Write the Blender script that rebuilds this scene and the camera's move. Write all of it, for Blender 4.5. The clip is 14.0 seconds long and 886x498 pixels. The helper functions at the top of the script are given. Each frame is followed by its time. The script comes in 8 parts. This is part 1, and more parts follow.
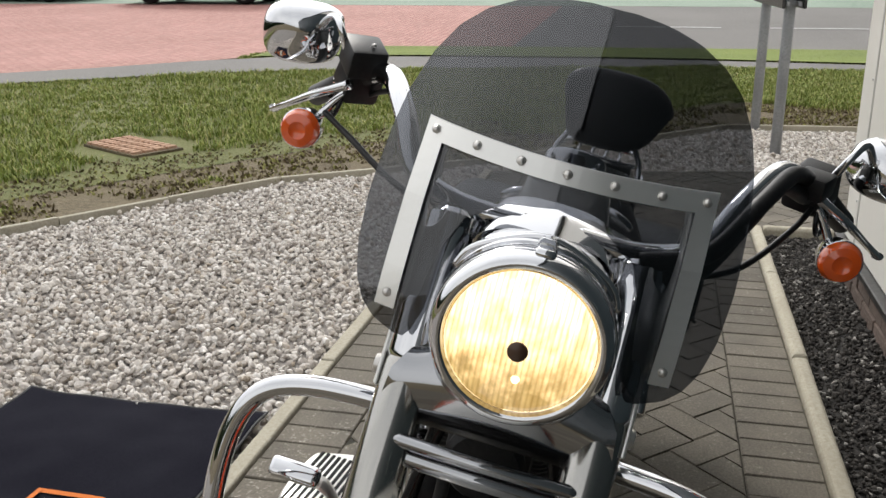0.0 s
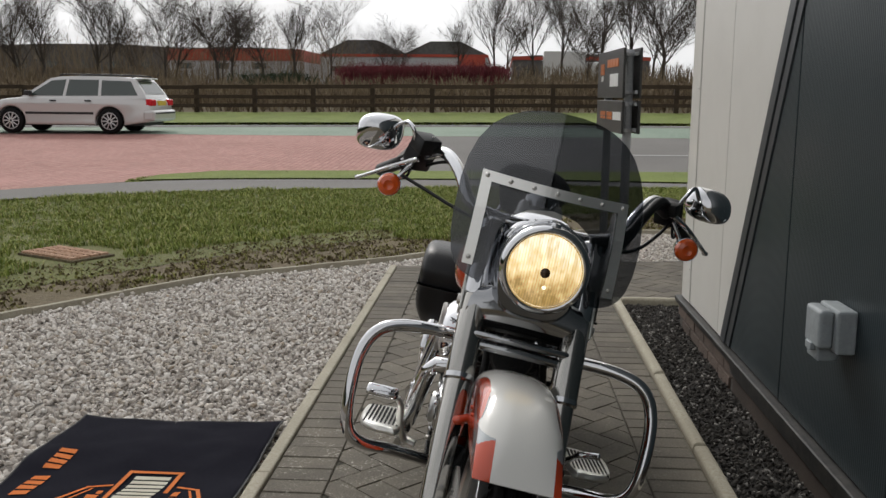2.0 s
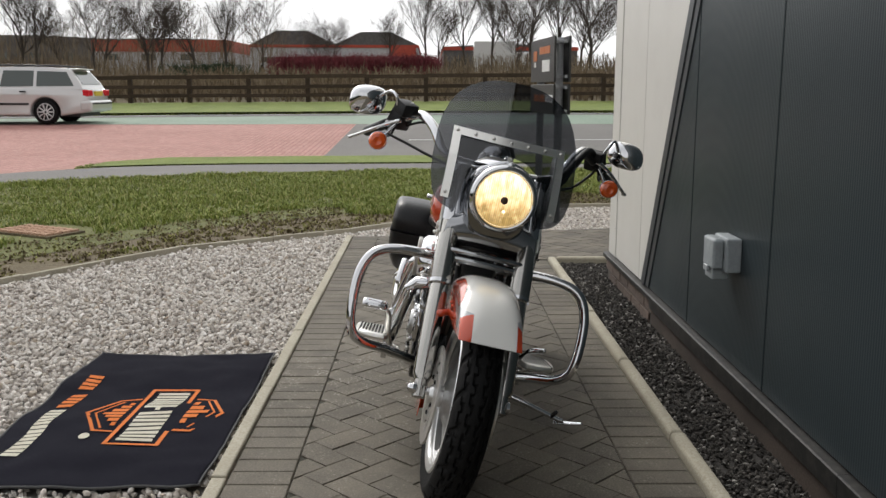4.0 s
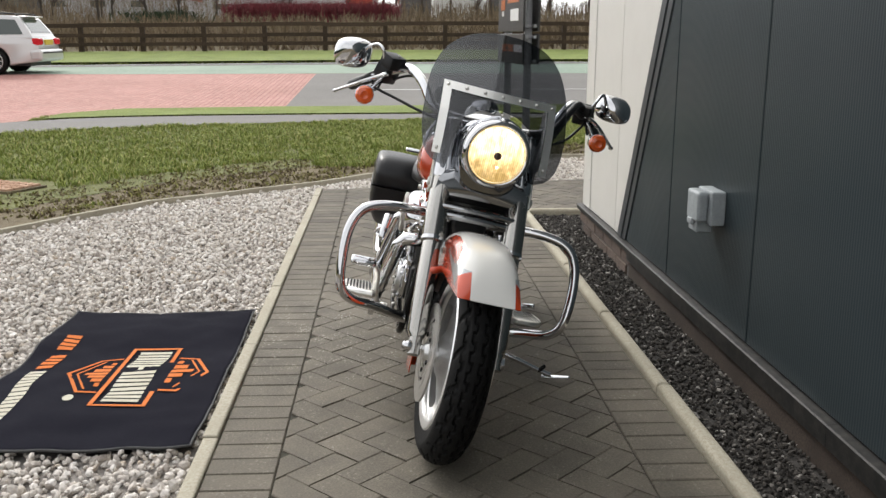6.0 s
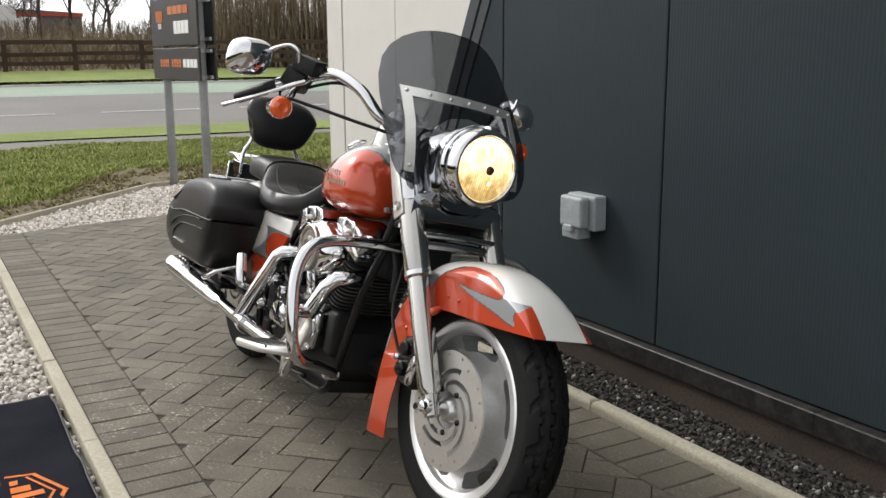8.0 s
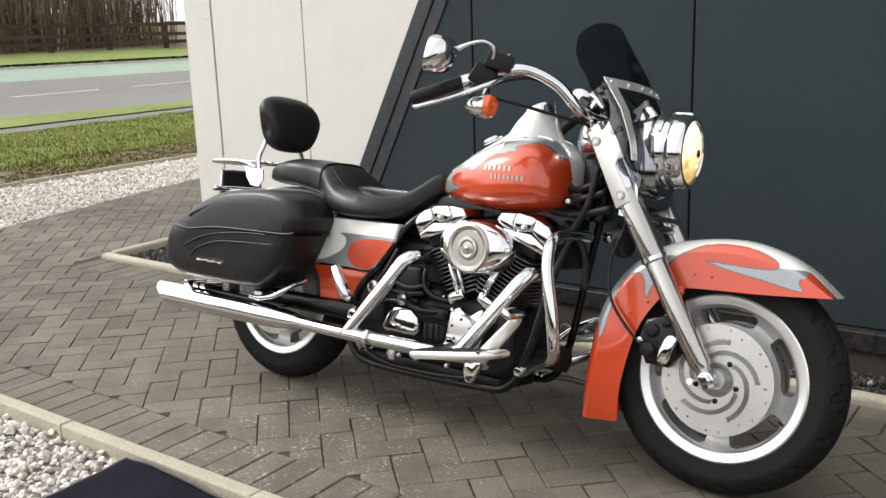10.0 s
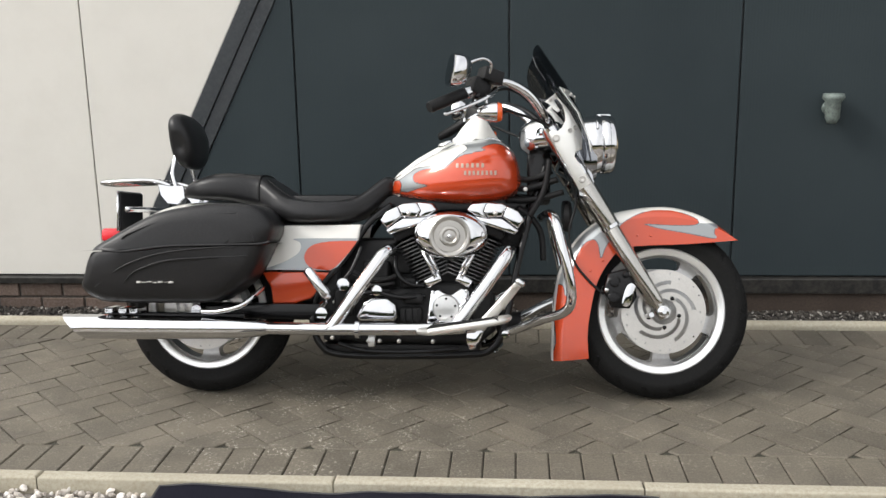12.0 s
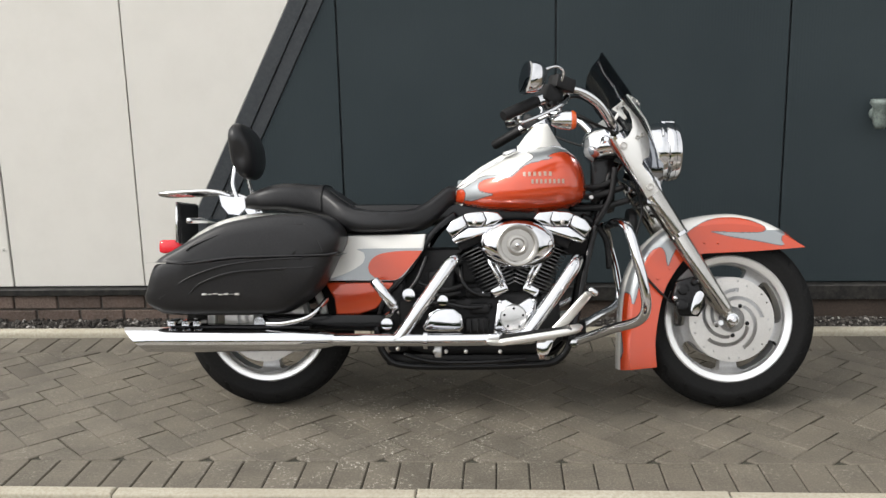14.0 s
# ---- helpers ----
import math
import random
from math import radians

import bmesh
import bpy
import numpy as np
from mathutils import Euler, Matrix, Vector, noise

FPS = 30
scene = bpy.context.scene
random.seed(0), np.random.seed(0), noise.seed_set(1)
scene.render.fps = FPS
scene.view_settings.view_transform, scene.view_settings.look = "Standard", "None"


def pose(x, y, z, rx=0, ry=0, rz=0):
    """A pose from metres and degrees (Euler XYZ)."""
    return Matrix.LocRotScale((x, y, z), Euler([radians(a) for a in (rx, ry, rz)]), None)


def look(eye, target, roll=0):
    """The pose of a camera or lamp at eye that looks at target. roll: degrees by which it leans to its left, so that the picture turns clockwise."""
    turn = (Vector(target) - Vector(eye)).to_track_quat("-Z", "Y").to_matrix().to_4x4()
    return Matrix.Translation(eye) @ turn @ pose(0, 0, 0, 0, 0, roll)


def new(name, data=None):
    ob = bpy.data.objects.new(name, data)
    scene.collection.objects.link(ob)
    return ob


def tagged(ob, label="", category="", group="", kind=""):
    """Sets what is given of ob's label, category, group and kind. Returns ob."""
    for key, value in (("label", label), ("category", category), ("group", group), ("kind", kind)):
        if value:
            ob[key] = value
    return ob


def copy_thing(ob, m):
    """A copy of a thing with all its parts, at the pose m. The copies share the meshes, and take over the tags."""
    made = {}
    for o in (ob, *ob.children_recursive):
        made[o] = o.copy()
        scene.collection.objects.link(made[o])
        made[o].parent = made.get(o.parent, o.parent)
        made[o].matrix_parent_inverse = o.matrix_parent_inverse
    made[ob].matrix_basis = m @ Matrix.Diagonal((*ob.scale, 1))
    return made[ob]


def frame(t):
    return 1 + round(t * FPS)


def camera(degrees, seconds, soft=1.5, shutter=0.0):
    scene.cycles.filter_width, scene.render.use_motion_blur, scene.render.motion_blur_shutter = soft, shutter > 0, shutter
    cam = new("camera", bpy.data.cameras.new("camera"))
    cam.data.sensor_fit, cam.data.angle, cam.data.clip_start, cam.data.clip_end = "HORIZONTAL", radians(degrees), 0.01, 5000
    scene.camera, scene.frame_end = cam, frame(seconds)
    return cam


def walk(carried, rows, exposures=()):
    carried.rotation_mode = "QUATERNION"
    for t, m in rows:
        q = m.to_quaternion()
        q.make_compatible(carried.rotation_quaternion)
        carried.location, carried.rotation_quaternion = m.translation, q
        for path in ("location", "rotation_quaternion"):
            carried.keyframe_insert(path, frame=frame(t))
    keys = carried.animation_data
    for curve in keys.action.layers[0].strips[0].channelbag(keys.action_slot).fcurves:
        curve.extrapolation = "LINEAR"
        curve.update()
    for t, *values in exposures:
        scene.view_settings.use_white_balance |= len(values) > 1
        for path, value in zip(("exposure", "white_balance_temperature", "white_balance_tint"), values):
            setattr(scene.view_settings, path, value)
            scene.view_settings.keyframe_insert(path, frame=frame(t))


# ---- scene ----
cam = camera(50.7, 14.0)
PATH = [
    (0, (1.815, 1.009, 1.31), (-0.047, 0.582, 0.719), -0.1),
    (0.5, (2.118, 0.936, 1.31), (0.196, 0.575, 0.889), 0.2),
    (1, (2.416, 0.815, 1.315), (0.471, 0.534, 0.942), 0.5),
    (1.5, (2.722, 0.775, 1.316), (0.763, 0.566, 0.976), 0.5),
    (2, (2.987, 0.768, 1.299), (1.017, 0.651, 0.975), 0.5),
    (2.5, (3.287, 0.645, 1.257), (1.313, 0.661, 0.939), 0.4),
    (3, (3.545, 0.63, 1.242), (1.571, 0.683, 0.927), 0.3),
    (3.5, (3.714, 0.652, 1.239), (1.741, 0.694, 0.917), 0.3),
    (5.8, (3.713, 0.606, 1.271), (1.769, 0.657, 0.803), -0.1),
    (6, (3.679, 0.547, 1.258), (1.732, 0.662, 0.811), 0.2),
    (6.5, (3.533, 0.343, 1.234), (1.614, 0.734, 0.826), 0.1),
    (7, (3.322, 0.098, 1.197), (1.474, 0.746, 0.791), -0.0),
    (7.5, (3.097, -0.131, 1.198), (1.303, 0.655, 0.797), -0.2),
    (8, (2.922, -0.443, 1.198), (1.225, 0.534, 0.791), -0.3),
    (8.5, (2.668, -0.748, 1.165), (1.142, 0.476, 0.746), -0.9),
    (9, (2.401, -1.052, 1.187), (0.963, 0.268, 0.753), -0.4),
    (9.2, (2.283, -1.196, 1.21), (0.886, 0.164, 0.765), -0.9),
    (11.3, (0.934, -2.237, 1.293), (0.441, -0.351, 0.843), -1.0),
    (11.5, (0.766, -2.355, 1.287), (0.393, -0.442, 0.838), -0.9),
    (12, (0.507, -2.571, 1.303), (0.353, -0.627, 0.857), -1.0),
    (12.5, (0.315, -2.664, 1.333), (0.187, -0.722, 0.873), -1.0),
    (13, (0.288, -2.609, 1.303), (0.115, -0.667, 0.858), -1.5),
    (13.5, (0.278, -2.584, 1.301), (0.102, -0.64, 0.864), -1.7),
    (14, (0.228, -2.56, 1.311), (0.101, -0.612, 0.879), -1.3),
]
walk(cam, [(t, look(eye, target, roll)) for t, eye, target, roll in PATH], [(0.0, 0.12), (0.5, -0.08), (1.0, -0.5), (1.5, -0.52), (2.0, -0.54), (3.0, -0.52), (3.5, -0.38), (6.0, 0.25), (6.5, 0.12), (7.5, 0.1), (9.0, 0.55), (11.5, 0.42), (14.0, 0.39)])

# ---- sky and sun: bright overcast ----
world = bpy.data.worlds.new("World")
scene.world = world
world.use_nodes = True
wn, wl = world.node_tree.nodes, world.node_tree.links
bg = wn["Background"]
sky = wn.new("ShaderNodeTexSky")
sky.sky_type = "NISHITA"
sky.sun_disc = False
sky.sun_elevation = radians(38)
sky.sun_rotation = radians(245)
sky.air_density, sky.dust_density, sky.ozone_density = 1.0, 6.0, 1.0
hsv = wn.new("ShaderNodeHueSaturation")
hsv.inputs["Saturation"].default_value = 0.25
hsv.inputs["Value"].default_value = 0.12
wl.new(sky.outputs[0], hsv.inputs["Color"])
# a bright cloud layer over the whole sky
cloud = wn.new("ShaderNodeTexNoise")
cloud.inputs["Scale"].default_value = 1.8
cloud.inputs["Detail"].default_value = 4.0
tone = wn.new("ShaderNodeValToRGB")
tone.color_ramp.elements[0].position, tone.color_ramp.elements[0].color = 0.3, (0.98, 1.0, 1.04, 1)
tone.color_ramp.elements[1].position, tone.color_ramp.elements[1].color = 0.7, (1.3, 1.3, 1.3, 1)
wl.new(cloud.outputs["Fac"], tone.inputs["Fac"])
over = wn.new("ShaderNodeMix")
over.data_type = "RGBA"
over.inputs["Factor"].default_value = 0.78
wl.new(hsv.outputs[0], over.inputs["A"])
wl.new(tone.outputs[0], over.inputs["B"])
# the cloud is brighter round the hidden sun
aim = wn.new("ShaderNodeTexCoord")
near_sun = wn.new("ShaderNodeVectorMath")
near_sun.operation = "DOT_PRODUCT"
near_sun.inputs[1].default_value = Vector((-20, -9, 17)).normalized()
wl.new(aim.outputs["Generated"], near_sun.inputs[0])
gain = wn.new("ShaderNodeMapRange")
gain.interpolation_type = "SMOOTHSTEP"
gain.inputs["From Min"].default_value, gain.inputs["From Max"].default_value = 0.1, 1.0
gain.inputs["To Min"].default_value, gain.inputs["To Max"].default_value = 1.0, 1.55
wl.new(near_sun.outputs["Value"], gain.inputs["Value"])
lit = wn.new("ShaderNodeVectorMath")
lit.operation = "SCALE"
wl.new(over.outputs["Result"], lit.inputs[0])
wl.new(gain.outputs[0], lit.inputs["Scale"])
wl.new(lit.outputs[0], bg.inputs[0])
bg.inputs[1].default_value = 0.92

sun_data = bpy.data.lights.new("sun", "SUN")
sun_data.energy = 1.6
sun_data.angle = radians(13)
sun_data.color = (1.0, 0.96, 0.9)
sun = new("sun", sun_data)
sun.matrix_world = look((-20, -9, 17), (0, 0, 0))

# ---- materials ----
def material(name, color, rough=0.5, metal=0.0, spec=0.5, coat=0.0):
    m = bpy.data.materials.new(name)
    m.use_nodes = True
    b = m.node_tree.nodes["Principled BSDF"]
    b.inputs["Base Color"].default_value = (*color, 1)
    b.inputs["Roughness"].default_value = rough
    b.inputs["Metallic"].default_value = metal
    b.inputs["Specular IOR Level"].default_value = spec
    b.inputs["Coat Weight"].default_value = coat
    b.inputs["Coat Roughness"].default_value = 0.03
    return m


def node(m, kind, **inputs):
    n = m.node_tree.nodes.new(kind)
    for key, value in inputs.items():
        n.inputs[key.replace("_", " ")].default_value = value
    return n


def link(m, a, b):
    m.node_tree.links.new(a, b)


def bsdf(m):
    return m.node_tree.nodes["Principled BSDF"]


def coords(m, scale=(1, 1, 1), world_space=True):
    if world_space:
        src = m.node_tree.nodes.new("ShaderNodeNewGeometry").outputs["Position"]
    else:
        src = m.node_tree.nodes.new("ShaderNodeTexCoord").outputs["Object"]
    mp = m.node_tree.nodes.new("ShaderNodeMapping")
    mp.inputs["Scale"].default_value = scale
    link(m, src, mp.inputs["Vector"])
    return mp.outputs[0]


def noise_fac(m, vec, scale, detail=4, rough=0.55):
    n = node(m, "ShaderNodeTexNoise", Scale=scale, Detail=detail, Roughness=rough)
    link(m, vec, n.inputs["Vector"])
    return n.outputs["Fac"]


def ramp(m, fac, stops):
    r = m.node_tree.nodes.new("ShaderNodeValToRGB")
    els = r.color_ramp.elements
    while len(els) < len(stops):
        els.new(0.5)
    for e, (p, c) in zip(els, stops):
        e.position = p
        e.color = (*c, 1) if len(c) == 3 else c
    link(m, fac, r.inputs["Fac"])
    return r.outputs["Color"]


def mix(m, fac, a, b, mode="MIX"):
    n = m.node_tree.nodes.new("ShaderNodeMix")
    n.data_type = "RGBA"
    n.blend_type = mode
    for sock, v in ((n.inputs["Factor"], fac), (n.inputs["A"], a), (n.inputs["B"], b)):
        if isinstance(v, (int, float)):
            sock.default_value = v
        elif isinstance(v, tuple):
            sock.default_value = (*v, 1)
        else:
            link(m, v, sock)
    return n.outputs["Result"]


def bump(m, height, strength=0.3, distance=0.01):
    b = node(m, "ShaderNodeBump", Strength=strength, Distance=distance)
    link(m, height, b.inputs["Height"])
    link(m, b.outputs[0], bsdf(m).inputs["Normal"])


def two_scale(name, c1, c2, c3, big, small, rough=0.8, bump_d=0.004, strength=0.5, world_space=True, per_object=0.0, scale=(1, 1, 1), spec=0.3):
    """A surface whose colour varies at two scales, with fine relief."""
    m = material(name, c1, rough, 0, spec)
    v = coords(m, scale, world_space)
    a = noise_fac(m, v, big, 3)
    b = noise_fac(m, v, small, 5, 0.65)
    col = ramp(m, a, [(0.35, c1), (0.65, c2)])
    col = mix(m, ramp(m, b, [(0.4, (0, 0, 0)), (0.72, (1, 1, 1))]), col, c3)
    if per_object:
        info = m.node_tree.nodes.new("ShaderNodeObjectInfo")
        k = node(m, "ShaderNodeMapRange", To_Min=1 - per_object, To_Max=1 + per_object)
        link(m, info.outputs["Random"], k.inputs["Value"])
        hs = m.node_tree.nodes.new("ShaderNodeHueSaturation")
        link(m, k.outputs[0], hs.inputs["Value"])
        link(m, col, hs.inputs["Color"])
        col = hs.outputs[0]
    link(m, col, bsdf(m).inputs["Base Color"])
    bump(m, b, strength, bump_d)
    return m


def island_varied(name, stops, rough=0.85, small=60):
    """A surface for many loose pieces joined in one mesh, each with its own tone."""
    m = material(name, stops[0][1], rough, 0, 0.3)
    g = m.node_tree.nodes.new("ShaderNodeNewGeometry")
    col = ramp(m, g.outputs["Random Per Island"], stops)
    v = coords(m)
    n = noise_fac(m, v, small, 4)
    col = mix(m, ramp(m, n, [(0.35, (0.72, 0.72, 0.72)), (0.7, (1.1, 1.1, 1.1))]), col, col, "MIX")
    dark = mix(m, 1.0, col, ramp(m, n, [(0.3, (0.75, 0.75, 0.75)), (0.7, (1, 1, 1))]), "MULTIPLY")
    link(m, dark, bsdf(m).inputs["Base Color"])
    bump(m, n, 0.4, 0.003)
    return m


PAVER_TONES = ((0.104, 0.091, 0.072), (0.134, 0.118, 0.095), (0.176, 0.157, 0.127))
PAVER = two_scale("grey_paver", *PAVER_TONES, 1.3, 140, 0.8, 0.002, 0.5, per_object=0.1)


def scuffed(m):
    """Pale lime specks and scuffs, thickest in one patch beside the bike, and dark damp blotches."""
    old = bsdf(m).inputs["Base Color"].links[0].from_socket
    v = coords(m)
    d = m.node_tree.nodes.new("ShaderNodeVectorMath")
    d.operation = "DISTANCE"
    d.inputs[1].default_value = (-0.18, 0.42, 0.0)
    link(m, v, d.inputs[0])
    near = node(m, "ShaderNodeMapRange", From_Min=0.12, From_Max=0.7, To_Min=1.0, To_Max=0.22)
    link(m, d.outputs["Value"], near.inputs["Value"])
    spots = ramp(m, noise_fac(m, v, 75, 6, 0.7), [(0.54, (0, 0, 0)), (0.64, (1, 1, 1))])
    worn = ramp(m, noise_fac(m, v, 10, 4, 0.65), [(0.45, (0, 0, 0)), (0.62, (1, 1, 1))])
    spots = mix(m, 1.0, spots, worn, "MULTIPLY")
    k = m.node_tree.nodes.new("ShaderNodeMath")
    k.operation = "MULTIPLY"
    link(m, spots, k.inputs[0])
    link(m, near.outputs[0], k.inputs[1])
    col = mix(m, k.outputs[0], old, (0.6, 0.575, 0.51))
    blotch = ramp(m, noise_fac(m, v, 4.5, 5, 0.6), [(0.35, (0.78, 0.78, 0.77)), (0.6, (1.04, 1.03, 1.0))])
    col = mix(m, 1.0, col, blotch, "MULTIPLY")
    link(m, col, bsdf(m).inputs["Base Color"])
    return m


scuffed(PAVER)
JOINT = two_scale("joint_sand", (0.03, 0.028, 0.024), (0.045, 0.041, 0.034), (0.06, 0.06, 0.038), 4, 200, 0.95)
KERB = two_scale("concrete_edging", (0.36, 0.33, 0.26), (0.44, 0.41, 0.33), (0.3, 0.27, 0.2), 3, 90, 0.85, 0.002, 0.5)
GRAVEL = island_varied("granite_chips", [(0.0, (0.38, 0.34, 0.3)), (0.3, (0.6, 0.55, 0.495)), (0.6, (0.75, 0.7, 0.645)), (0.85, (0.86, 0.825, 0.78)), (1.0, (0.5, 0.42, 0.33))], 0.85)
GRAVEL_BED = two_scale("gravel_bed", (0.17, 0.155, 0.14), (0.24, 0.22, 0.2), (0.32, 0.3, 0.28), 6, 70, 0.95)
CHIPS = island_varied("dark_chips", [(0.0, (0.02, 0.018, 0.016)), (0.5, (0.05, 0.044, 0.038)), (0.9, (0.1, 0.09, 0.08)), (0.97, (0.38, 0.36, 0.33))], 0.85)
CHIP_BED = two_scale("dark_bed", (0.02, 0.019, 0.018), (0.04, 0.037, 0.034), (0.06, 0.055, 0.05), 9, 120, 0.95)
SOIL = two_scale("bare_soil", (0.075, 0.057, 0.036), (0.135, 0.11, 0.063), (0.2, 0.165, 0.105), 2.2, 40, 0.95, 0.02, 0.6)
TURF = two_scale("turf", (0.085, 0.105, 0.03), (0.13, 0.145, 0.045), (0.18, 0.165, 0.075), 1.2, 30, 0.95, 0.02, 0.6)
MOWN = two_scale("mown_turf", (0.11, 0.155, 0.03), (0.165, 0.215, 0.045), (0.21, 0.23, 0.08), 1.2, 25, 0.95, 0.02, 0.6)
ASPHALT = two_scale("asphalt", (0.115, 0.108, 0.1), (0.155, 0.146, 0.136), (0.2, 0.192, 0.182), 0.35, 40, 0.85, 0.004, 0.4)
GREEN_LANE = two_scale("green_lane", (0.16, 0.23, 0.17), (0.22, 0.29, 0.22), (0.3, 0.34, 0.29), 0.5, 20, 0.85)
WHITE_LINE = two_scale("road_paint", (0.5, 0.5, 0.48), (0.62, 0.62, 0.6), (0.25, 0.25, 0.25), 2, 30, 0.8)
DARK_PANEL = material("dark_cladding", (0.034, 0.042, 0.047), 0.35, 0.0, 0.08)
WHITE_PANEL = two_scale("white_cladding", (0.61, 0.595, 0.555), (0.63, 0.615, 0.575), (0.59, 0.575, 0.535), 0.5, 5, 0.42, 0.0003, 0.05)
TRIM_DARK = two_scale("dark_trim", (0.03, 0.035, 0.04), (0.038, 0.043, 0.048), (0.05, 0.055, 0.06), 2, 60, 0.42, 0.0005, 0.2)
PLINTH = two_scale("plinth_brick", (0.07, 0.05, 0.039), (0.11, 0.076, 0.06), (0.14, 0.11, 0.095), 5, 90, 0.9, per_object=0.2)
MORTAR = two_scale("mortar", (0.06, 0.053, 0.046), (0.085, 0.075, 0.066), (0.11, 0.1, 0.09), 5, 90, 0.95)
CHROME = material("chrome", (0.66, 0.665, 0.68), 0.045, 1.0)
ALLOY = two_scale("brushed_alloy", (0.62, 0.62, 0.61), (0.68, 0.68, 0.67), (0.58, 0.58, 0.57), 4, 200, 0.3, 0.0004, 0.2, world_space=False)
bsdf(ALLOY).inputs["Metallic"].default_value = 0.9
BLACK_METAL = material("black_metal", (0.005, 0.005, 0.0055), 0.22, 0.0, 0.3)
BLACK_PLASTIC = two_scale("black_plastic", (0.007, 0.007, 0.0075), (0.01, 0.01, 0.011), (0.016, 0.016, 0.016), 6, 150, 0.45, 0.0004, 0.3, world_space=False, spec=0.2)
RUBBER = two_scale("tyre_rubber", (0.005, 0.005, 0.0053), (0.008, 0.008, 0.008), (0.012, 0.012, 0.0115), 8, 120, 0.7, 0.001, 0.4, world_space=False, spec=0.15)
LEATHER = two_scale("black_leather", (0.009, 0.009, 0.01), (0.013, 0.013, 0.014), (0.02, 0.02, 0.021), 5, 260, 0.36, 0.0008, 0.4, world_space=False, spec=0.3)
ORANGE = material("orange_paint", (0.52, 0.055, 0.013), 0.2, 0.2, 0.5, 1.0)
PEARL = material("pearl_paint", (0.75, 0.74, 0.7), 0.25, 0.0, 0.5, 1.0)
SILVER = material("silver_paint", (0.32, 0.34, 0.35), 0.3, 0.6, 0.5, 1.0)
RED_LENS = material("red_lens", (0.6, 0.02, 0.03), 0.15)
AMBER = material("amber_lens", (0.75, 0.1, 0.008), 0.12, 0, 0.5, 1.0)
MAT_PILE = two_scale("mat_pile", (0.007, 0.007, 0.012), (0.012, 0.012, 0.018), (0.022, 0.022, 0.03), 3, 400, 1.0, 0.002, 0.6, spec=0.05)
MAT_RUBBER = material("mat_rubber", (0.05, 0.05, 0.05), 0.8)
MAT_ORANGE = two_scale("mat_orange", (0.6, 0.16, 0.03), (0.7, 0.2, 0.05), (0.5, 0.14, 0.03), 12, 400, 0.95, 0.002, 0.6)
MAT_CREAM = two_scale("mat_cream", (0.55, 0.52, 0.42), (0.62, 0.6, 0.5), (0.45, 0.42, 0.34), 12, 400, 0.95, 0.002, 0.6)

# ---- mesh helpers ----
def mesh_ob(name, bm, mat=None, parent=None, label="", smooth=False):
    me = bpy.data.meshes.new(name)
    bm.normal_update()
    bm.to_mesh(me)
    bm.free()
    if smooth:
        for p in me.polygons:
            p.use_smooth = True
    if mat:
        for one in mat if isinstance(mat, (list, tuple)) else (mat,):
            me.materials.append(one)
    ob = new(name, me)
    if parent:
        ob.parent = parent
    if label:
        tagged(ob, label)
    return ob


def part(name, bm, mat, parent, label="", smooth=False):
    return mesh_ob(name, bm, mat, parent, label, smooth)


def box_bm(x0, x1, y0, y1, z0, z1, bevel=0.0, seg=1, bm=None):
    own = bm is None
    bm = bm or bmesh.new()
    vs = [bm.verts.new((x, y, z)) for z in (z0, z1) for y in (y0, y1) for x in (x0, x1)]
    fs = [bm.faces.new([vs[i] for i in f]) for f in ((0, 2, 3, 1), (4, 5, 7, 6), (0, 1, 5, 4), (2, 6, 7, 3), (0, 4, 6, 2), (1, 3, 7, 5))]
    if bevel and own:
        bmesh.ops.bevel(bm, geom=bm.edges[:], offset=bevel, segments=seg, profile=0.5, affect="EDGES", clamp_overlap=True)
    return bm


def empty(name, m=None):
    e = new(name)
    e.empty_display_size = 0.1
    if m is not None:
        e.matrix_world = m
    return e


def smooth_path(points, n=8, closed=False):
    """Points of a Catmull-Rom curve through the given ones."""
    pts = [Vector(p) for p in points]
    out = []
    count = len(pts)
    for i in range(count if closed else count - 1):
        if closed:
            p0, p1, p2, p3 = (pts[(i + k) % count] for k in (-1, 0, 1, 2))
        else:
            p0, p1, p2, p3 = pts[max(i - 1, 0)], pts[i], pts[i + 1], pts[min(i + 2, count - 1)]
        for k in range(n):
            t = k / n
            out.append(0.5 * (2 * p1 + (p2 - p0) * t + (2 * p0 - 5 * p1 + 4 * p2 - p3) * t * t + (3 * p1 - p0 - 3 * p2 + p3) * t ** 3))
    if not closed:
        out.append(pts[-1])
    return out


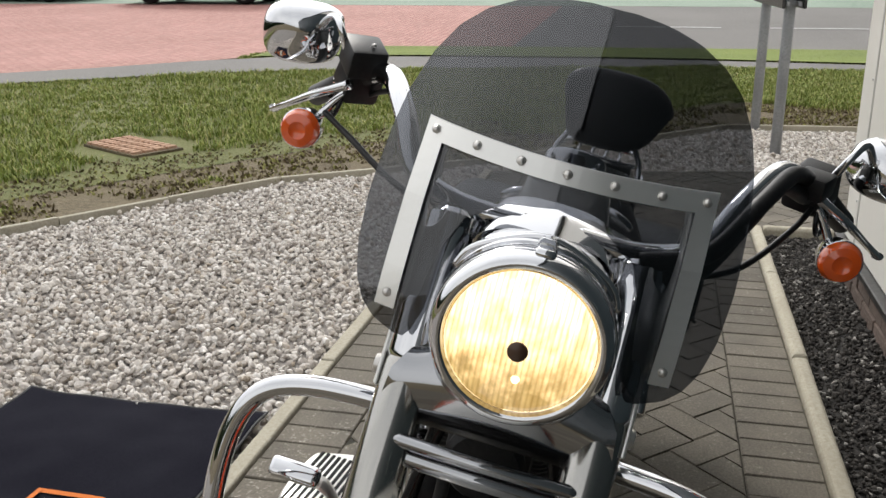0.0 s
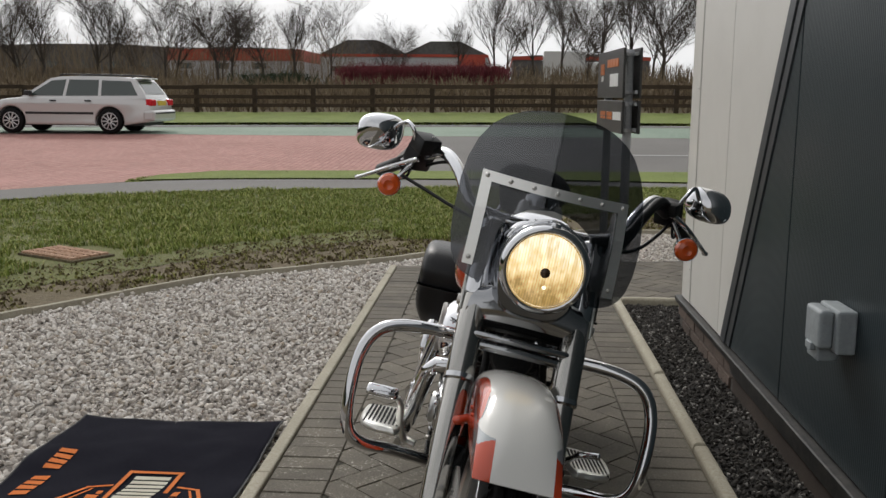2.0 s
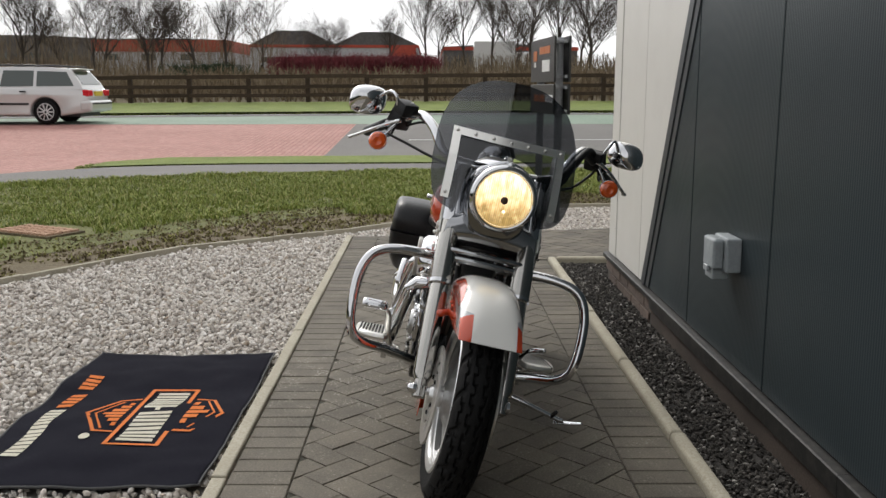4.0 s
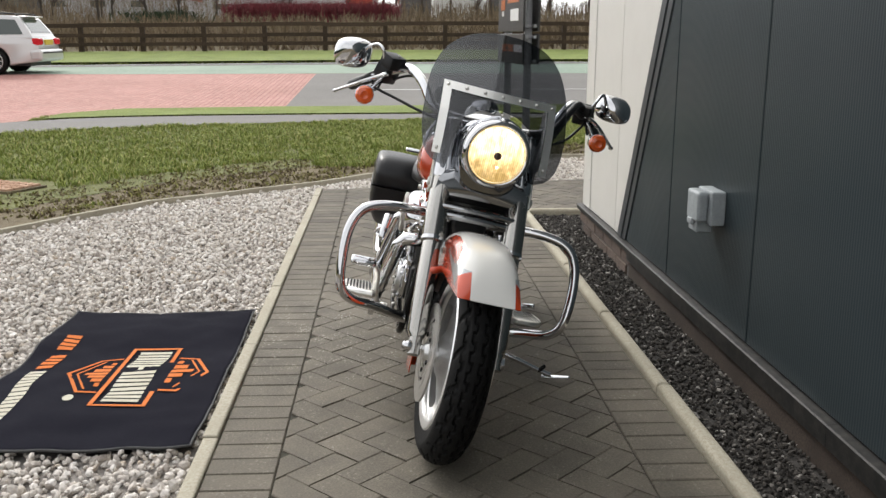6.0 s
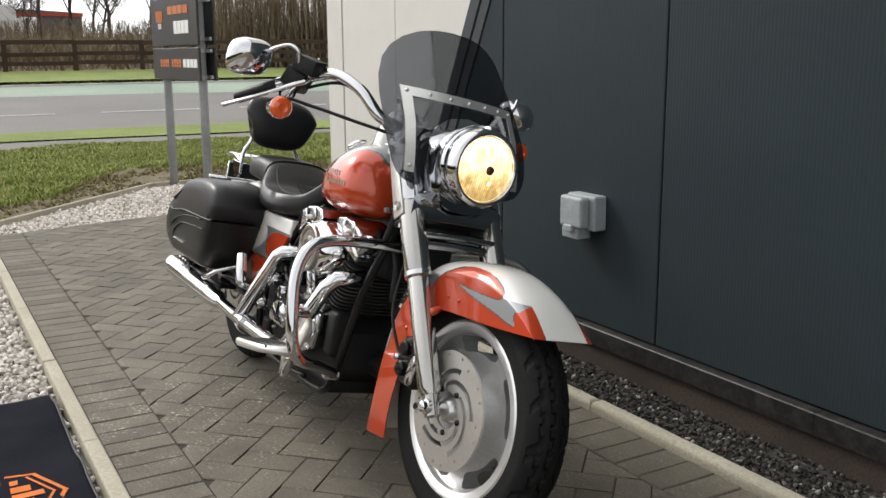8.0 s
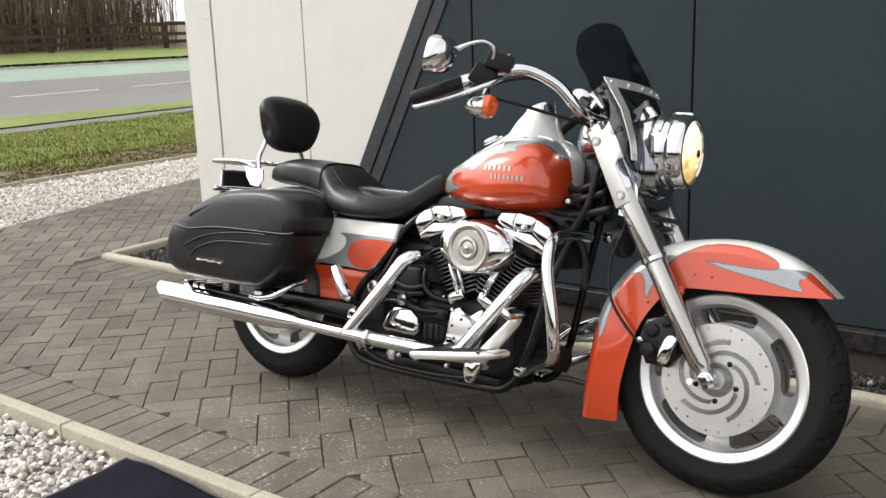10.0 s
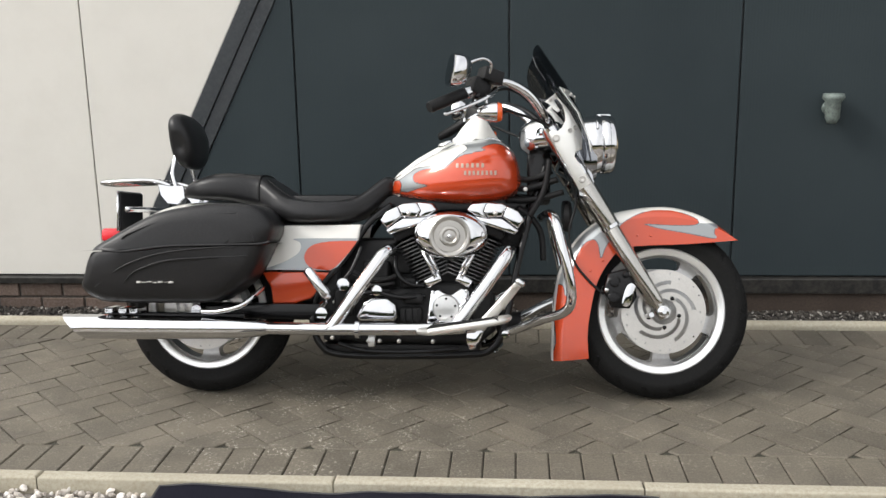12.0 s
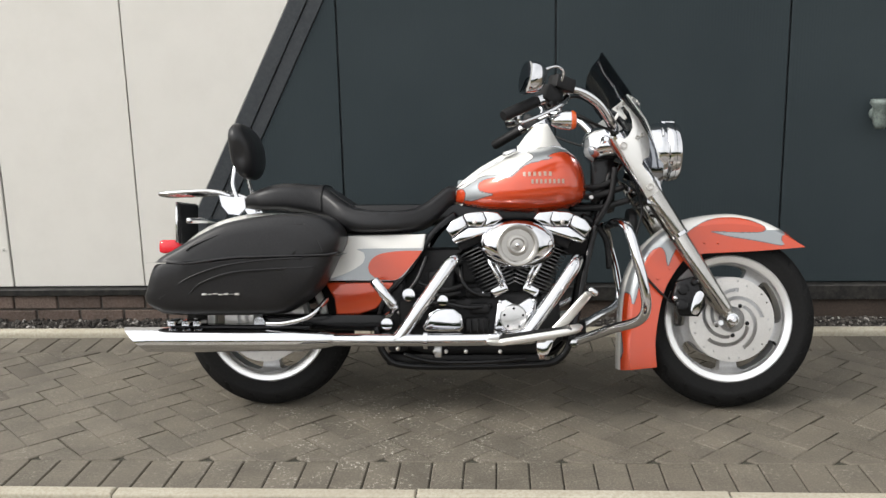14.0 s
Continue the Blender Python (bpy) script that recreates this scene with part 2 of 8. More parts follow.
def tube_bm(points, radius, sides=12, n=6, bm=None, caps=True, flat=1.0, bend=True):
    """A tube along a smooth path; radius is a number or one per given point."""
    bm = bm or bmesh.new()
    path = smooth_path(points, n) if bend and len(points) > 2 else [Vector(p) for p in points]
    count = len(path)
    if isinstance(radius, (int, float)):
        radii = [radius] * count
    else:
        radii = [float(np.interp(i / (count - 1), np.linspace(0, 1, len(radius)), radius)) for i in range(count)]
    up = Vector((0, 0, 1))
    first = (path[1] - path[0]).normalized()
    if abs(first.dot(up)) > 0.9:
        up = Vector((1, 0, 0))
    side = first.cross(up).normalized()
    rings = []
    for i, p in enumerate(path):
        d = (path[min(i + 1, count - 1)] - path[max(i - 1, 0)]).normalized()
        side = (side - d * side.dot(d)).normalized()
        other = d.cross(side)
        ring = []
        for k in range(sides):
            a = 2 * math.pi * k / sides
            ring.append(bm.verts.new(p + radii[i] * (math.cos(a) * side + flat * math.sin(a) * other)))
        rings.append(ring)
    for a, b in zip(rings, rings[1:]):
        for k in range(sides):
            bm.faces.new((a[k], a[(k + 1) % sides], b[(k + 1) % sides], b[k]))
    if caps:
        bm.faces.new(rings[0][::-1])
        bm.faces.new(rings[-1])
    return bm


def lathe_bm(profile, sides=32, axis="y", center=(0, 0, 0), bm=None, squash=(1, 1), caps=True):
    """Turns (radius, offset) pairs round an axis through center."""
    bm = bm or bmesh.new()
    c = Vector(center)
    rings = []
    for r, o in profile:
        ring = []
        for k in range(sides):
            a = 2 * math.pi * k / sides
            u, v = r * math.cos(a) * squash[0], r * math.sin(a) * squash[1]
            p = {"x": (o, u, v), "y": (u, o, v), "z": (u, v, o)}[axis]
            ring.append(bm.verts.new(c + Vector(p)))
        rings.append(ring)
    for a, b in zip(rings, rings[1:]):
        for k in range(sides):
            bm.faces.new((a[k], a[(k + 1) % sides], b[(k + 1) % sides], b[k]))
    caps = caps and profile[0] != profile[-1]
    if caps and profile[0][0] > 1e-5:
        bm.faces.new(rings[0][::-1])
    if caps and profile[-1][0] > 1e-5:
        bm.faces.new(rings[-1])
    bmesh.ops.remove_doubles(bm, verts=bm.verts, dist=1e-6)
    bmesh.ops.recalc_face_normals(bm, faces=bm.faces)
    return bm


def loft_bm(sections, bm=None, closed=True, caps=True):
    """Skins equal-length rings of points."""
    bm = bm or bmesh.new()
    rings = [[bm.verts.new(p) for p in s] for s in sections]
    n = len(rings[0])
    for a, b in zip(rings, rings[1:]):
        for k in range(n if closed else n - 1):
            bm.faces.new((a[k], a[(k + 1) % n], b[(k + 1) % n], b[k]))
    if caps and closed:
        bm.faces.new(rings[0][::-1])
        bm.faces.new(rings[-1])
    bmesh.ops.recalc_face_normals(bm, faces=bm.faces)
    return bm


def plate_bm(outline, y0, y1, bevel=0.0, seg=2, n=0, bm=None):
    """An upright plate: outline in (x, z), between y0 and y1."""
    own = bm is None
    bm = bm or bmesh.new()
    pts = [(x, 0, z) for x, z in outline]
    if n:
        pts = smooth_path(pts, n, True)
    a = [bm.verts.new((p[0], y0, p[2])) for p in pts]
    b = [bm.verts.new((p[0], y1, p[2])) for p in pts]
    fa = bm.faces.new(a)
    fb = bm.faces.new(b[::-1])
    k = len(a)
    for i in range(k):
        bm.faces.new((a[i], b[i], b[(i + 1) % k], a[(i + 1) % k]))
    bmesh.ops.recalc_face_normals(bm, faces=bm.faces)
    if bevel and own:
        es = list(fa.edges) + list(fb.edges)
        bmesh.ops.bevel(bm, geom=es, offset=bevel, segments=seg, profile=0.5, affect="EDGES", clamp_overlap=True)
    return bm


# ---- terrain ----
def land(x, y):
    """Height of the ground: level round the building, rising gently towards the road."""
    a = float(np.interp(x, [-400, -100, -60, -34, -26, -20, -13, -6, 50], [4, 2.6, 1.6, 0.95, 0.5, 0.36, 0.1, 0, 0]))
    c = float(np.interp(x, [-400, -13, -5, 50], [0.008, 0.008, 0, 0]))
    return a + c * max(-30.0, min(30.0, y))


def sheet(name, xs, ys, lift, mat, label="", category=""):
    bm = bmesh.new()
    grid = [[bm.verts.new((x, y, land(x, y) + lift)) for y in ys] for x in xs]
    for i in range(len(xs) - 1):
        for j in range(len(ys) - 1):
            bm.faces.new((grid[i][j], grid[i + 1][j], grid[i + 1][j + 1], grid[i][j + 1]))
    bmesh.ops.recalc_face_normals(bm, faces=bm.faces)
    return tagged(mesh_ob(name, bm, mat), label, category, kind="structure")


def strip(name, near, far, lift, mat, label, category, steps=40):
    """A band of ground between two border lines, each a row of (x, y) in rising y."""
    bm = bmesh.new()
    y0, y1 = near[0][1], near[-1][1]
    rows = []
    for k in range(steps + 1):
        y = y0 + (y1 - y0) * k / steps
        xa = float(np.interp(y, [p[1] for p in near], [p[0] for p in near]))
        xb = float(np.interp(y, [p[1] for p in far], [p[0] for p in far]))
        row = []
        for i in range(9):
            x = xa + (xb - xa) * i / 8
            row.append(bm.verts.new((x, y, land(x, y) + lift)))
        rows.append(row)
    for a, b in zip(rows, rows[1:]):
        for i in range(8):
            bm.faces.new((a[i], a[i + 1], b[i + 1], b[i]))
    bmesh.ops.recalc_face_normals(bm, faces=bm.faces)
    if bm.faces[:][0].normal.z < 0:
        bmesh.ops.reverse_faces(bm, faces=bm.faces)
    return tagged(mesh_ob(name, bm, mat), label, category, kind="structure")

# ---- ground, road and verges ----
W_PAVE, WALL_Y = 1.505, 1.85
far_x = [-400, -200, -120, -80, -60, -50, -42, -34, -30, -26, -23, -20, -16, -13, -10, -8, -6, -5, -4, -2, 0, 2, 4, 8, 20, 60]
far_y = [-300, -120, -60, -30, -20, -15, -10, -7, -5, -3.5, -2, -1, 0, 1, 2, 4, 7, 10, 15, 20, 30, 60, 120, 300]
sheet("ground", far_x, far_y, -0.06, SOIL, "level brown earth under grass and paving", "ground")

EDGE = [(8.0, -8.6), (2.0, -4.9), (-2.4, -2.05), (-2.94, -1.7), (-3.57, -1.27), (-4.46, -0.05), (-5.4, 0.85), (-6.2, 1.6), (-6.3, 2.7), (-6.3, 6.0), (-6.4, 14.0)]


def edge_x(y):
    return float(np.interp(y, [p[1] for p in EDGE], [p[0] for p in EDGE]))


PATH_NEAR = [(-2.0, -14.0), (-5.8, -8.0), (-7.7, -5.4), (-8.3, -4.6), (-8.92, -3.4), (-9.35, -2.0), (-9.95, 1.1), (-9.85, 4.0), (-9.9, 8.0), (-9.9, 40.0)]
PATH_FAR = [(-3.2, -14.0), (-7.0, -8.0), (-8.95, -5.6), (-10.1, -4.6), (-10.5, -3.4), (-10.65, -2.0), (-10.7, 1.1), (-10.4, 4.0), (-10.35, 8.0), (-10.3, 40.0)]
ROAD_NEAR = [(-3.2, -14.0), (-7.0, -8.0), (-9.0, -5.7), (-10.5, -4.7), (-11.7, -3.9), (-11.9, -1.2), (-11.9, 1.0), (-11.95, 4.0), (-11.2, 8.0), (-10.8, 40.0)]
LANE_NEAR = [(-21.0, -60.0), (-20.5, -10.0), (-20.0, -5.5), (-19.8, 0.0), (-19.4, 5.2), (-18.5, 9.0), (-16.5, 20.0), (-12.0, 40.0)]
LANE_FAR = [(-23.2, -60.0), (-23.0, -12.0), (-23.5, -6.5), (-23.8, 0.0), (-23.4, 6.0), (-23.0, 10.0), (-20.5, 20.0), (-16.0, 40.0)]
VERGE_FAR = [(-29.4, -60.0), (-29.2, 0.0), (-29.0, 6.0), (-28.4, 12.0), (-27.6, 18.0), (-22.0, 40.0)]


def band(line, y):
    return float(np.interp(y, [p[1] for p in line], [p[0] for p in line]))


def clipped(line, y0, y1):
    return [(band(line, y0), y0)] + [p for p in line if y0 < p[1] < y1] + [(band(line, y1), y1)]


strip("footpath", PATH_NEAR, PATH_FAR, 0.01, ASPHALT, "worn grey asphalt footpath along the verge", "path", 60)
strip("road", clipped(ROAD_NEAR, -1.2, 40), clipped(LANE_NEAR, -1.2, 40), -0.03, ASPHALT, "grey asphalt road with faded white markings", "road", 50)
strip("cycle_lane", clipped(LANE_NEAR, -60, 40), clipped(LANE_FAR, -60, 40), -0.026, GREEN_LANE, "faded green cycle lane beside the road", "cycle lane", 80)
RED_BLOCK = two_scale("red_block_paving", (0.36, 0.17, 0.145), (0.44, 0.22, 0.19), (0.5, 0.3, 0.26), 0.5, 14, 0.88, 0.004, 0.4)
brick_tex = node(RED_BLOCK, "ShaderNodeTexBrick", Scale=1.0, Mortar_Size=0.008, Brick_Width=0.21, Row_Height=0.105)
link(RED_BLOCK, coords(RED_BLOCK, (1, 1, 0)), brick_tex.inputs["Vector"])
brick_tex.inputs["Color1"].default_value = (1, 1, 1, 1)
brick_tex.inputs["Color2"].default_value = (0.82, 0.82, 0.82, 1)
brick_tex.inputs["Mortar"].default_value = (0.55, 0.5, 0.5, 1)
old = bsdf(RED_BLOCK).inputs["Base Color"].links[0].from_socket
link(RED_BLOCK, mix(RED_BLOCK, 1.0, old, brick_tex.outputs["Color"], "MULTIPLY"), bsdf(RED_BLOCK).inputs["Base Color"])
strip("red_road", [(-2.0, -60.0), (-2.52, -16.0)] + clipped(ROAD_NEAR, -14, -1.2), clipped(LANE_NEAR, -60, -1.2), -0.03, RED_BLOCK, "faded red block paving across the junction", "road", 80)
strip("verge", [(p[0] + 0.0, p[1]) for p in clipped(PATH_FAR, -4.4, 40)], clipped(ROAD_NEAR, -4.4, 40), 0.03, MOWN, "narrow strip of mown grass between path and road", "grass verge", 60)
strip("far_verge", [(x - 0.9, y) for x, y in LANE_FAR], VERGE_FAR, 0.06, MOWN, "green grass verge beyond the road", "grass verge", 80)
strip("far_margin", LANE_FAR, [(x - 0.9, y) for x, y in LANE_FAR], -0.02, ASPHALT, "grey channel and kerb line beyond the cycle lane", "kerb", 60)
strip("bare_margin", [(edge_x(y) - 0.05, y) for y in (-8, -4.9, -2.05, -1.7, -1.27, -0.05, 0.85, 1.6, 2.7, 6, 14)], [(edge_x(y) - 0.05 - 1.15, y) for y in (-8, -4.9, -2.05, -1.7, -1.27, -0.05, 0.85, 1.6, 2.7, 6, 14)], -0.012, SOIL, "mossy bare soil margin beside the gravel", "soil", 70)
strip("lawn", [(edge_x(y) - 1.2, y) for y in (-8, -4.9, -2.05, -1.7, -1.27, -0.05, 0.85, 1.6, 2.7, 6, 14)], clipped(PATH_NEAR, -8, 14), -0.008, TURF, "rough green lawn between gravel and path", "lawn", 70)
strip("lane_line", [(x - 0.55, y) for x, y in LANE_FAR], [(x - 0.72, y) for x, y in LANE_FAR], -0.008, WHITE_LINE, "long white edge line", "road marking", 60)


def dash(x0, y0, x1, y1, w):
    d = Vector((x1 - x0, y1 - y0, 0)).normalized()
    s = Vector((-d.y, d.x, 0)) * w / 2
    bm = bmesh.new()
    vs = []
    for px, py in ((x0 + s.x, y0 + s.y), (x0 - s.x, y0 - s.y), (x1 - s.x, y1 - s.y), (x1 + s.x, y1 + s.y)):
        vs.append(bm.verts.new((px, py, land(px, py) - 0.022)))
    f = bm.faces.new(vs)
    if f.normal.z < 0:
        f.normal_flip()
    tagged(mesh_ob("road_dash", bm, WHITE_LINE), "faded white dash on the road", "road marking", "white road dashes", "structure")


for a in range(9):
    dash(-15.5 + 0.13 * a, 0.2 + 2.6 * a, -15.4 + 0.13 * a, 2.0 + 2.6 * a, 0.12)
dash(-12.2, -0.8, -12.1, 1.6, 0.2)

# ---- building ----
building = empty("building")
tagged(building, "low commercial building clad in dark and white metal panels", "building", kind="structure")
WALL_TOP, PANEL_Z = 4.2, 0.158
SL = 0.52
SLANT0 = -1.45


def slant_x(z):
    return SLANT0 + SL * (z - PANEL_Z)


dv = coords(DARK_PANEL)
dn = noise_fac(DARK_PANEL, dv, 1.1, 3)
link(DARK_PANEL, ramp(DARK_PANEL, dn, [(0.3, (0.029, 0.038, 0.0425)), (0.7, (0.036, 0.0465, 0.051))]), bsdf(DARK_PANEL).inputs["Base Color"])
wave = node(DARK_PANEL, "ShaderNodeTexWave", Scale=22.0, Distortion=0.0)
wave.bands_direction = "X"
link(DARK_PANEL, dv, wave.inputs["Vector"])
bump(DARK_PANEL, wave.outputs["Fac"], 0.4, 0.001)
rv = noise_fac(DARK_PANEL, dv, 2.5, 2)
link(DARK_PANEL, ramp(DARK_PANEL, rv, [(0.3, (0.31, 0.31, 0.31)), (0.7, (0.37, 0.37, 0.37))]), bsdf(DARK_PANEL).inputs["Roughness"])

core = part("wall_core", box_bm(-2.4, 12.0, WALL_Y + 0.02, WALL_Y + 0.14, PANEL_Z - 0.06, WALL_TOP), TRIM_DARK, building)
part("end_wall", box_bm(-2.4, -2.28, WALL_Y + 0.14, WALL_Y + 9.0, PANEL_Z - 0.06, WALL_TOP), WHITE_PANEL, building)
part("back_wall", box_bm(-2.28, 12.0, WALL_Y + 8.9, WALL_Y + 9.0, PANEL_Z - 0.06, WALL_TOP), WHITE_PANEL, building)
part("roof", box_bm(-2.62, 12.1, WALL_Y - 0.08, WALL_Y + 9.1, WALL_TOP, WALL_TOP + 0.15), TRIM_DARK, building)
part("end_wall_far", box_bm(11.9, 12.0, WALL_Y + 0.14, WALL_Y + 8.9, PANEL_Z - 0.06, WALL_TOP), WHITE_PANEL, building)


def panel(name, xs_low, xs_high, mat):
    """One cladding panel; left and right edges given at the foot and at the top."""
    g = 0.004
    bm = plate_bm([(xs_low[0] + g, PANEL_Z), (xs_low[1] - g, PANEL_Z), (xs_high[1] - g, WALL_TOP), (xs_high[0] + g, WALL_TOP)], WALL_Y, WALL_Y + 0.02, 0.004, 2)
    return part(name, bm, mat, building)


zt = WALL_TOP
cut = (-0.53 - 0.16 - SLANT0) / SL + PANEL_Z
# dark panels right of the slanted trim
for a, b in ((0.48, 1.53), (1.53, 2.55), (2.55, 3.59), (3.59, 4.63), (4.63, 5.67), (5.67, 8.0), (8.0, 12.0)):
    if slant_x(zt) + 0.16 < b and slant_x(zt) + 0.16 > a:
        bm = plate_bm([(a + 0.004, PANEL_Z), (b - 0.004, PANEL_Z), (b - 0.004, zt), (slant_x(zt) + 0.165, zt), (a + 0.004, (a - 0.16 - SLANT0) / SL + PANEL_Z)], WALL_Y, WALL_Y + 0.02, 0.004, 2)
        part("dark_panel", bm, DARK_PANEL, building)
    else:
        panel("dark_panel", (a, b), (a, b), DARK_PANEL)
bm = plate_bm([(slant_x(PANEL_Z) + 0.165, PANEL_Z), (-0.534, PANEL_Z), (-0.534, cut - 0.01)], WALL_Y, WALL_Y + 0.02, 0.004, 2)
part("dark_panel", bm, DARK_PANEL, building)
cut2 = (0.48 - 0.16 - SLANT0) / SL + PANEL_Z
bm = plate_bm([(-0.526, PANEL_Z), (0.476, PANEL_Z), (0.476, cut2 - 0.01), (-0.526, cut + 0.005)], WALL_Y, WALL_Y + 0.02, 0.004, 2)
part("dark_panel", bm, DARK_PANEL, building)
# slanted trim, two folded strips
for o0, o1, y in ((0.0, 0.085, WALL_Y - 0.012), (0.088, 0.16, WALL_Y - 0.006)):
    bm = plate_bm([(slant_x(PANEL_Z) + o0, PANEL_Z), (slant_x(PANEL_Z) + o1, PANEL_Z), (slant_x(zt) + o1, zt), (slant_x(zt) + o0, zt)], y, WALL_Y + 0.018, 0.003, 1)
    part("slanted_trim", bm, TRIM_DARK, building)
# white panels left of it
for a, b in ((-2.22, -1.55), (-1.55, 0.64)):
    za = (a - SLANT0) / SL + PANEL_Z
    zb = (b - SLANT0) / SL + PANEL_Z
    if zb <= PANEL_Z:
        pts = [(a + 0.003, PANEL_Z), (b - 0.003, PANEL_Z), (b - 0.003, zt), (a + 0.003, zt)]
    elif za <= PANEL_Z:
        pts = [(a + 0.003, PANEL_Z), (SLANT0 - 0.004, PANEL_Z), (b - 0.003, zb), (b - 0.003, zt), (a + 0.003, zt)]
    else:
        pts = [(a + 0.003, za), (b - 0.003, min(zb, zt)), (b - 0.003, zt), (a + 0.003, zt)]
    if zb < zt:
        part("white_panel", plate_bm(pts, WALL_Y, WALL_Y + 0.02, 0.003, 2), WHITE_PANEL, building)
part("corner_trim", box_bm(-2.44, -2.225, WALL_Y - 0.004, WALL_Y + 0.02, PANEL_Z, WALL_TOP, 0.003), WHITE_PANEL, building)
part("corner_trim", box_bm(-2.44, -2.4, WALL_Y + 0.021, WALL_Y + 0.3, PANEL_Z, WALL_TOP, 0.003), WHITE_PANEL, building)
# screws on the corner trim
for z in (0.35, 0.85, 1.35, 1.85, 2.35):
    part("screw", lathe_bm([(0.0, -0.004), (0.006, -0.003), (0.007, 0.0)], 8, "y", (-2.25, WALL_Y - 0.005, z)), ALLOY, building)
# flashing ledge and brick plinth
FLASHING = two_scale("dark_flashing", (0.011, 0.011, 0.011), (0.016, 0.016, 0.016), (0.05, 0.047, 0.042), 1.5, 30, 0.5, 0.0005, 0.2)
PLINTH_SPLIT = -1.15


def ledge_bm(x0, x1, foot):
    """A folded metal drip flashing from x0 to x1, its face reaching down to foot."""
    return loft_bm([[(x, WALL_Y + 0.02, 0.154), (x, WALL_Y - 0.03, 0.15), (x, WALL_Y - 0.034, 0.146), (x, WALL_Y - 0.03, foot + 0.002), (x, WALL_Y - 0.024, foot), (x, WALL_Y + 0.02, foot + 0.022)] for x in (x0, x1)])


part("flashing", ledge_bm(-2.49, PLINTH_SPLIT, 0.116), FLASHING, building, "dark metal drip flashing, dusty on top")
for x0, x1 in ((PLINTH_SPLIT, 1.2), (1.202, 4.2), (4.202, 12.0)):
    part("flashing", ledge_bm(x0, x1, 0.078), FLASHING, building, "deep dark metal flashing, dusty on top")
PLINTH_RENDER = two_scale("plinth_render", (0.05, 0.037, 0.029), (0.075, 0.056, 0.044), (0.032, 0.025, 0.021), 4, 110, 0.9, 0.001, 0.3)
part("plinth_render", box_bm(PLINTH_SPLIT, 12.0, WALL_Y - 0.014, WALL_Y - 0.005, -0.1, 0.09, 0.002), PLINTH_RENDER, building, "brown rendered plinth, stained near the ground")
part("flashing", box_bm(-2.49, -2.44, WALL_Y + 0.021, WALL_Y + 9.0, 0.1, 0.154), FLASHING, building)
part("plinth_core", box_bm(-2.45, 12.0, WALL_Y - 0.004, WALL_Y + 0.2, -0.1, 0.125), MORTAR, building)

# ---- fixtures on the wall ----
GREY_BOX = two_scale("grey_plastic", (0.3, 0.33, 0.34), (0.35, 0.38, 0.39), (0.27, 0.29, 0.3), 8, 60, 0.5, 0.0005, 0.2)
socket = empty("outdoor_socket", pose(0.105, WALL_Y, 0.585))
tagged(socket, "grey plastic weatherproof socket box screwed to the dark wall", "socket")
part("back_box", box_bm(-0.085, 0.085, -0.06, 0.0, -0.05, 0.085, 0.008, 2), GREY_BOX, socket)
part("lid", box_bm(-0.075, 0.06, -0.105, -0.061, -0.04, 0.08, 0.012, 3), GREY_BOX, socket, "hinged grey lid")
part("cable_flap", box_bm(-0.07, 0.03, -0.095, -0.03, -0.085, -0.041, 0.006, 2), GREY_BOX, socket)
part("latch", box_bm(-0.04, 0.01, -0.112, -0.096, -0.055, -0.03, 0.003, 1), GREY_BOX, socket)
lampw = empty("wall_light", pose(1.93, WALL_Y, 0.95))
tagged(lampw, "small tarnished metal bulkhead light on the dark wall", "wall light")
TARNISH = two_scale("tarnished_metal", (0.12, 0.15, 0.14), (0.2, 0.24, 0.22), (0.08, 0.09, 0.085), 12, 80, 0.45, 0.001, 0.3)
part("base", lathe_bm([(0.03, 0.0), (0.032, -0.02), (0.025, -0.03)], 20, "y"), TARNISH, lampw)
part("body", lathe_bm([(0.0, 0.07), (0.045, 0.068), (0.05, 0.05), (0.034, 0.03), (0.032, -0.04), (0.02, -0.065), (0.0, -0.068)], 24, "z", (0, -0.065, 0)), TARNISH, lampw, smooth=True)
part("arm", tube_bm([(0, -0.02, 0.0), (0, -0.05, 0.0)], 0.014, 10), TARNISH, lampw)

# ---- motorcycle: x forward, y to its left, z up, origin under the rear axle ----
BIKE_POSE = Matrix.Translation((-0.642, 0.69, 0.004)) @ pose(0, 0, 0, 0, 0, -0.6) @ pose(0, 0, 0, -11.8)
bike = empty("motorcycle", BIKE_POSE)
tagged(bike, "orange, white and silver touring motorcycle leaning on its side stand", "motorcycle")

# the fork, front wheel and bars are turned a little to the left
_axis = Vector((0.39, 0, -0.65)).normalized()
STEER = Matrix.Translation((1.2, 0, 0.95)) @ Matrix.Rotation(radians(-3.5), 4, _axis) @ Matrix.Translation((-1.2, 0, -0.95))


def bpart(name, bm, mat, label="", smooth=False, parent=None, steer=False, angle=None):
    if steer:
        bmesh.ops.transform(bm, matrix=STEER, verts=bm.verts)
    ob = part(name, bm, mat, parent or bike, label, smooth)
    if angle:
        ob.data.set_sharp_from_angle(angle=radians(angle))
    return ob


def mirrored(bm):
    """The same mesh on the other side of the bike."""
    other = bm.copy()
    bmesh.ops.scale(other, vec=(1, -1, 1), verts=other.verts)
    bmesh.ops.reverse_faces(other, faces=other.faces)
    return other


def both(name, bm, mat, label="", smooth=False, steer=False, angle=None):
    other = mirrored(bm)
    return bpart(name, bm, mat, label, smooth, steer=steer, angle=angle), bpart(name, other, mat, label, smooth, steer=steer, angle=angle)


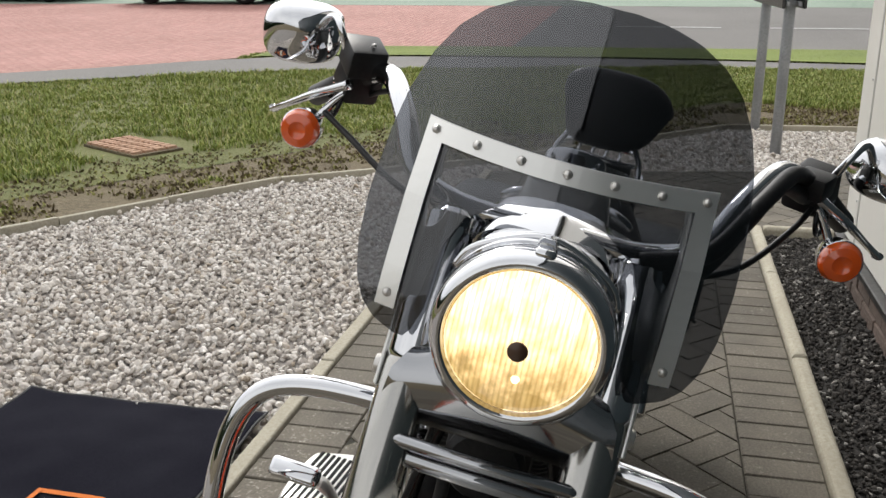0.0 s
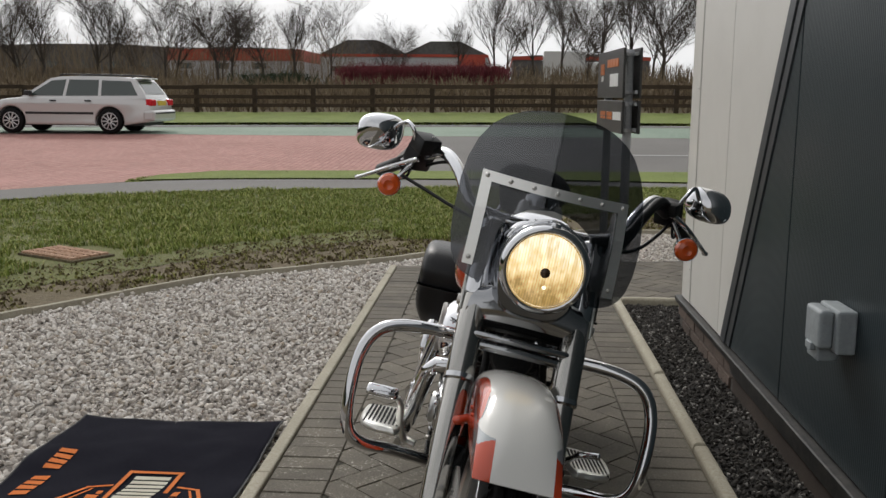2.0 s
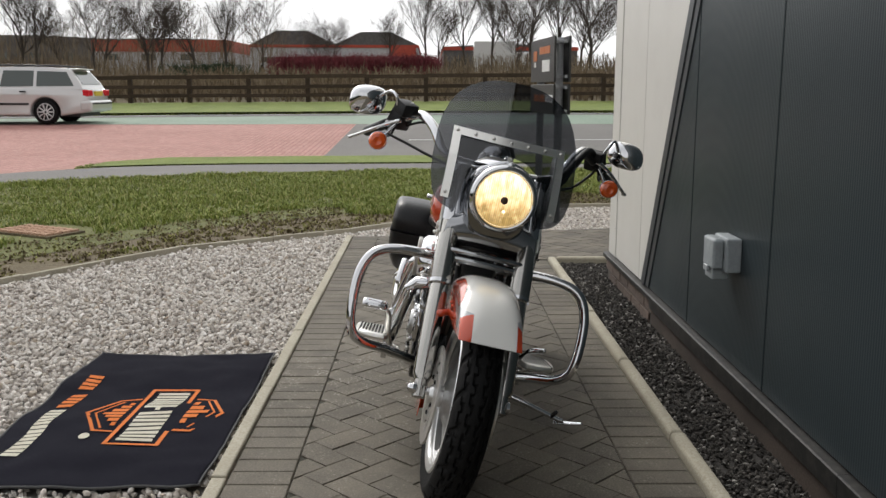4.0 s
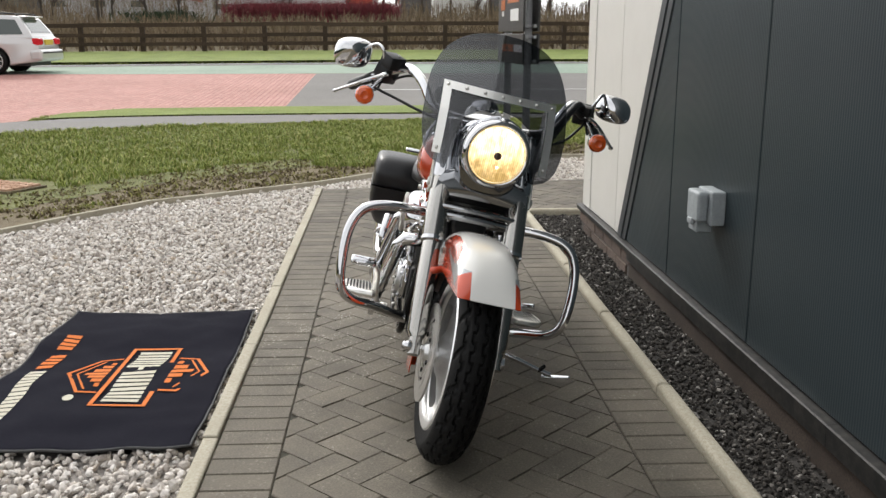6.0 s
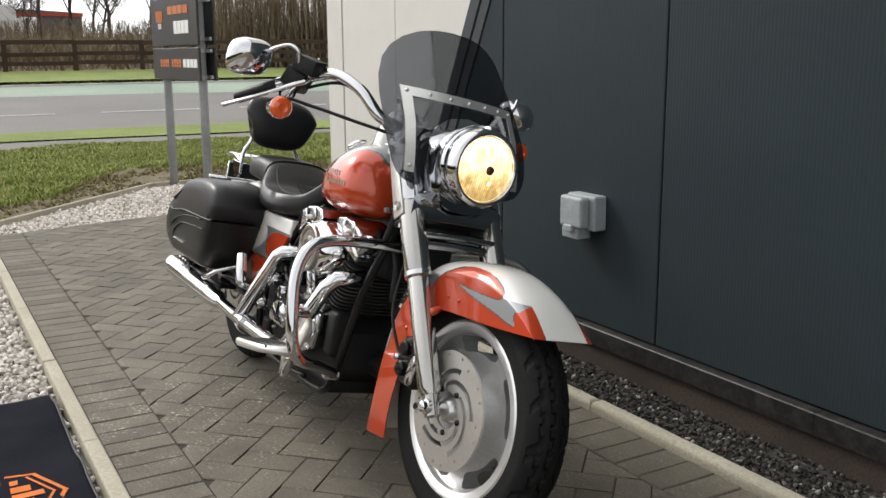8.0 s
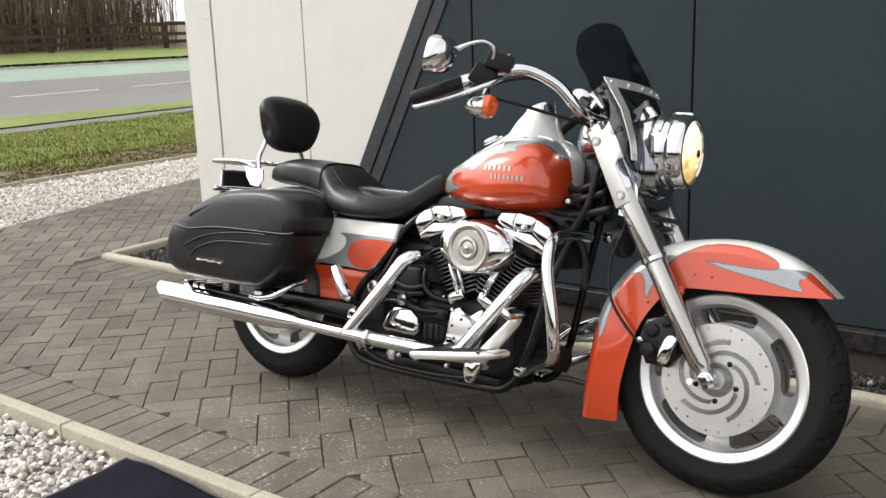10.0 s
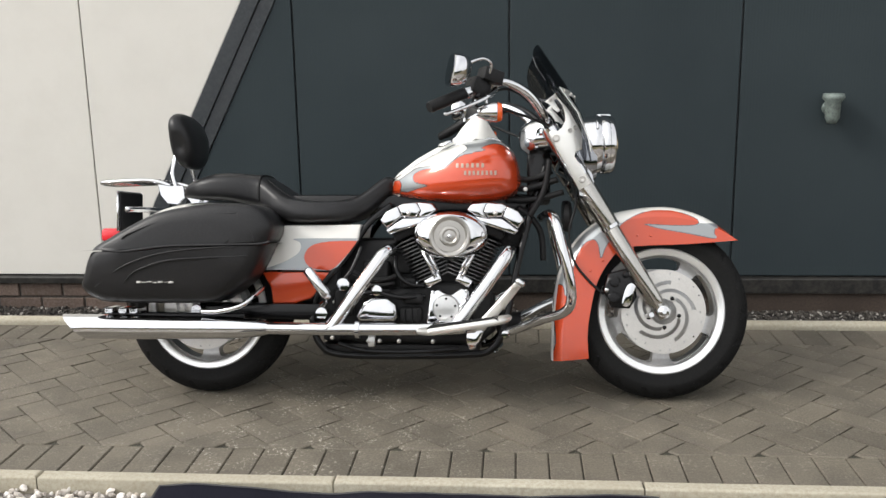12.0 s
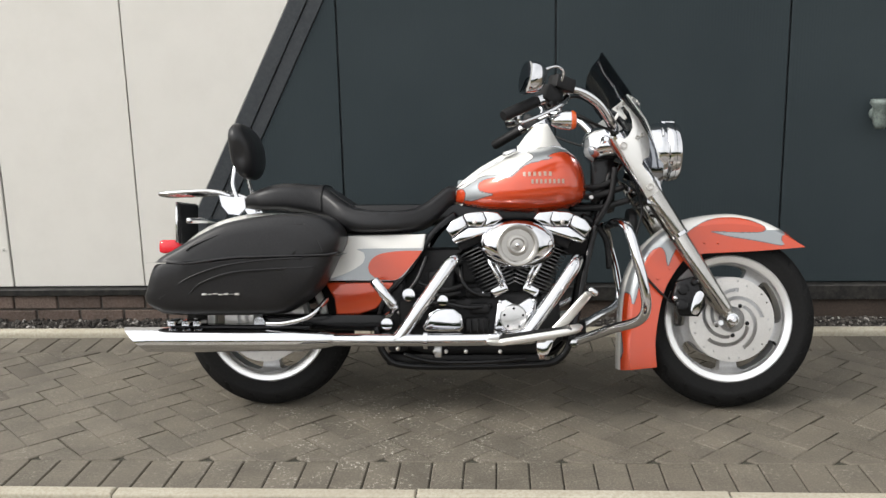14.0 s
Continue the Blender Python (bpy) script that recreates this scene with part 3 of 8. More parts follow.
def tread_tyre(radius, half, rim_r, center):
    """A tyre with zigzag tread grooves."""
    bm = bmesh.new()
    nt, nv = 360, 68
    cy = radius - half * 0.95
    rings = []
    for i in range(nt):
        th = 2 * math.pi * i / nt
        ring = []
        for j in range(nv + 1):
            v = -1 + 2 * j / nv
            a = v * 1.75
            if abs(a) < 1.45:
                y = half * math.sin(a) * 1.0
                r = cy + half * 0.95 * max(math.cos(a), -0.2)
            else:
                k = (abs(a) - 1.45) / 0.3
                y = math.copysign(half * (0.99 - 0.16 * k), a)
                r = cy + half * 0.115 - k * (cy + half * 0.115 - rim_r)
            s = th * radius / 0.055
            tri = abs((s % 1.0) - 0.5) * 2
            step = 1.0 if tri > 0.5 else 0.0
            g = 0.0
            if abs(a) < 1.25:
                for c in (0.18, 0.62):
                    if abs(abs(a) - (c + 0.14 * step)) < 0.055:
                        g = 1.0
                if 0.7 < abs(a) < 1.22 and abs(((s * 0.5 + 0.45 * abs(a)) % 1.0) - 0.5) < 0.09:
                    g = 1.0
                if abs(tri - 0.5) < 0.09 and (0.16 < abs(a) < 0.36 or 0.6 < abs(a) < 0.8):
                    g = 1.0
            r -= 0.009 * g
            ring.append(bm.verts.new((center[0] + r * math.cos(th), center[1] + y, center[2] + r * math.sin(th))))
        rings.append(ring)
    for i in range(nt):
        a, b = rings[i], rings[(i + 1) % nt]
        for j in range(nv):
            bm.faces.new((a[j], b[j], b[j + 1], a[j + 1]))
    bmesh.ops.recalc_face_normals(bm, faces=bm.faces)
    return bm


def pierced_disc(profile, nt, hole, center):
    """A turned disc with front and back faces; profile rows are (radius, front, back); hole(row, step) leaves cells out."""
    bm = bmesh.new()
    front, back = [], []
    for r, f, b in profile:
        front.append([bm.verts.new((center[0] + r * math.cos(2 * math.pi * i / nt), center[1] + f, center[2] + r * math.sin(2 * math.pi * i / nt))) for i in range(nt)])
        back.append([bm.verts.new((center[0] + r * math.cos(2 * math.pi * i / nt), center[1] + b, center[2] + r * math.sin(2 * math.pi * i / nt))) for i in range(nt)])
    rows = len(profile) - 1

    def gone(k, i):
        return k < 0 or k >= rows or hole(k, i % nt)

    for k in range(rows):
        for i in range(nt):
            j = (i + 1) % nt
            if gone(k, i):
                continue
            bm.faces.new((front[k][i], front[k][j], front[k + 1][j], front[k + 1][i]))
            bm.faces.new((back[k][i], back[k + 1][i], back[k + 1][j], back[k][j]))
            if gone(k - 1, i):
                bm.faces.new((front[k][j], front[k][i], back[k][i], back[k][j]))
            if gone(k + 1, i):
                bm.faces.new((front[k + 1][i], front[k + 1][j], back[k + 1][j], back[k + 1][i]))
            if gone(k, i - 1):
                bm.faces.new((front[k][i], front[k + 1][i], back[k + 1][i], back[k][i]))
            if gone(k, i + 1):
                bm.faces.new((front[k + 1][j], front[k][j], back[k][j], back[k + 1][j]))
    bmesh.ops.recalc_face_normals(bm, faces=bm.faces)
    loose = [v for v in bm.verts if not v.link_faces]
    bmesh.ops.delete(bm, geom=loose, context="VERTS")
    return bm


WHEEL_ALLOY = two_scale("cast_alloy", (0.5, 0.5, 0.5), (0.56, 0.56, 0.56), (0.45, 0.45, 0.45), 6, 150, 0.38, 0.0005, 0.3, world_space=False)
bsdf(WHEEL_ALLOY).inputs["Metallic"].default_value = 0.7
RIM_BRIGHT = material("machined_rim", (0.8, 0.8, 0.79), 0.28, 0.75)
STEEL = two_scale("brake_steel", (0.62, 0.6, 0.57), (0.68, 0.66, 0.63), (0.58, 0.56, 0.53), 12, 220, 0.32, 0.0003, 0.2, world_space=False)
bsdf(STEEL).inputs["Metallic"].default_value = 0.85


def ease(x, xs, ys):
    """Smooth curve through given heights, with no overshoot worth naming."""
    i = min(max(int(np.searchsorted(xs, x)) - 1, 0), len(xs) - 2)
    h = xs[i + 1] - xs[i]
    t = min(max((x - xs[i]) / h, 0.0), 1.0)
    d = []
    for k in (i, i + 1):
        a, b = max(k - 1, 0), min(k + 1, len(xs) - 1)
        d.append((ys[b] - ys[a]) / (xs[b] - xs[a]) * h)
    return (2 * t ** 3 - 3 * t * t + 1) * ys[i] + (t ** 3 - 2 * t * t + t) * d[0] + (3 * t * t - 2 * t ** 3) * ys[i + 1] + (t ** 3 - t * t) * d[1]


def inside(px, pz, outline):
    """Which points lie within a closed outline in the (x, z) plane."""
    hit = np.zeros(len(px), bool)
    n = len(outline)
    for i in range(n):
        (x0, z0), (x1, z1) = outline[i], outline[(i + 1) % n]
        if z0 == z1:
            continue
        cross = (z0 > pz) != (z1 > pz)
        hit ^= cross & (px < (x1 - x0) * (pz - z0) / (z1 - z0) + x0)
    return hit


def near_line(cen, outline, dist):
    """Which points lie within a small distance of an outline in the (x, z) plane."""
    hit = np.zeros(len(cen), bool)
    n = len(outline)
    for i in range(n):
        a, b = np.array(outline[i]), np.array(outline[(i + 1) % n])
        d = b - a
        p = cen[:, [0, 2]] - a
        t = np.clip((p @ d) / max(float(d @ d), 1e-9), 0, 1)
        q = p - t[:, None] * d
        hit |= (q * q).sum(1) < dist * dist
    return hit


def rounded(outline, n=5):
    return [(p.x, p.z) for p in smooth_path([(x, 0, z) for x, z in outline], n, True)]


def wheel_gap(r, deg):
    """Five curved openings near the rim, with rounded corners."""
    f = abs((deg - 20 + 36) % 72 - 36) / 25.5
    g = abs(r - 0.1705) / 0.0215
    return f ** 5 + g ** 5 < 1


def disc_gap(r, deg):
    """Five long swooping slots and small drilled holes."""
    for k in range(5):
        d = (48 - (deg - 72 * k)) % 360
        if d <= 116 and abs(r - (0.06 + 0.047 * d / 116)) < 0.0068:
            return True
    for k in range(18):
        a = 20 * k + (5 if k % 2 else 0)
        rr = 0.138 if k % 3 else 0.129
        da = radians((deg - a + 180) % 360 - 180) * rr
        if da * da + (r - rr) ** 2 < 0.0034 ** 2:
            return True
    return False


def wheel(x, z, steer, discs):
    c = (x, 0, z)
    base = [(0.03, 0.06), (0.06, 0.05), (0.1, 0.026), (0.14, 0.022)]
    base += [(r, 0.022 + 0.02 * max(0.0, (r - 0.165) / 0.035) ** 2) for r in np.linspace(0.146, 0.2, 19)]
    prof = [(r, -w, w) for r, w in base]

    def gap(k, i):
        return wheel_gap((prof[k][0] + prof[k + 1][0]) / 2, (i + 0.5) * 1.5)

    w = bpart("wheel", pierced_disc(prof, 240, gap, c), WHEEL_ALLOY, "cast alloy wheel with five curved slots", True, steer=steer, angle=35)
    rim = lathe_bm([(0.196, -0.042), (0.2, -0.05), (0.206, -0.0535), (0.2225, -0.056), (0.2275, -0.052), (0.224, -0.042), (0.204, 0.0), (0.224, 0.042), (0.2275, 0.052), (0.2225, 0.056), (0.206, 0.0535), (0.2, 0.05), (0.196, 0.042), (0.192, 0.0), (0.196, -0.042)], 96, "y", c)
    bpart("rim", rim, RIM_BRIGHT, "bright machined rim", True, w, steer, angle=30)
    bpart("tyre", tread_tyre(0.318, 0.061, 0.218, c), RUBBER, "black tyre with zigzag tread", True, w, steer, angle=50)
    bpart("hub", lathe_bm([(0.0, -0.1), (0.024, -0.1), (0.03, -0.09), (0.034, -0.05), (0.034, 0.05), (0.03, 0.09), (0.0, 0.1)], 32, "y", c), ALLOY, "", True, w, steer, angle=40)
    valve = tube_bm([(x + 0.178, -0.035, z - 0.1), (x + 0.16, -0.04, z - 0.085)], 0.004, 8)
    bpart("valve", valve, BLACK_PLASTIC, "", False, w, steer)
    for y in discs:
        rs = np.linspace(0.046, 0.149, 36)
        dprof = [(r, y - 0.003, y + 0.003) for r in rs]

        def holes(k, i):
            return disc_gap((rs[k] + rs[k + 1]) / 2, (i + 0.5) * 1.2)

        bpart("brake_disc", pierced_disc(dprof, 300, holes, c), STEEL, "slotted and drilled steel brake disc", False, w, steer)
        for a in range(5):
            t = 2 * math.pi * a / 5 + 1.0
            bolt = lathe_bm([(0.0, y - 0.008), (0.007, y - 0.007), (0.008, y - 0.003)], 8, "y", (x + 0.056 * math.cos(t), 0, z + 0.056 * math.sin(t)))
            bpart("disc_bolt", bolt, BLACK_METAL, "", True, w, steer)
    return w


AX, AZ = 1.668, 0.318
wheel(AX, AZ, True, (-0.088, 0.088))
wheel(0.004, 0.318, False, (-0.09,))

# ---- front fender with flame paint ----
CROWN = [(1.276, 0.137), (1.281, 0.286), (1.302, 0.451), (1.364, 0.574), (1.465, 0.655), (1.566, 0.685), (1.687, 0.694), (1.786, 0.673), (1.866, 0.632), (1.935, 0.572)]
SKIRT = [(1.405, 0.15), (1.402, 0.25), (1.425, 0.385), (1.455, 0.46), (1.511, 0.534), (1.56, 0.548), (1.64, 0.553), (1.745, 0.557), (1.83, 0.563), (1.915, 0.57)]
PINSTRIPE = material("pinstripe", (0.09, 0.09, 0.095), 0.25, 0.2, 0.5, 1.0)
PAINT = [ORANGE, PEARL, SILVER, PINSTRIPE]


def fender_bm(crown, skirt, half, along, across, paint):
    top = smooth_path([(x, 0, z) for x, z in crown], along)
    low = smooth_path([(x, 0, z) for x, z in skirt], along)
    bm = bmesh.new()
    rows = []
    n = len(top)
    for k in range(n):
        row = []
        for j in range(across + 1):
            s = -1 + 2 * j / across
            s = math.copysign(1 - (1 - abs(s)) ** 2.1, s)
            a = abs(s)
            f = max(0.0, 1 - a ** 2.4) ** 0.62
            w = half * math.copysign(min(1.0, 1.12 * math.sin(min(a, 1.0) * math.pi / 2) ** 0.9), s) / 1.12 * 1.12
            p = low[k] + (top[k] - low[k]) * f
            row.append(bm.verts.new((p.x, w, p.z)))
        rows.append(row)
    for k in range(n - 1):
        for j in range(across):
            face = bm.faces.new((rows[k][j], rows[k][j + 1], rows[k + 1][j + 1], rows[k + 1][j]))
            face.material_index = paint((k + 0.5) / (n - 1), -1 + 2 * (j + 0.5) / across)
    bmesh.ops.recalc_face_normals(bm, faces=bm.faces)
    return bm


FENDER_ORANGE = rounded([(1.27, 0.1), (1.289, 0.2), (1.284, 0.3), (1.286, 0.366), (1.298, 0.41), (1.315, 0.408), (1.322, 0.374), (1.332, 0.386), (1.345, 0.44), (1.356, 0.496), (1.372, 0.532), (1.394, 0.562), (1.422, 0.573), (1.439, 0.553), (1.448, 0.508), (1.466, 0.548), (1.508, 0.615), (1.557, 0.652), (1.616, 0.675), (1.684, 0.679), (1.742, 0.667), (1.788, 0.645), (1.781, 0.626), (1.703, 0.624), (1.61, 0.628), (1.61, 0.625), (1.664, 0.611), (1.762, 0.594), (1.85, 0.578), (1.846, 0.6), (1.858, 0.614), (1.9, 0.6), (1.96, 0.55), (1.9, 0.3), (1.5, 0.3), (1.45, 0.08)])


def paint_fender(bm, orange, white):
    """Orange within the outline, white along the crown, silver between."""
    c = np.array([f.calc_center_median()[:] for f in bm.faces])
    hit = inside(c[:, 0], c[:, 2], orange)
    dark = near_line(c, orange, 0.0014)
    for f, o, d, (x, y, z) in zip(bm.faces, hit, dark, c):
        if abs(y) < (white if y < 0 else white + 0.02):
            f.material_index = 1
        elif d and z < 0.672 and x < 1.85:
            f.material_index = 3
        elif o:
            f.material_index = 0
        else:
            f.material_index = 0 if x >= 1.862 and z < 0.63 else (2 if x < 1.47 or z < 0.632 else 1)
    return bm


fender = bpart("front_fender", paint_fender(fender_bm(CROWN, SKIRT, 0.089, 40, 180, lambda u, s: 0), FENDER_ORANGE, 0.053), PAINT, "orange front fender with white and silver flames", True, steer=True)
mod = fender.modifiers.new("thickness", "SOLIDIFY")
mod.thickness = 0.003
for s in (-1, 1):
    for x, z in ((1.577, 0.588), (1.624, 0.587), (1.455, 0.497), (1.411, 0.462)):
        rivet = lathe_bm([(0.0, -0.003), (0.004, -0.002), (0.005, 0.002)], 10, "y", (x, s * 0.09, z))
        bpart("rivet", rivet, ORANGE, "", True, fender, True)
bracket = tube_bm([(1.535, -0.085, 0.545), (1.55, -0.11, 0.54), (1.535, -0.125, 0.53)], 0.012, 10)
both("fender_bracket", bracket, ORANGE, "", True, True)

# ---- fork ----
FD = Vector((1.651 - 1.261, 0, 0.324 - 0.972)).normalized()


def fork_at(z, y):
    t = (z - 0.324) / FD.z
    return (1.651 + FD.x * t, y, z)


STRAP = material("strap_alloy", (0.78, 0.77, 0.73), 0.33, 0.75)
# darker copy of the chrome: shade under the lamp is put into its colour
SHADED_CHROME = material("shaded_chrome", (0.4, 0.405, 0.415), 0.07, 1.0)
FORK_ALLOY = material("fork_alloy", (0.43, 0.42, 0.395), 0.14, 0.97)
slider = tube_bm([fork_at(0.345, -0.127), fork_at(0.36, -0.127), fork_at(0.62, -0.127), fork_at(0.625, -0.127)], [0.024, 0.03, 0.03, 0.027], 28, bend=False)
both("fork_slider", slider, FORK_ALLOY, "satin alloy fork slider", True, True, 40)
shroud = tube_bm([fork_at(0.615, -0.127), fork_at(0.62, -0.127), fork_at(0.79, -0.127), fork_at(0.795, -0.127)], [0.033, 0.035, 0.035, 0.033], 28, bend=False)
both("fork_shroud", shroud, FORK_ALLOY, "", True, True, 40)
collar = tube_bm([fork_at(0.612, -0.127), fork_at(0.622, -0.127)], 0.0365, 28, bend=False)
both("fork_collar", collar, CHROME, "", True, True, 40)
axle_lug = tube_bm([fork_at(0.375, -0.127), fork_at(0.30, -0.127)], [0.022, 0.02], 16, bend=False)
both("axle_lug", axle_lug, FORK_ALLOY, "", True, True, 40)
axle = lathe_bm([(0.0, -0.165), (0.008, -0.165), (0.014, -0.16), (0.015, -0.15), (0.02, -0.149), (0.02, -0.14), (0.012, -0.138), (0.012, 0.138), (0.02, 0.14), (0.02, 0.15), (0.0, 0.155)], 20, "y", (AX - 0.012, 0, AZ + 0.004))
bpart("front_axle", axle, CHROME, "", True, steer=True, angle=30)
pinch = tube_bm([(1.615, -0.15, 0.31), (1.61, -0.105, 0.305)], 0.009, 10)
both("pinch_bolt", pinch, CHROME, "", True, True, 40)
# upper cover, a broad chrome plate round each tube
cover = tube_bm([fork_at(0.792, -0.127), fork_at(0.8, -0.127), fork_at(0.965, -0.127), fork_at(0.972, -0.127)], [0.033, 0.037, 0.037, 0.03], 28, bend=False)
both("fork_cover", cover, CHROME, "chrome upper fork cover", True, True, 40)
plate = plate_bm([(1.277, 1.083), (1.29, 1.088), (1.3, 1.074), (1.331, 1.039), (1.356, 1.0), (1.368, 0.961), (1.373, 0.922), (1.371, 0.886), (1.35, 0.876), (1.346, 0.86), (1.365, 0.831), (1.401, 0.767), (1.363, 0.742), (1.263, 0.928), (1.256, 0.945), (1.27, 0.956), (1.286, 0.948), (1.302, 0.962), (1.314, 0.987), (1.312, 1.013), (1.303, 1.04), (1.287, 1.058), (1.279, 1.07)], -0.166, -0.16, 0.002, 2)
both("shield_bracket", plate, STRAP, "polished windshield bracket plate", True, True, 40)
tab = plate_bm([(1.243, 1.052), (1.289, 1.088), (1.299, 1.071), (1.274, 1.057), (1.296, 1.02), (1.286, 1.014), (1.268, 1.03), (1.256, 1.011), (1.25, 1.02), (1.262, 1.04)], -0.165, -0.161, 0.001, 1)
both("bracket_tab", tab, STRAP, "", True, True, 40)
for x, z, k in ((1.282, 0.923, 1.0), (1.372, 0.78, 1.0), (1.33, 0.951, 0.6), (1.348, 0.961, 0.6), (1.262, 1.056, 0.5), (1.283, 1.071, 0.5)):
    stud = lathe_bm([(0.0, -0.172), (0.006 * k, -0.173), (0.008 * k, -0.17), (0.0095 * k, -0.17), (0.012 * k, -0.173), (0.0135 * k, -0.169), (0.0135 * k, -0.165)], 18, "y", (x, 0, z))
    both("cover_bolt", stud, STEEL, "", True, True, 30)
lower_clamp = box_bm(-0.03, 0.03, -0.14, 0.14, -0.018, 0.018, 0.01, 2)
bmesh.ops.transform(lower_clamp, matrix=Matrix.Translation((1.385, 0, 0.755)) @ pose(0, 0, 0, 0, 31), verts=lower_clamp.verts)
bpart("lower_clamp", lower_clamp, BLACK_METAL, "", True, steer=True, angle=40)
# cross bars in the chrome tone with shade put in
for z, r, x in ((0.695, 0.013, 1.43), (0.722, 0.009, 1.44)):
    bpart("cross_bar", tube_bm([(x, -0.12, z), (x + 0.01, 0, z + 0.004), (x, 0.12, z)], r, 14), SHADED_CHROME, "", True, steer=True)
sec = []
for x, z, k in ((1.365, 0.745, 1.0), (1.395, 0.738, 1.0), (1.412, 0.752, 1.0), (1.417, 0.78, 1.0), (1.41, 0.82, 0.97), (1.392, 0.845, 0.85), (1.365, 0.85, 0.85)):
    sec.append((x, z, k))
cowl = loft_bm([[(x, y * k, z - 0.016 * (y / 0.14) ** 2) for x, z, k in sec] for y in np.linspace(-0.15, 0.15, 21)])
bpart("lower_cowl", cowl, SHADED_CHROME, "chrome cowl under the headlamp, dark reflections put into its colour", True, steer=True, angle=40)
neck = box_bm(1.19, 1.275, -0.035, 0.035, 0.7, 0.9, 0.015, 2)
bpart("steering_neck", neck, BLACK_METAL, "", True, steer=False, angle=40)
horn = lathe_bm([(0.0, 0.0), (0.05, 0.0), (0.058, -0.012), (0.055, -0.03), (0.0, -0.03)], 24, "x", (1.35, 0, 0.66))
bpart("horn", horn, BLACK_PLASTIC, "", True, steer=True, angle=40)

# ---- brake caliper and hose ----
cal = plate_bm([(1.452, 0.395), (1.47, 0.452), (1.53, 0.47), (1.562, 0.44), (1.57, 0.37), (1.545, 0.33), (1.48, 0.332)], -0.128, -0.07, 0.01, 3)
caliper = bpart("brake_caliper", cal, BLACK_METAL, "black brake caliper", True, steer=True, angle=40)
for x, z, r in ((1.49, 0.425, 0.02), (1.485, 0.37, 0.02), (1.53, 0.45, 0.012)):
    bpart("piston_boss", lathe_bm([(r, -0.12), (r, -0.136), (r * 0.8, -0.14), (0.0, -0.141)], 20, "y", (x, 0, z)), BLACK_METAL, "", True, caliper, True, angle=40)
ins = plate_bm([(1.532, 0.41), (1.55, 0.42), (1.564, 0.408), (1.555, 0.38), (1.547, 0.35), (1.533, 0.337), (1.517, 0.343), (1.518, 0.37)], -0.135, -0.122, 0.003, 2, 3)
bpart("caliper_insert", ins, CHROME, "", True, steer=True, angle=40)
for x, z in ((1.545, 0.455), (1.462, 0.395)):
    bpart("caliper_bolt", lathe_bm([(0.0, -0.14), (0.008, -0.139), (0.009, -0.12)], 12, "y", (x, 0, z)), CHROME, "", True, steer=True)
hose = tube_bm([(1.455, -0.11, 0.38), (1.4, -0.11, 0.43), (1.35, -0.105, 0.5), (1.335, -0.09, 0.6), (1.36, -0.08, 0.72), (1.31, -0.1, 0.85)], 0.0045, 8)
bpart("brake_hose", hose, BLACK_PLASTIC, "", True, steer=True)

# ---- headlamp ----
LX, LZ = 1.495, 0.921
shell = lathe_bm([(0.098, 0.0), (0.02, -0.2), (0.06, -0.18), (0.088, -0.14), (0.1, -0.1), (0.105, -0.07), (0.1065, -0.045), (0.104, -0.043), (0.104, -0.04), (0.1075, -0.038), (0.107, -0.02), (0.104, -0.006), (0.098, 0.0)][1:], 64, "x", (LX, 0, LZ), caps=False)
lamp = bpart("headlamp", shell, CHROME, "lit round headlamp in a chrome shell", True, steer=True)
bez = lathe_bm([(0.1065, -0.012), (0.105, -0.002), (0.101, 0.006), (0.096, 0.0095), (0.09, 0.0095), (0.0885, 0.006), (0.0875, 0.002), (0.084, 0.0)], 64, "x", (LX, 0, LZ), caps=False)
bpart("bezel", bez, CHROME, "", True, lamp, True)
refl = lathe_bm([(0.012, -0.085), (0.03, -0.082), (0.06, -0.06), (0.075, -0.03), (0.084, -0.002)], 48, "x", (LX, 0, LZ), caps=False)
REFLECTOR = material("reflector", (0.95, 0.85, 0.62), 0.12, 1.0)
bpart("reflector", refl, REFLECTOR, "", True, lamp, True)
# bulb and reflector light is painted into the lens: creamy top, amber foot
LENS = bpy.data.materials.new("lens_painted_glow")
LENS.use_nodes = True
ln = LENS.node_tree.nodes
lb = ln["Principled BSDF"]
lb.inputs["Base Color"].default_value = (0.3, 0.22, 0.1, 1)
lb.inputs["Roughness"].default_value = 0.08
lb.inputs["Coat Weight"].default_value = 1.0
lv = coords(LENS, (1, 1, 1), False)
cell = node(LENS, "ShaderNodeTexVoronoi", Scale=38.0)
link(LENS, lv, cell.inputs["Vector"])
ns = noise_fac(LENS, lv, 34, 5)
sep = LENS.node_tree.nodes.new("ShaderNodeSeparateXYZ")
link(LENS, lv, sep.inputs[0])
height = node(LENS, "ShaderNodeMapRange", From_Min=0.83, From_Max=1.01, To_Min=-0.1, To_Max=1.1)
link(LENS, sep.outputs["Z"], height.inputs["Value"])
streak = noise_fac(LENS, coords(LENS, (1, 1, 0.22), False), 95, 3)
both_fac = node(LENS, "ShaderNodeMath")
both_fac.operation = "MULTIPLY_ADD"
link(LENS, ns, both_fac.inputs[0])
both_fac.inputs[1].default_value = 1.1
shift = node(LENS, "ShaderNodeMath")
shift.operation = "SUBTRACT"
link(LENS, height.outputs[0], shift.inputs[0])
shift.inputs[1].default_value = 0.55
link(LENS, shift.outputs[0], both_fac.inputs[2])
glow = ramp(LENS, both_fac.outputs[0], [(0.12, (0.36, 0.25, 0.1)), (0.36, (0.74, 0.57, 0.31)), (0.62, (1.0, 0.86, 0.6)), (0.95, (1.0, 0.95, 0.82))])
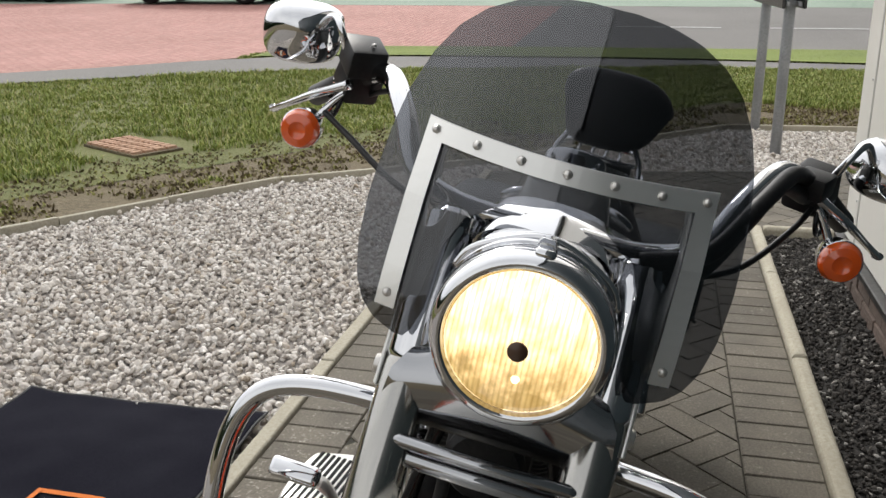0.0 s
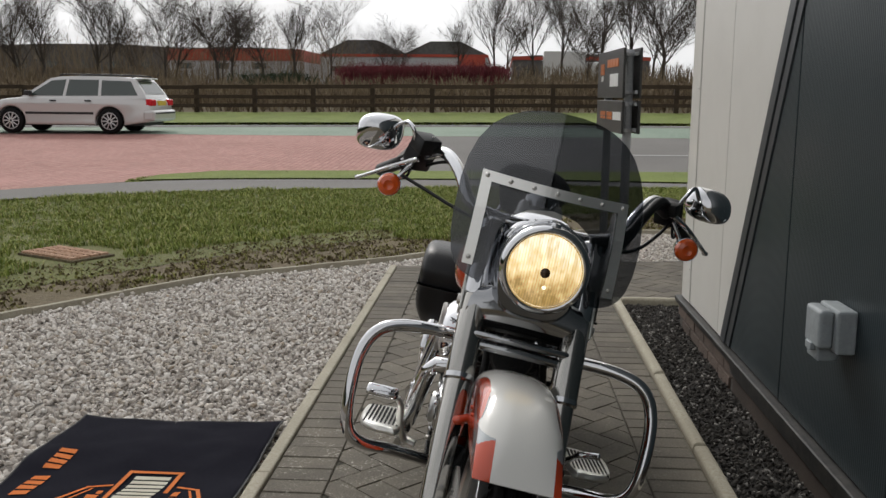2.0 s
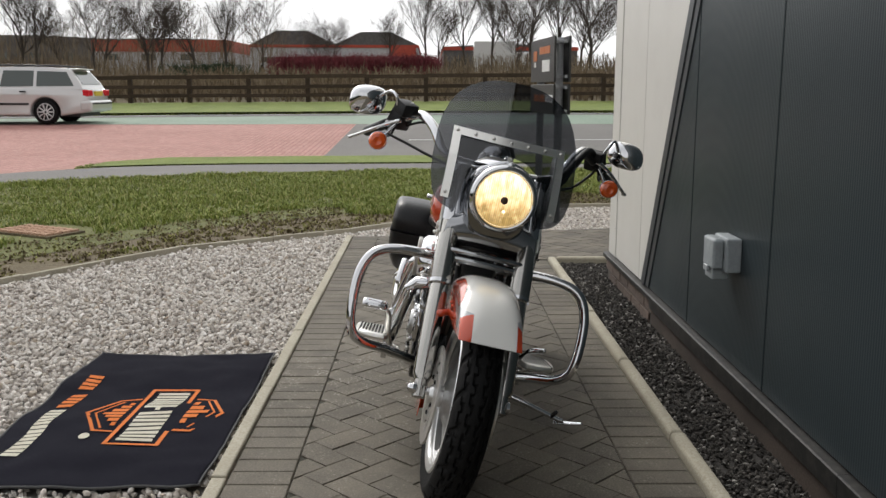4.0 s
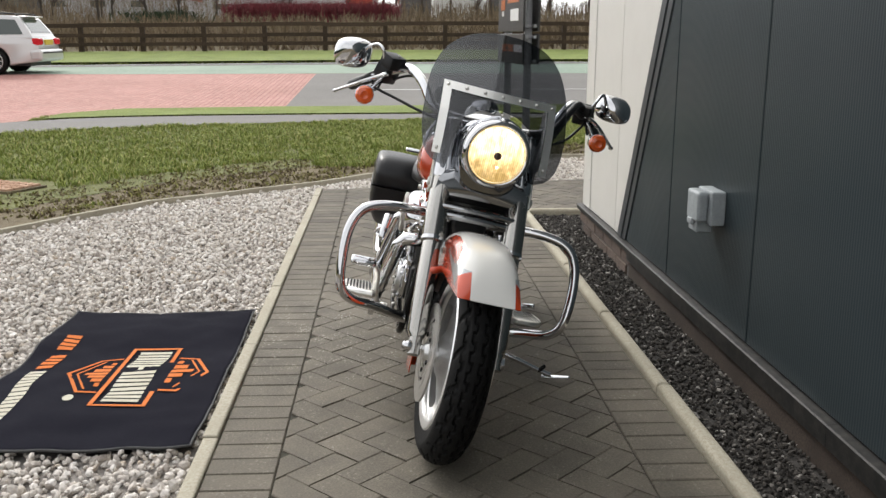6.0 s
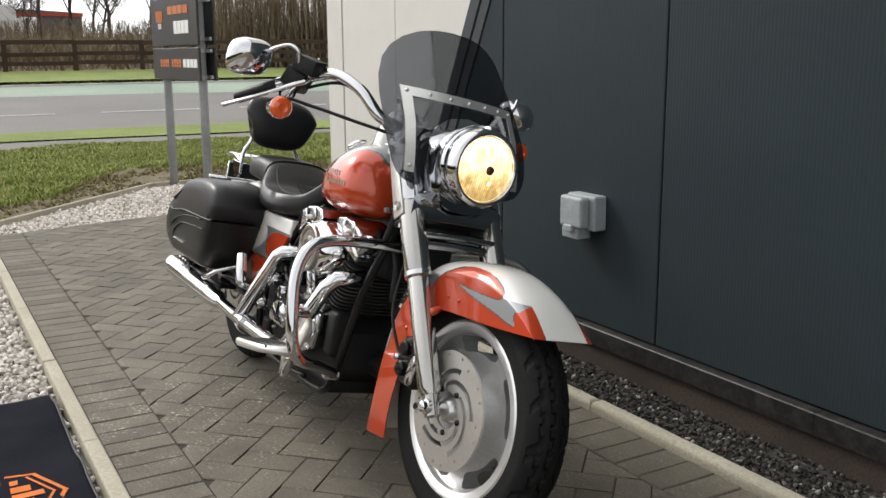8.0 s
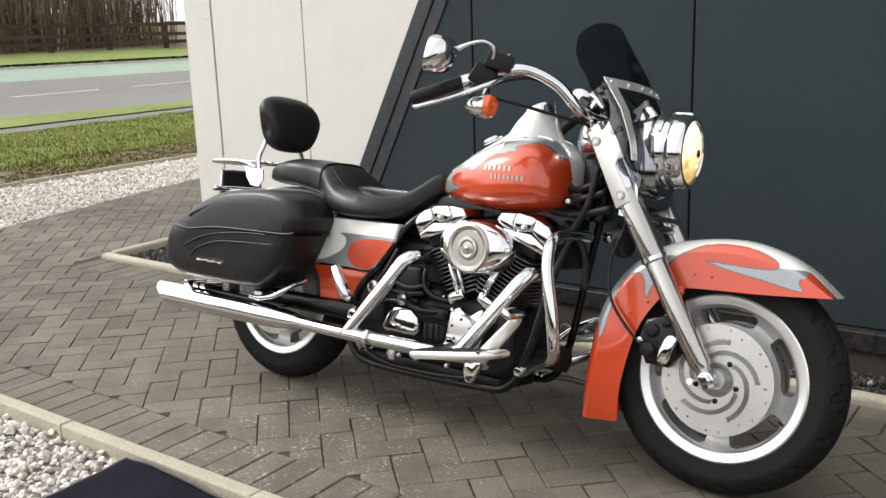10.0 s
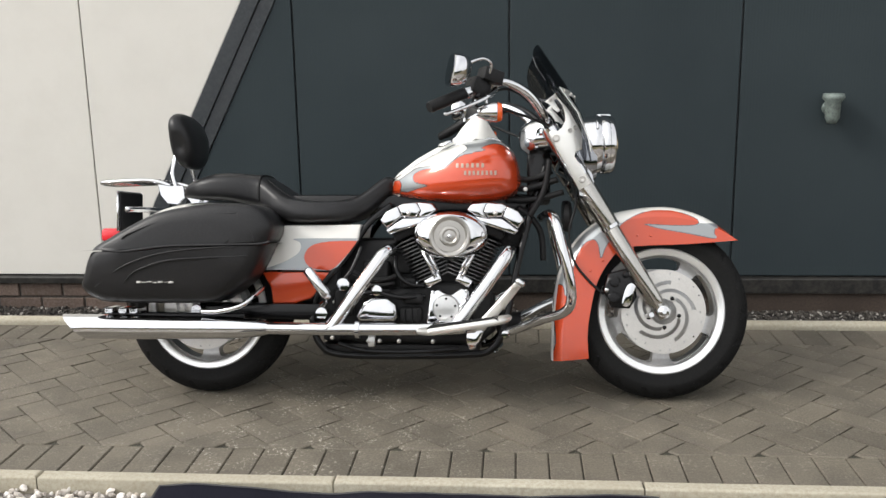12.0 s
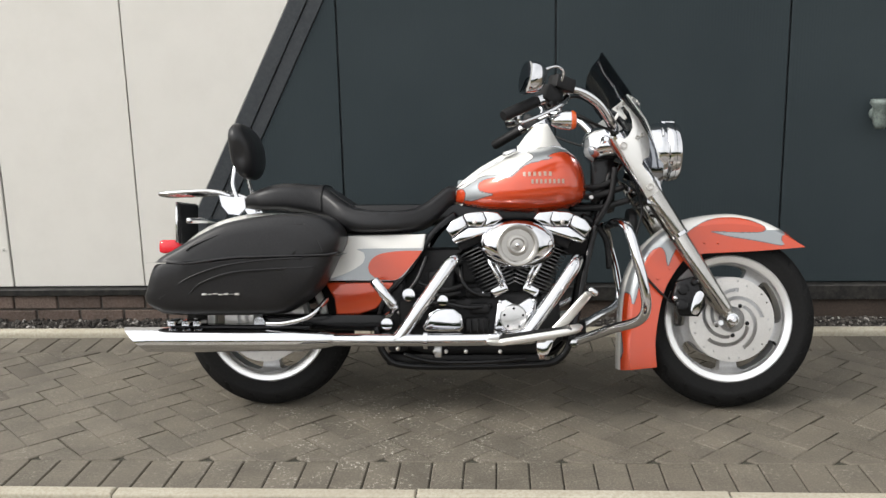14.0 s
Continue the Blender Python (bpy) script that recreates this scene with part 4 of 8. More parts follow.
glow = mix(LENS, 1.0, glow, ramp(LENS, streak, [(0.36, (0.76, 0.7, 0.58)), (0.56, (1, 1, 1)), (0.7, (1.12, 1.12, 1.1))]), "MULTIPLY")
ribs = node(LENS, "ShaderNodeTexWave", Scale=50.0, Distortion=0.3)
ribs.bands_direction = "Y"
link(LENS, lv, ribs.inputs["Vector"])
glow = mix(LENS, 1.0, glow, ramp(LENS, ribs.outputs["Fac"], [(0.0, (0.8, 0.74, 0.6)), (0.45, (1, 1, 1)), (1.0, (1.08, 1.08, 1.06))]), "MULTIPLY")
cell_glow = ramp(LENS, cell.outputs["Distance"], [(0.1, (1.0, 0.98, 0.94)), (0.6, (0.88, 0.83, 0.74))])
glow = mix(LENS, 1.0, glow, cell_glow, "MULTIPLY")
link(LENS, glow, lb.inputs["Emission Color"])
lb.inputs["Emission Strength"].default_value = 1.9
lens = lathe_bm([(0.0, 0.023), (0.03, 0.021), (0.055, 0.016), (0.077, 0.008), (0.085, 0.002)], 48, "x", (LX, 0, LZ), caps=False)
bpart("lens", lens, LENS, "fluted glass lens, its lamp glow painted in", True, lamp, True)
shield = lathe_bm([(0.0, 0.026), (0.011, 0.0255), (0.0125, 0.02)], 20, "x", (LX, 0, LZ - 0.002))
bpart("bulb_shield", shield, material("bulb_shield_brown", (0.07, 0.035, 0.018), 0.4), "", True, lamp, True)
PILOT = material("pilot_glow", (1.0, 0.9, 0.65), 0.3)
bsdf(PILOT).inputs["Emission Color"].default_value = (1.0, 0.88, 0.6, 1)
bsdf(PILOT).inputs["Emission Strength"].default_value = 2.0
for y, z, r in ((0.006, -0.036, 0.0065),):
    bpart("pilot_bulb", lathe_bm([(0.0, 0.0225), (r * 0.7, 0.0215), (r, 0.014)], 16, "x", (LX, y, LZ + z)), PILOT, "", True, lamp, True)
visor = tube_bm([(LX - 0.06, -0.097, LZ + 0.045), (LX - 0.058, -0.076, LZ + 0.077), (LX - 0.055, 0, LZ + 0.1085), (LX - 0.058, 0.076, LZ + 0.077), (LX - 0.06, 0.097, LZ + 0.045)], 0.005, 10)
bpart("trim_band", visor, CHROME, "", True, lamp, True)
bpart("clasp", box_bm(LX - 0.06, LX - 0.0, -0.012, 0.012, LZ + 0.097, LZ + 0.112, 0.005, 2), CHROME, "", True, lamp, True)
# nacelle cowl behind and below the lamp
# chrome toned down for the nacelle: dark reflections are put into its colour
DARK_CHROME = material("dark_reflection_chrome", (0.3, 0.31, 0.33), 0.08, 1.0)
sec = []
for x, hw, z0, z1 in ((1.3, 0.095, 0.82, 0.99), (1.36, 0.104, 0.775, 1.005), (1.41, 0.103, 0.775, 0.99), (1.435, 0.092, 0.79, 0.96)):
    sec.append([(x, hw * math.copysign(abs(math.cos(a)) ** 0.7, math.cos(a)), (z0 + z1) / 2 + (z1 - z0) / 2 * math.copysign(abs(math.sin(a)) ** 0.7, math.sin(a))) for a in (2 * math.pi * i / 28 for i in range(28))])
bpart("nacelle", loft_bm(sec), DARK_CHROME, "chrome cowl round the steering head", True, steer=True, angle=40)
sec = []
for x, hw, z0, z1 in ((1.16, 0.02, 0.93, 0.965), (1.168, 0.045, 0.905, 0.985), (1.195, 0.075, 0.88, 1.005), (1.23, 0.092, 0.885, 1.015), (1.27, 0.098, 0.89, 1.0), (1.295, 0.098, 0.88, 0.985)):
    sec.append([(x, hw * math.copysign(abs(math.cos(a)) ** 0.7, math.cos(a)), (z0 + z1) / 2 + (z1 - z0) / 2 * math.copysign(abs(math.sin(a)) ** 0.7, math.sin(a))) for a in (2 * math.pi * i / 28 for i in range(28))])
bpart("upper_cowl", loft_bm(sec), CHROME, "", True, steer=True, angle=40)
for pts in ([(1.14, -0.05, 0.8), (1.2, -0.07, 0.79), (1.28, -0.08, 0.82)], [(1.13, -0.06, 0.76), (1.2, -0.08, 0.76), (1.3, -0.09, 0.79)], [(1.12, -0.06, 0.72), (1.22, -0.085, 0.72), (1.32, -0.09, 0.745)], [(1.2, -0.09, 0.66), (1.25, -0.095, 0.75), (1.27, -0.09, 0.86)], [(1.16, -0.05, 0.69), (1.2, -0.06, 0.66), (1.24, -0.06, 0.6), (1.25, -0.06, 0.5)]):
    bpart("wiring_loom", tube_bm(pts, 0.011, 10), BLACK_PLASTIC, "", True)
bpart("ignition_lock", lathe_bm([(0.0, -0.1), (0.007, -0.099), (0.008, -0.09), (0.008, -0.04)], 16, "y", (1.185, 0, 0.755)), STEEL, "", True, angle=40)

# ---- smoked windshield with alloy straps ----
SMOKE = bpy.data.materials.new("smoked_acrylic")
SMOKE.use_nodes = True
sn = SMOKE.node_tree.nodes
sn.remove(sn["Principled BSDF"])
tr = sn.new("ShaderNodeBsdfTransparent")
tr.inputs[0].default_value = (0.4, 0.41, 0.43, 1)
gl = sn.new("ShaderNodeBsdfGlossy")
gl.inputs["Roughness"].default_value = 0.02
gl.inputs["Color"].default_value = (0.8, 0.8, 0.8, 1)
lw = sn.new("ShaderNodeLayerWeight")
lw.inputs["Blend"].default_value = 0.3
pw = sn.new("ShaderNodeMath")
pw.operation = "POWER"
pw.inputs[1].default_value = 3.0
link(SMOKE, lw.outputs["Facing"], pw.inputs[0])
fr = sn.new("ShaderNodeMath")
fr.operation = "MULTIPLY_ADD"
fr.inputs[1].default_value = 0.3
fr.inputs[2].default_value = 0.07
link(SMOKE, pw.outputs[0], fr.inputs[0])
ms = sn.new("ShaderNodeMixShader")
link(SMOKE, fr.outputs[0], ms.inputs[0])
link(SMOKE, tr.outputs[0], ms.inputs[1])
link(SMOKE, gl.outputs[0], ms.inputs[2])
link(SMOKE, ms.outputs[0], sn["Material Output"].inputs[0])
SHIELD_DROP = Matrix.Translation((0, 0, -0.013))
SHIELD_Z = [0.858, 0.868, 0.885, 0.91, 0.95, 1.0, 1.08, 1.13, 1.18, 1.22, 1.25, 1.272, 1.285, 1.29]
SHIELD_W = [0.155, 0.185, 0.205, 0.219, 0.23, 0.236, 0.236, 0.23, 0.214, 0.19, 0.158, 0.118, 0.075, 0.03]


def shield_x(y, z):
    return float(np.interp(z, [0.79, 0.943, 1.025, 1.149, 1.288], [1.425, 1.41, 1.392, 1.33, 1.236])) - ease(z, [0.7, 0.9, 1.0, 1.1, 1.2, 1.4], [0.5, 0.6, 1.1, 1.7, 2.2, 2.3]) * y * y


def dropped(bm):
    bmesh.ops.transform(bm, matrix=SHIELD_DROP, verts=bm.verts)
    return bm


def shield_bm():
    bm = bmesh.new()
    zs = list(np.linspace(0.858, 1.29, 110))
    for side in (-1, 1):
        rows = []
        for z in zs:
            hw = float(np.interp(z, SHIELD_Z, SHIELD_W))
            inner = float(np.interp(z, [0.85, 0.868, 0.9, 0.98, 1.02, 1.05, 1.06], [0.148, 0.135, 0.125, 0.122, 0.105, 0.06, 0.0]))
            inner = min(inner, hw - 0.002)
            row = []
            for j in range(49):
                y = side * (inner + (hw - inner) * j / 48)
                row.append(bm.verts.new((shield_x(y, z), y, z)))
            rows.append(row)
        for a, b in zip(rows, rows[1:]):
            for j in range(48):
                f = (a[j], a[j + 1], b[j + 1], b[j])
                bm.faces.new(f if side < 0 else f[::-1])
    bmesh.ops.remove_doubles(bm, verts=bm.verts, dist=1e-5)
    bmesh.ops.recalc_face_normals(bm, faces=bm.faces)
    return bm


shield_ob = bpart("windshield", dropped(shield_bm()), SMOKE, "dark smoked windshield", False, steer=True)
mod = shield_ob.modifiers.new("thickness", "SOLIDIFY")
mod.thickness = 0.004


def strap(points, width, across):
    """A flat metal strap laid over the windshield."""
    bm = bmesh.new()
    rows = []
    for x, y, z in points:
        row = []
        for o, d in ((-1, 0.003), (1, 0.003), (1, 0.006), (-1, 0.006)):
            yy, zz = (y + o * width / 2, z) if across == "y" else (y, z + o * width / 2)
            row.append((shield_x(yy, zz) + d + 0.0, yy, zz))
        rows.append(row)
    return dropped(loft_bm(rows))


band_pts = [(0, -0.187 + 0.374 * i / 24, 1.1) for i in range(25)]
bpart("cross_strap", strap(band_pts, 0.024, "z"), STRAP, "", False, steer=True)
for s in (-1, 1):
    pts = [(0, s * 0.174, 1.094 - 0.205 * i / 12) for i in range(13)]
    bpart("side_strap", strap(pts, 0.026, "y"), STRAP, "", False, steer=True)
    low = lathe_bm([(0.0, 0.012), (0.004, 0.011), (0.0065, 0.006)], 12, "x", (shield_x(0.174, 0.908), s * 0.174, 0.893))
    bpart("strap_rivet", low, STEEL, "", True, steer=True)
for i in range(7):
    y = -0.173 + 0.346 * i / 6
    bpart("strap_rivet", lathe_bm([(0.0, 0.012), (0.004, 0.011), (0.0065, 0.006)], 12, "x", (shield_x(y, 1.1), y, 1.087)), STEEL, "", True, steer=True)

# ---- handlebars and controls ----
before_bars = set(bike.children)
bar = tube_bm([(1.262, -0.03, 0.985), (1.258, -0.12, 0.985), (1.238, -0.195, 1.01), (1.185, -0.24, 1.075), (1.11, -0.285, 1.112), (1.05, -0.33, 1.1), (0.965, -0.395, 1.062), (0.93, -0.42, 1.045)], 0.016, 16)
both("handlebar", bar, CHROME, "", True, True)
grip = tube_bm([(0.975, -0.388, 1.066), (0.97, -0.392, 1.064), (0.868, -0.462, 1.012), (0.862, -0.466, 1.009)], [0.017, 0.019, 0.019, 0.016], 16, bend=False)
both("grip", grip, BLACK_PLASTIC, "", True, True, 40)
for a, b in (((0.99, -0.378, 1.073), (0.972, -0.3905, 1.065)),):
    both("grip_band", tube_bm([a, b], 0.0205, 16, bend=False), CHROME, "", True, True, 40)
inlay = tube_bm([(0.965, -0.408, 1.06), (0.875, -0.47, 1.014)], [0.006, 0.006], 8, bend=False)
both("grip_inlay", inlay, CHROME, "", True, True)
sw = box_bm(-0.035, 0.035, -0.03, 0.03, -0.028, 0.03, 0.008, 2)
bmesh.ops.transform(sw, matrix=Matrix.Translation((1.015, -0.358, 1.085)) @ pose(0, 0, 0, 0, 25, 36), verts=sw.verts)
both("switch_housing", sw, BLACK_PLASTIC, "", True, True, 40)
res = box_bm(-0.04, 0.035, -0.03, 0.028, -0.022, 0.024, 0.006, 2)
bmesh.ops.transform(res, matrix=Matrix.Translation((1.06, -0.345, 1.125)) @ pose(0, 0, 0, 0, 14, 30), verts=res.verts)
bpart("brake_reservoir", res, BLACK_PLASTIC, "", True, steer=True, angle=40)
clutch = box_bm(-0.025, 0.025, -0.025, 0.025, -0.018, 0.018, 0.006, 2)
bmesh.ops.transform(clutch, matrix=Matrix.Translation((1.07, 0.345, 1.1)) @ pose(0, 0, 0, 0, 10, -30), verts=clutch.verts)
bpart("clutch_perch", clutch, BLACK_PLASTIC, "", True, steer=True, angle=40)
for pts, r in (([(1.05, -0.352, 1.103), (1.04, -0.352, 1.105)], 0.006), ([(1.02, -0.392, 1.06), (1.012, -0.4, 1.05)], 0.008), ([(1.0, -0.365, 1.112), (0.995, -0.367, 1.117)], 0.009)):
    both("switch_button", tube_bm(pts, r, 12, bend=False), BLACK_METAL, "", True, True, 40)
bracket_arm = tube_bm([(1.045, -0.37, 1.06), (1.05, -0.375, 1.035), (1.035, -0.385, 1.02), (1.01, -0.395, 1.025), (1.0, -0.395, 1.045)], 0.004, 8)
both("control_bracket", bracket_arm, BLACK_METAL, "", True, True)
for x, y, z in ((1.075, -0.33, 1.148), (1.04, -0.35, 1.148), (1.07, -0.365, 1.146)):
    bpart("cover_screw", lathe_bm([(0.0, 0.004), (0.003, 0.0035), (0.004, 0.0)], 8, "z", (x, y, z)), STEEL, "", True, steer=True)
lever = tube_bm([(1.075, -0.355, 1.085), (1.055, -0.41, 1.055), (0.99, -0.47, 1.015), (0.925, -0.515, 0.985), (0.915, -0.52, 0.982)], [0.012, 0.01, 0.008, 0.008, 0.01], 10, flat=0.7)
both("lever", lever, CHROME, "", True, True)
def mirror_turned(bm):
    c = Matrix.Translation((0.938, -0.482, 1.112))
    bmesh.ops.transform(bm, matrix=c @ Matrix.Rotation(radians(14), 4, "Z") @ c.inverted(), verts=bm.verts)
    return bm


stem = tube_bm([(1.04, -0.372, 1.105), (1.05, -0.385, 1.135), (1.02, -0.41, 1.15), (0.96, -0.45, 1.122)], [0.006, 0.0055, 0.005, 0.006], 10)
both("mirror_stem", stem, CHROME, "", True, True)
sec = []
for x, k in ((-0.016, 0.86), (-0.014, 0.97), (-0.004, 1.0), (0.014, 0.95), (0.034, 0.76), (0.046, 0.44), (0.051, 0.08)):
    ring = []
    for i in range(32):
        a = 2 * math.pi * i / 32
        ring.append((0.938 + x, -0.482 - k * (0.067 * math.copysign(abs(math.cos(a)) ** 0.8, math.cos(a))), 1.114 + k * (0.041 * math.copysign(abs(math.sin(a)) ** 0.8, math.sin(a)) - 0.006 * math.cos(a))))
    sec.append(ring)
both("mirror_shell", mirror_turned(loft_bm(sec)), CHROME, "chrome teardrop mirror", True, True, 50)
# glass kept dark: the wall's reflection is put into its colour
glass = []
for x in (-0.0175, -0.0155):
    glass.append([(0.938 + x, -0.482 - 0.83 * 0.067 * math.cos(2 * math.pi * i / 32), 1.114 + 0.83 * 0.041 * math.sin(2 * math.pi * i / 32)) for i in range(32)])
both("mirror_glass", mirror_turned(loft_bm(glass)), material("mirror", (0.3, 0.31, 0.34), 0.01, 1.0), "", False, True)
pod = lathe_bm([(0.0, -0.06), (0.016, -0.057), (0.027, -0.035), (0.032, -0.005), (0.0325, 0.004), (0.03, 0.006)], 28, "x", (1.075, -0.418, 1.0))
both("indicator_housing", pod, CHROME, "", True, True, 50)
amber = lathe_bm([(0.0315, 0.003), (0.031, 0.012), (0.026, 0.02), (0.014, 0.023), (0.01, 0.02), (0.0, 0.02)], 28, "x", (1.075, -0.418, 1.0))
both("indicator_lens", amber, AMBER, "amber indicator lens", True, True, 40)
arm = tube_bm([(1.05, -0.4, 1.02), (1.045, -0.38, 1.05), (1.04, -0.36, 1.07)], 0.007, 10)
both("indicator_arm", arm, CHROME, "", True, True)
for y, pts in ((-1, [(1.06, 0.39, 1.03), (1.12, 0.33, 1.015), (1.2, 0.25, 0.99), (1.26, 0.17, 0.97)]), (-1, [(1.0, 0.35, 1.055), (1.11, 0.275, 1.09), (1.19, 0.22, 1.05), (1.24, 0.17, 0.98), (1.26, 0.1, 0.94)]), (1, [(1.03, 0.37, 1.07), (1.1, 0.33, 1.03), (1.2, 0.25, 0.98), (1.26, 0.14, 0.96)])):
    bpart("control_cable", tube_bm([(a, y * b, c) for a, b, c in pts], 0.0048, 8), BLACK_PLASTIC, "", True, steer=True)
riser = tube_bm([(1.25, -0.06, 0.94), (1.262, -0.06, 0.99)], 0.016, 12)
both("riser", riser, CHROME, "", True, True)

# cable bundle on the left bar, thickened so its chrome looks dark
for pts in ([(1.265, 0.1, 0.965), (1.262, 0.19, 0.985), (1.205, 0.245, 1.06), (1.13, 0.285, 1.1), (1.06, 0.34, 1.08)], [(1.275, 0.12, 0.985), (1.262, 0.2, 1.015), (1.2, 0.255, 1.082), (1.12, 0.3, 1.118), (1.05, 0.345, 1.1)]):
    bpart("control_cable", tube_bm([(x + 0.012, y, z) for x, y, z in pts], 0.0125, 10), BLACK_PLASTIC, "", True, steer=True)
# the bars sit back in their clamps and dip a little to the right
for ob in bike.children:
    if ob in before_bars or ob.type != "MESH":
        continue
    for v in ob.data.vertices:
        w = min(1.0, max(0.0, (abs(v.co.y) - 0.1) / 0.25))
        up = min(1.0, max(0.0, (v.co.z - 1.1) / 0.05)) if "mirror" in ob.name else 0.0
        v.co += Vector((-0.008 * w + 0.012 * up, 0, w * (-0.012 + 0.029 * v.co.y) + up * (0.02 if v.co.y > 0 else 0.024)))

# ---- fuel tank with flame paint ----
def tank_section(x, n=220):
    top = ease(x, [0.688, 0.704, 0.75, 0.82, 0.895, 0.983, 1.064, 1.123, 1.155, 1.172], [0.775, 0.797, 0.83, 0.872, 0.908, 0.935, 0.942, 0.914, 0.866, 0.79])
    low = ease(x, [0.688, 0.7, 0.754, 0.934, 1.092, 1.152, 1.172], [0.748, 0.742, 0.727, 0.703, 0.714, 0.737, 0.775])
    hw = ease(x, [0.688, 0.72, 0.78, 0.86, 0.95, 1.04, 1.1, 1.14, 1.162, 1.172], [0.022, 0.07, 0.121, 0.165, 0.19, 0.195, 0.186, 0.156, 0.108, 0.034])
    zc = low + (top - low) * 0.42
    ring = []
    for i in range(n):
        a = 2 * math.pi * i / n
        c, s = math.cos(a), math.sin(a)
        e = 0.85 if s > 0 else 0.66
        z = zc + (top - zc if s > 0 else zc - low) * math.copysign(abs(s) ** e, s)
        ring.append((x, hw * math.copysign(abs(c) ** 0.8, c), z))
    return ring


def tank_side(x, z):
    """Where the right side of the tank lies at a given place and height."""
    ring = sorted((p[2], p[1]) for p in tank_section(x) if p[1] < 0)
    return float(np.interp(z, [p[0] for p in ring], [p[1] for p in ring]))


TANK_ORANGE = rounded([(0.784, 0.796), (0.792, 0.811), (0.818, 0.822), (0.855, 0.826), (0.893, 0.823), (0.918, 0.837), (0.943, 0.859), (0.968, 0.872), (1.006, 0.881), (1.043, 0.89), (1.03, 0.897), (1.06, 0.911), (1.089, 0.914), (1.118, 0.904), (1.147, 0.877), (1.2, 0.83), (1.2, 0.66), (0.72, 0.66), (0.73, 0.742), (0.763, 0.746), (0.805, 0.757), (0.838, 0.766), (0.813, 0.773), (0.792, 0.78)])
TANK_TIP = rounded([(0.65, 0.758), (0.67, 0.785), (0.705, 0.793), (0.728, 0.789), (0.738, 0.774), (0.736, 0.757), (0.731, 0.742), (0.7, 0.72), (0.66, 0.73)])
TANK_WHITE = rounded([(0.66, 0.79), (0.7, 0.788), (0.73, 0.793), (0.758, 0.809), (0.792, 0.829), (0.822, 0.834), (0.864, 0.832), (0.893, 0.826), (0.922, 0.845), (0.952, 0.872), (0.971, 0.885), (0.98, 0.896), (0.974, 0.908), (0.955, 0.92), (0.94, 0.96), (0.8, 0.99), (0.66, 0.9)])
xs = [0.688, 0.69, 0.695] + list(np.linspace(0.7, 1.16, 260)) + [1.163, 1.166, 1.169, 1.171, 1.172]
bm = loft_bm([tank_section(x) for x in xs])
cen = np.array([f.calc_center_median()[:] for f in bm.faces])
dark = near_line(cen, TANK_WHITE, 0.0013) | near_line(cen, TANK_ORANGE, 0.0013) | near_line(cen, TANK_TIP, 0.0013)
for f, w, o, tip, d, c in zip(bm.faces, inside(cen[:, 0], cen[:, 2], TANK_WHITE), inside(cen[:, 0], cen[:, 2], TANK_ORANGE), inside(cen[:, 0], cen[:, 2], TANK_TIP), dark, cen):
    f.material_index = 3 if (d and c[0] < 1.15) else (1 if w or (abs(c[1]) < 0.045 and c[2] > 0.77) else (0 if (o or tip) else 2))
tank = bpart("fuel_tank", bm, PAINT, "orange fuel tank with white and silver flames", True)
# chrome seam between the tank halves and the top strip
for s in (1, -1):
    seam = [(x, s * 0.06 * min(1.0, (x - 0.69) / 0.06 + 0.25), 0) for x in np.linspace(0.705, 1.1, 24)]
    pts = []
    for x, y, z in seam:
        ring = [p for p in tank_section(x) if p[2] > 0.76]
        z = float(np.interp(y, *zip(*sorted((p[1], p[2]) for p in ring))))
        pts.append((x, y, z))
    bpart("seam_trim", tube_bm(pts, 0.0035, 8, 2), CHROME, "", True, tank)
LETTER = material("letter_silver", (0.4, 0.33, 0.27), 0.35, 0.6)
# raised lettering, left as plain bars
for z, x0, x1, n in ((0.834, 0.943, 1.05, 6), (0.808, 0.972, 1.092, 8)):
    for i in range(n):
        a = x0 + (x1 - x0) * i / n
        b = a + (x1 - x0) / n * 0.5
        row = [[(x, tank_side(x, zz) + d, zz) for d in (-0.0022, 0.004)] for x, zz in ((a, z - 0.0075), (b, z - 0.0075), (b, z + 0.0075), (a, z + 0.0075))]
        bpart("letter_bar", loft_bm([[r[1] for r in row], [r[0] for r in row]]), LETTER, "", False, tank)
# centre console with instrument; the chrome's white sky reflection is painted as pearl
sec = []
for x, z, hw in ((0.695, 0.792, 0.015), (0.72, 0.82, 0.03), (0.79, 0.872, 0.042), (0.88, 0.922, 0.048), (0.93, 0.95, 0.054), (0.955, 0.985, 0.058), (0.99, 1.02, 0.062), (1.004, 1.026, 0.062), (1.035, 1.026, 0.058), (1.05, 1.0, 0.05), (1.07, 0.965, 0.042), (1.095, 0.93, 0.03)):
    sec.append([(x, hw * 1.25, z - 0.09), (x, hw, z - 0.014), (x, hw * 0.85, z - 0.004), (x, hw * 0.5, z), (x, 0, z + 0.003), (x, -hw * 0.5, z), (x, -hw * 0.85, z - 0.004), (x, -hw, z - 0.014), (x, -hw * 1.25, z - 0.09)])
con = bpart("console", loft_bm(sec), PEARL, "tank console, white sky reflection painted over its chrome", True, angle=50)
dial = lathe_bm([(0.0, 0.012), (0.042, 0.012), (0.048, 0.008), (0.05, 0.0), (0.045, -0.03)], 40, "z")
bmesh.ops.transform(dial, matrix=Matrix.Translation((1.005, 0, 1.022)) @ pose(0, 0, 0, 0, -28), verts=dial.verts)
bpart("speedometer", dial, CHROME, "", True, con, angle=40)
face = lathe_bm([(0.0, 0.0135), (0.04, 0.0135), (0.041, 0.012)], 40, "z")
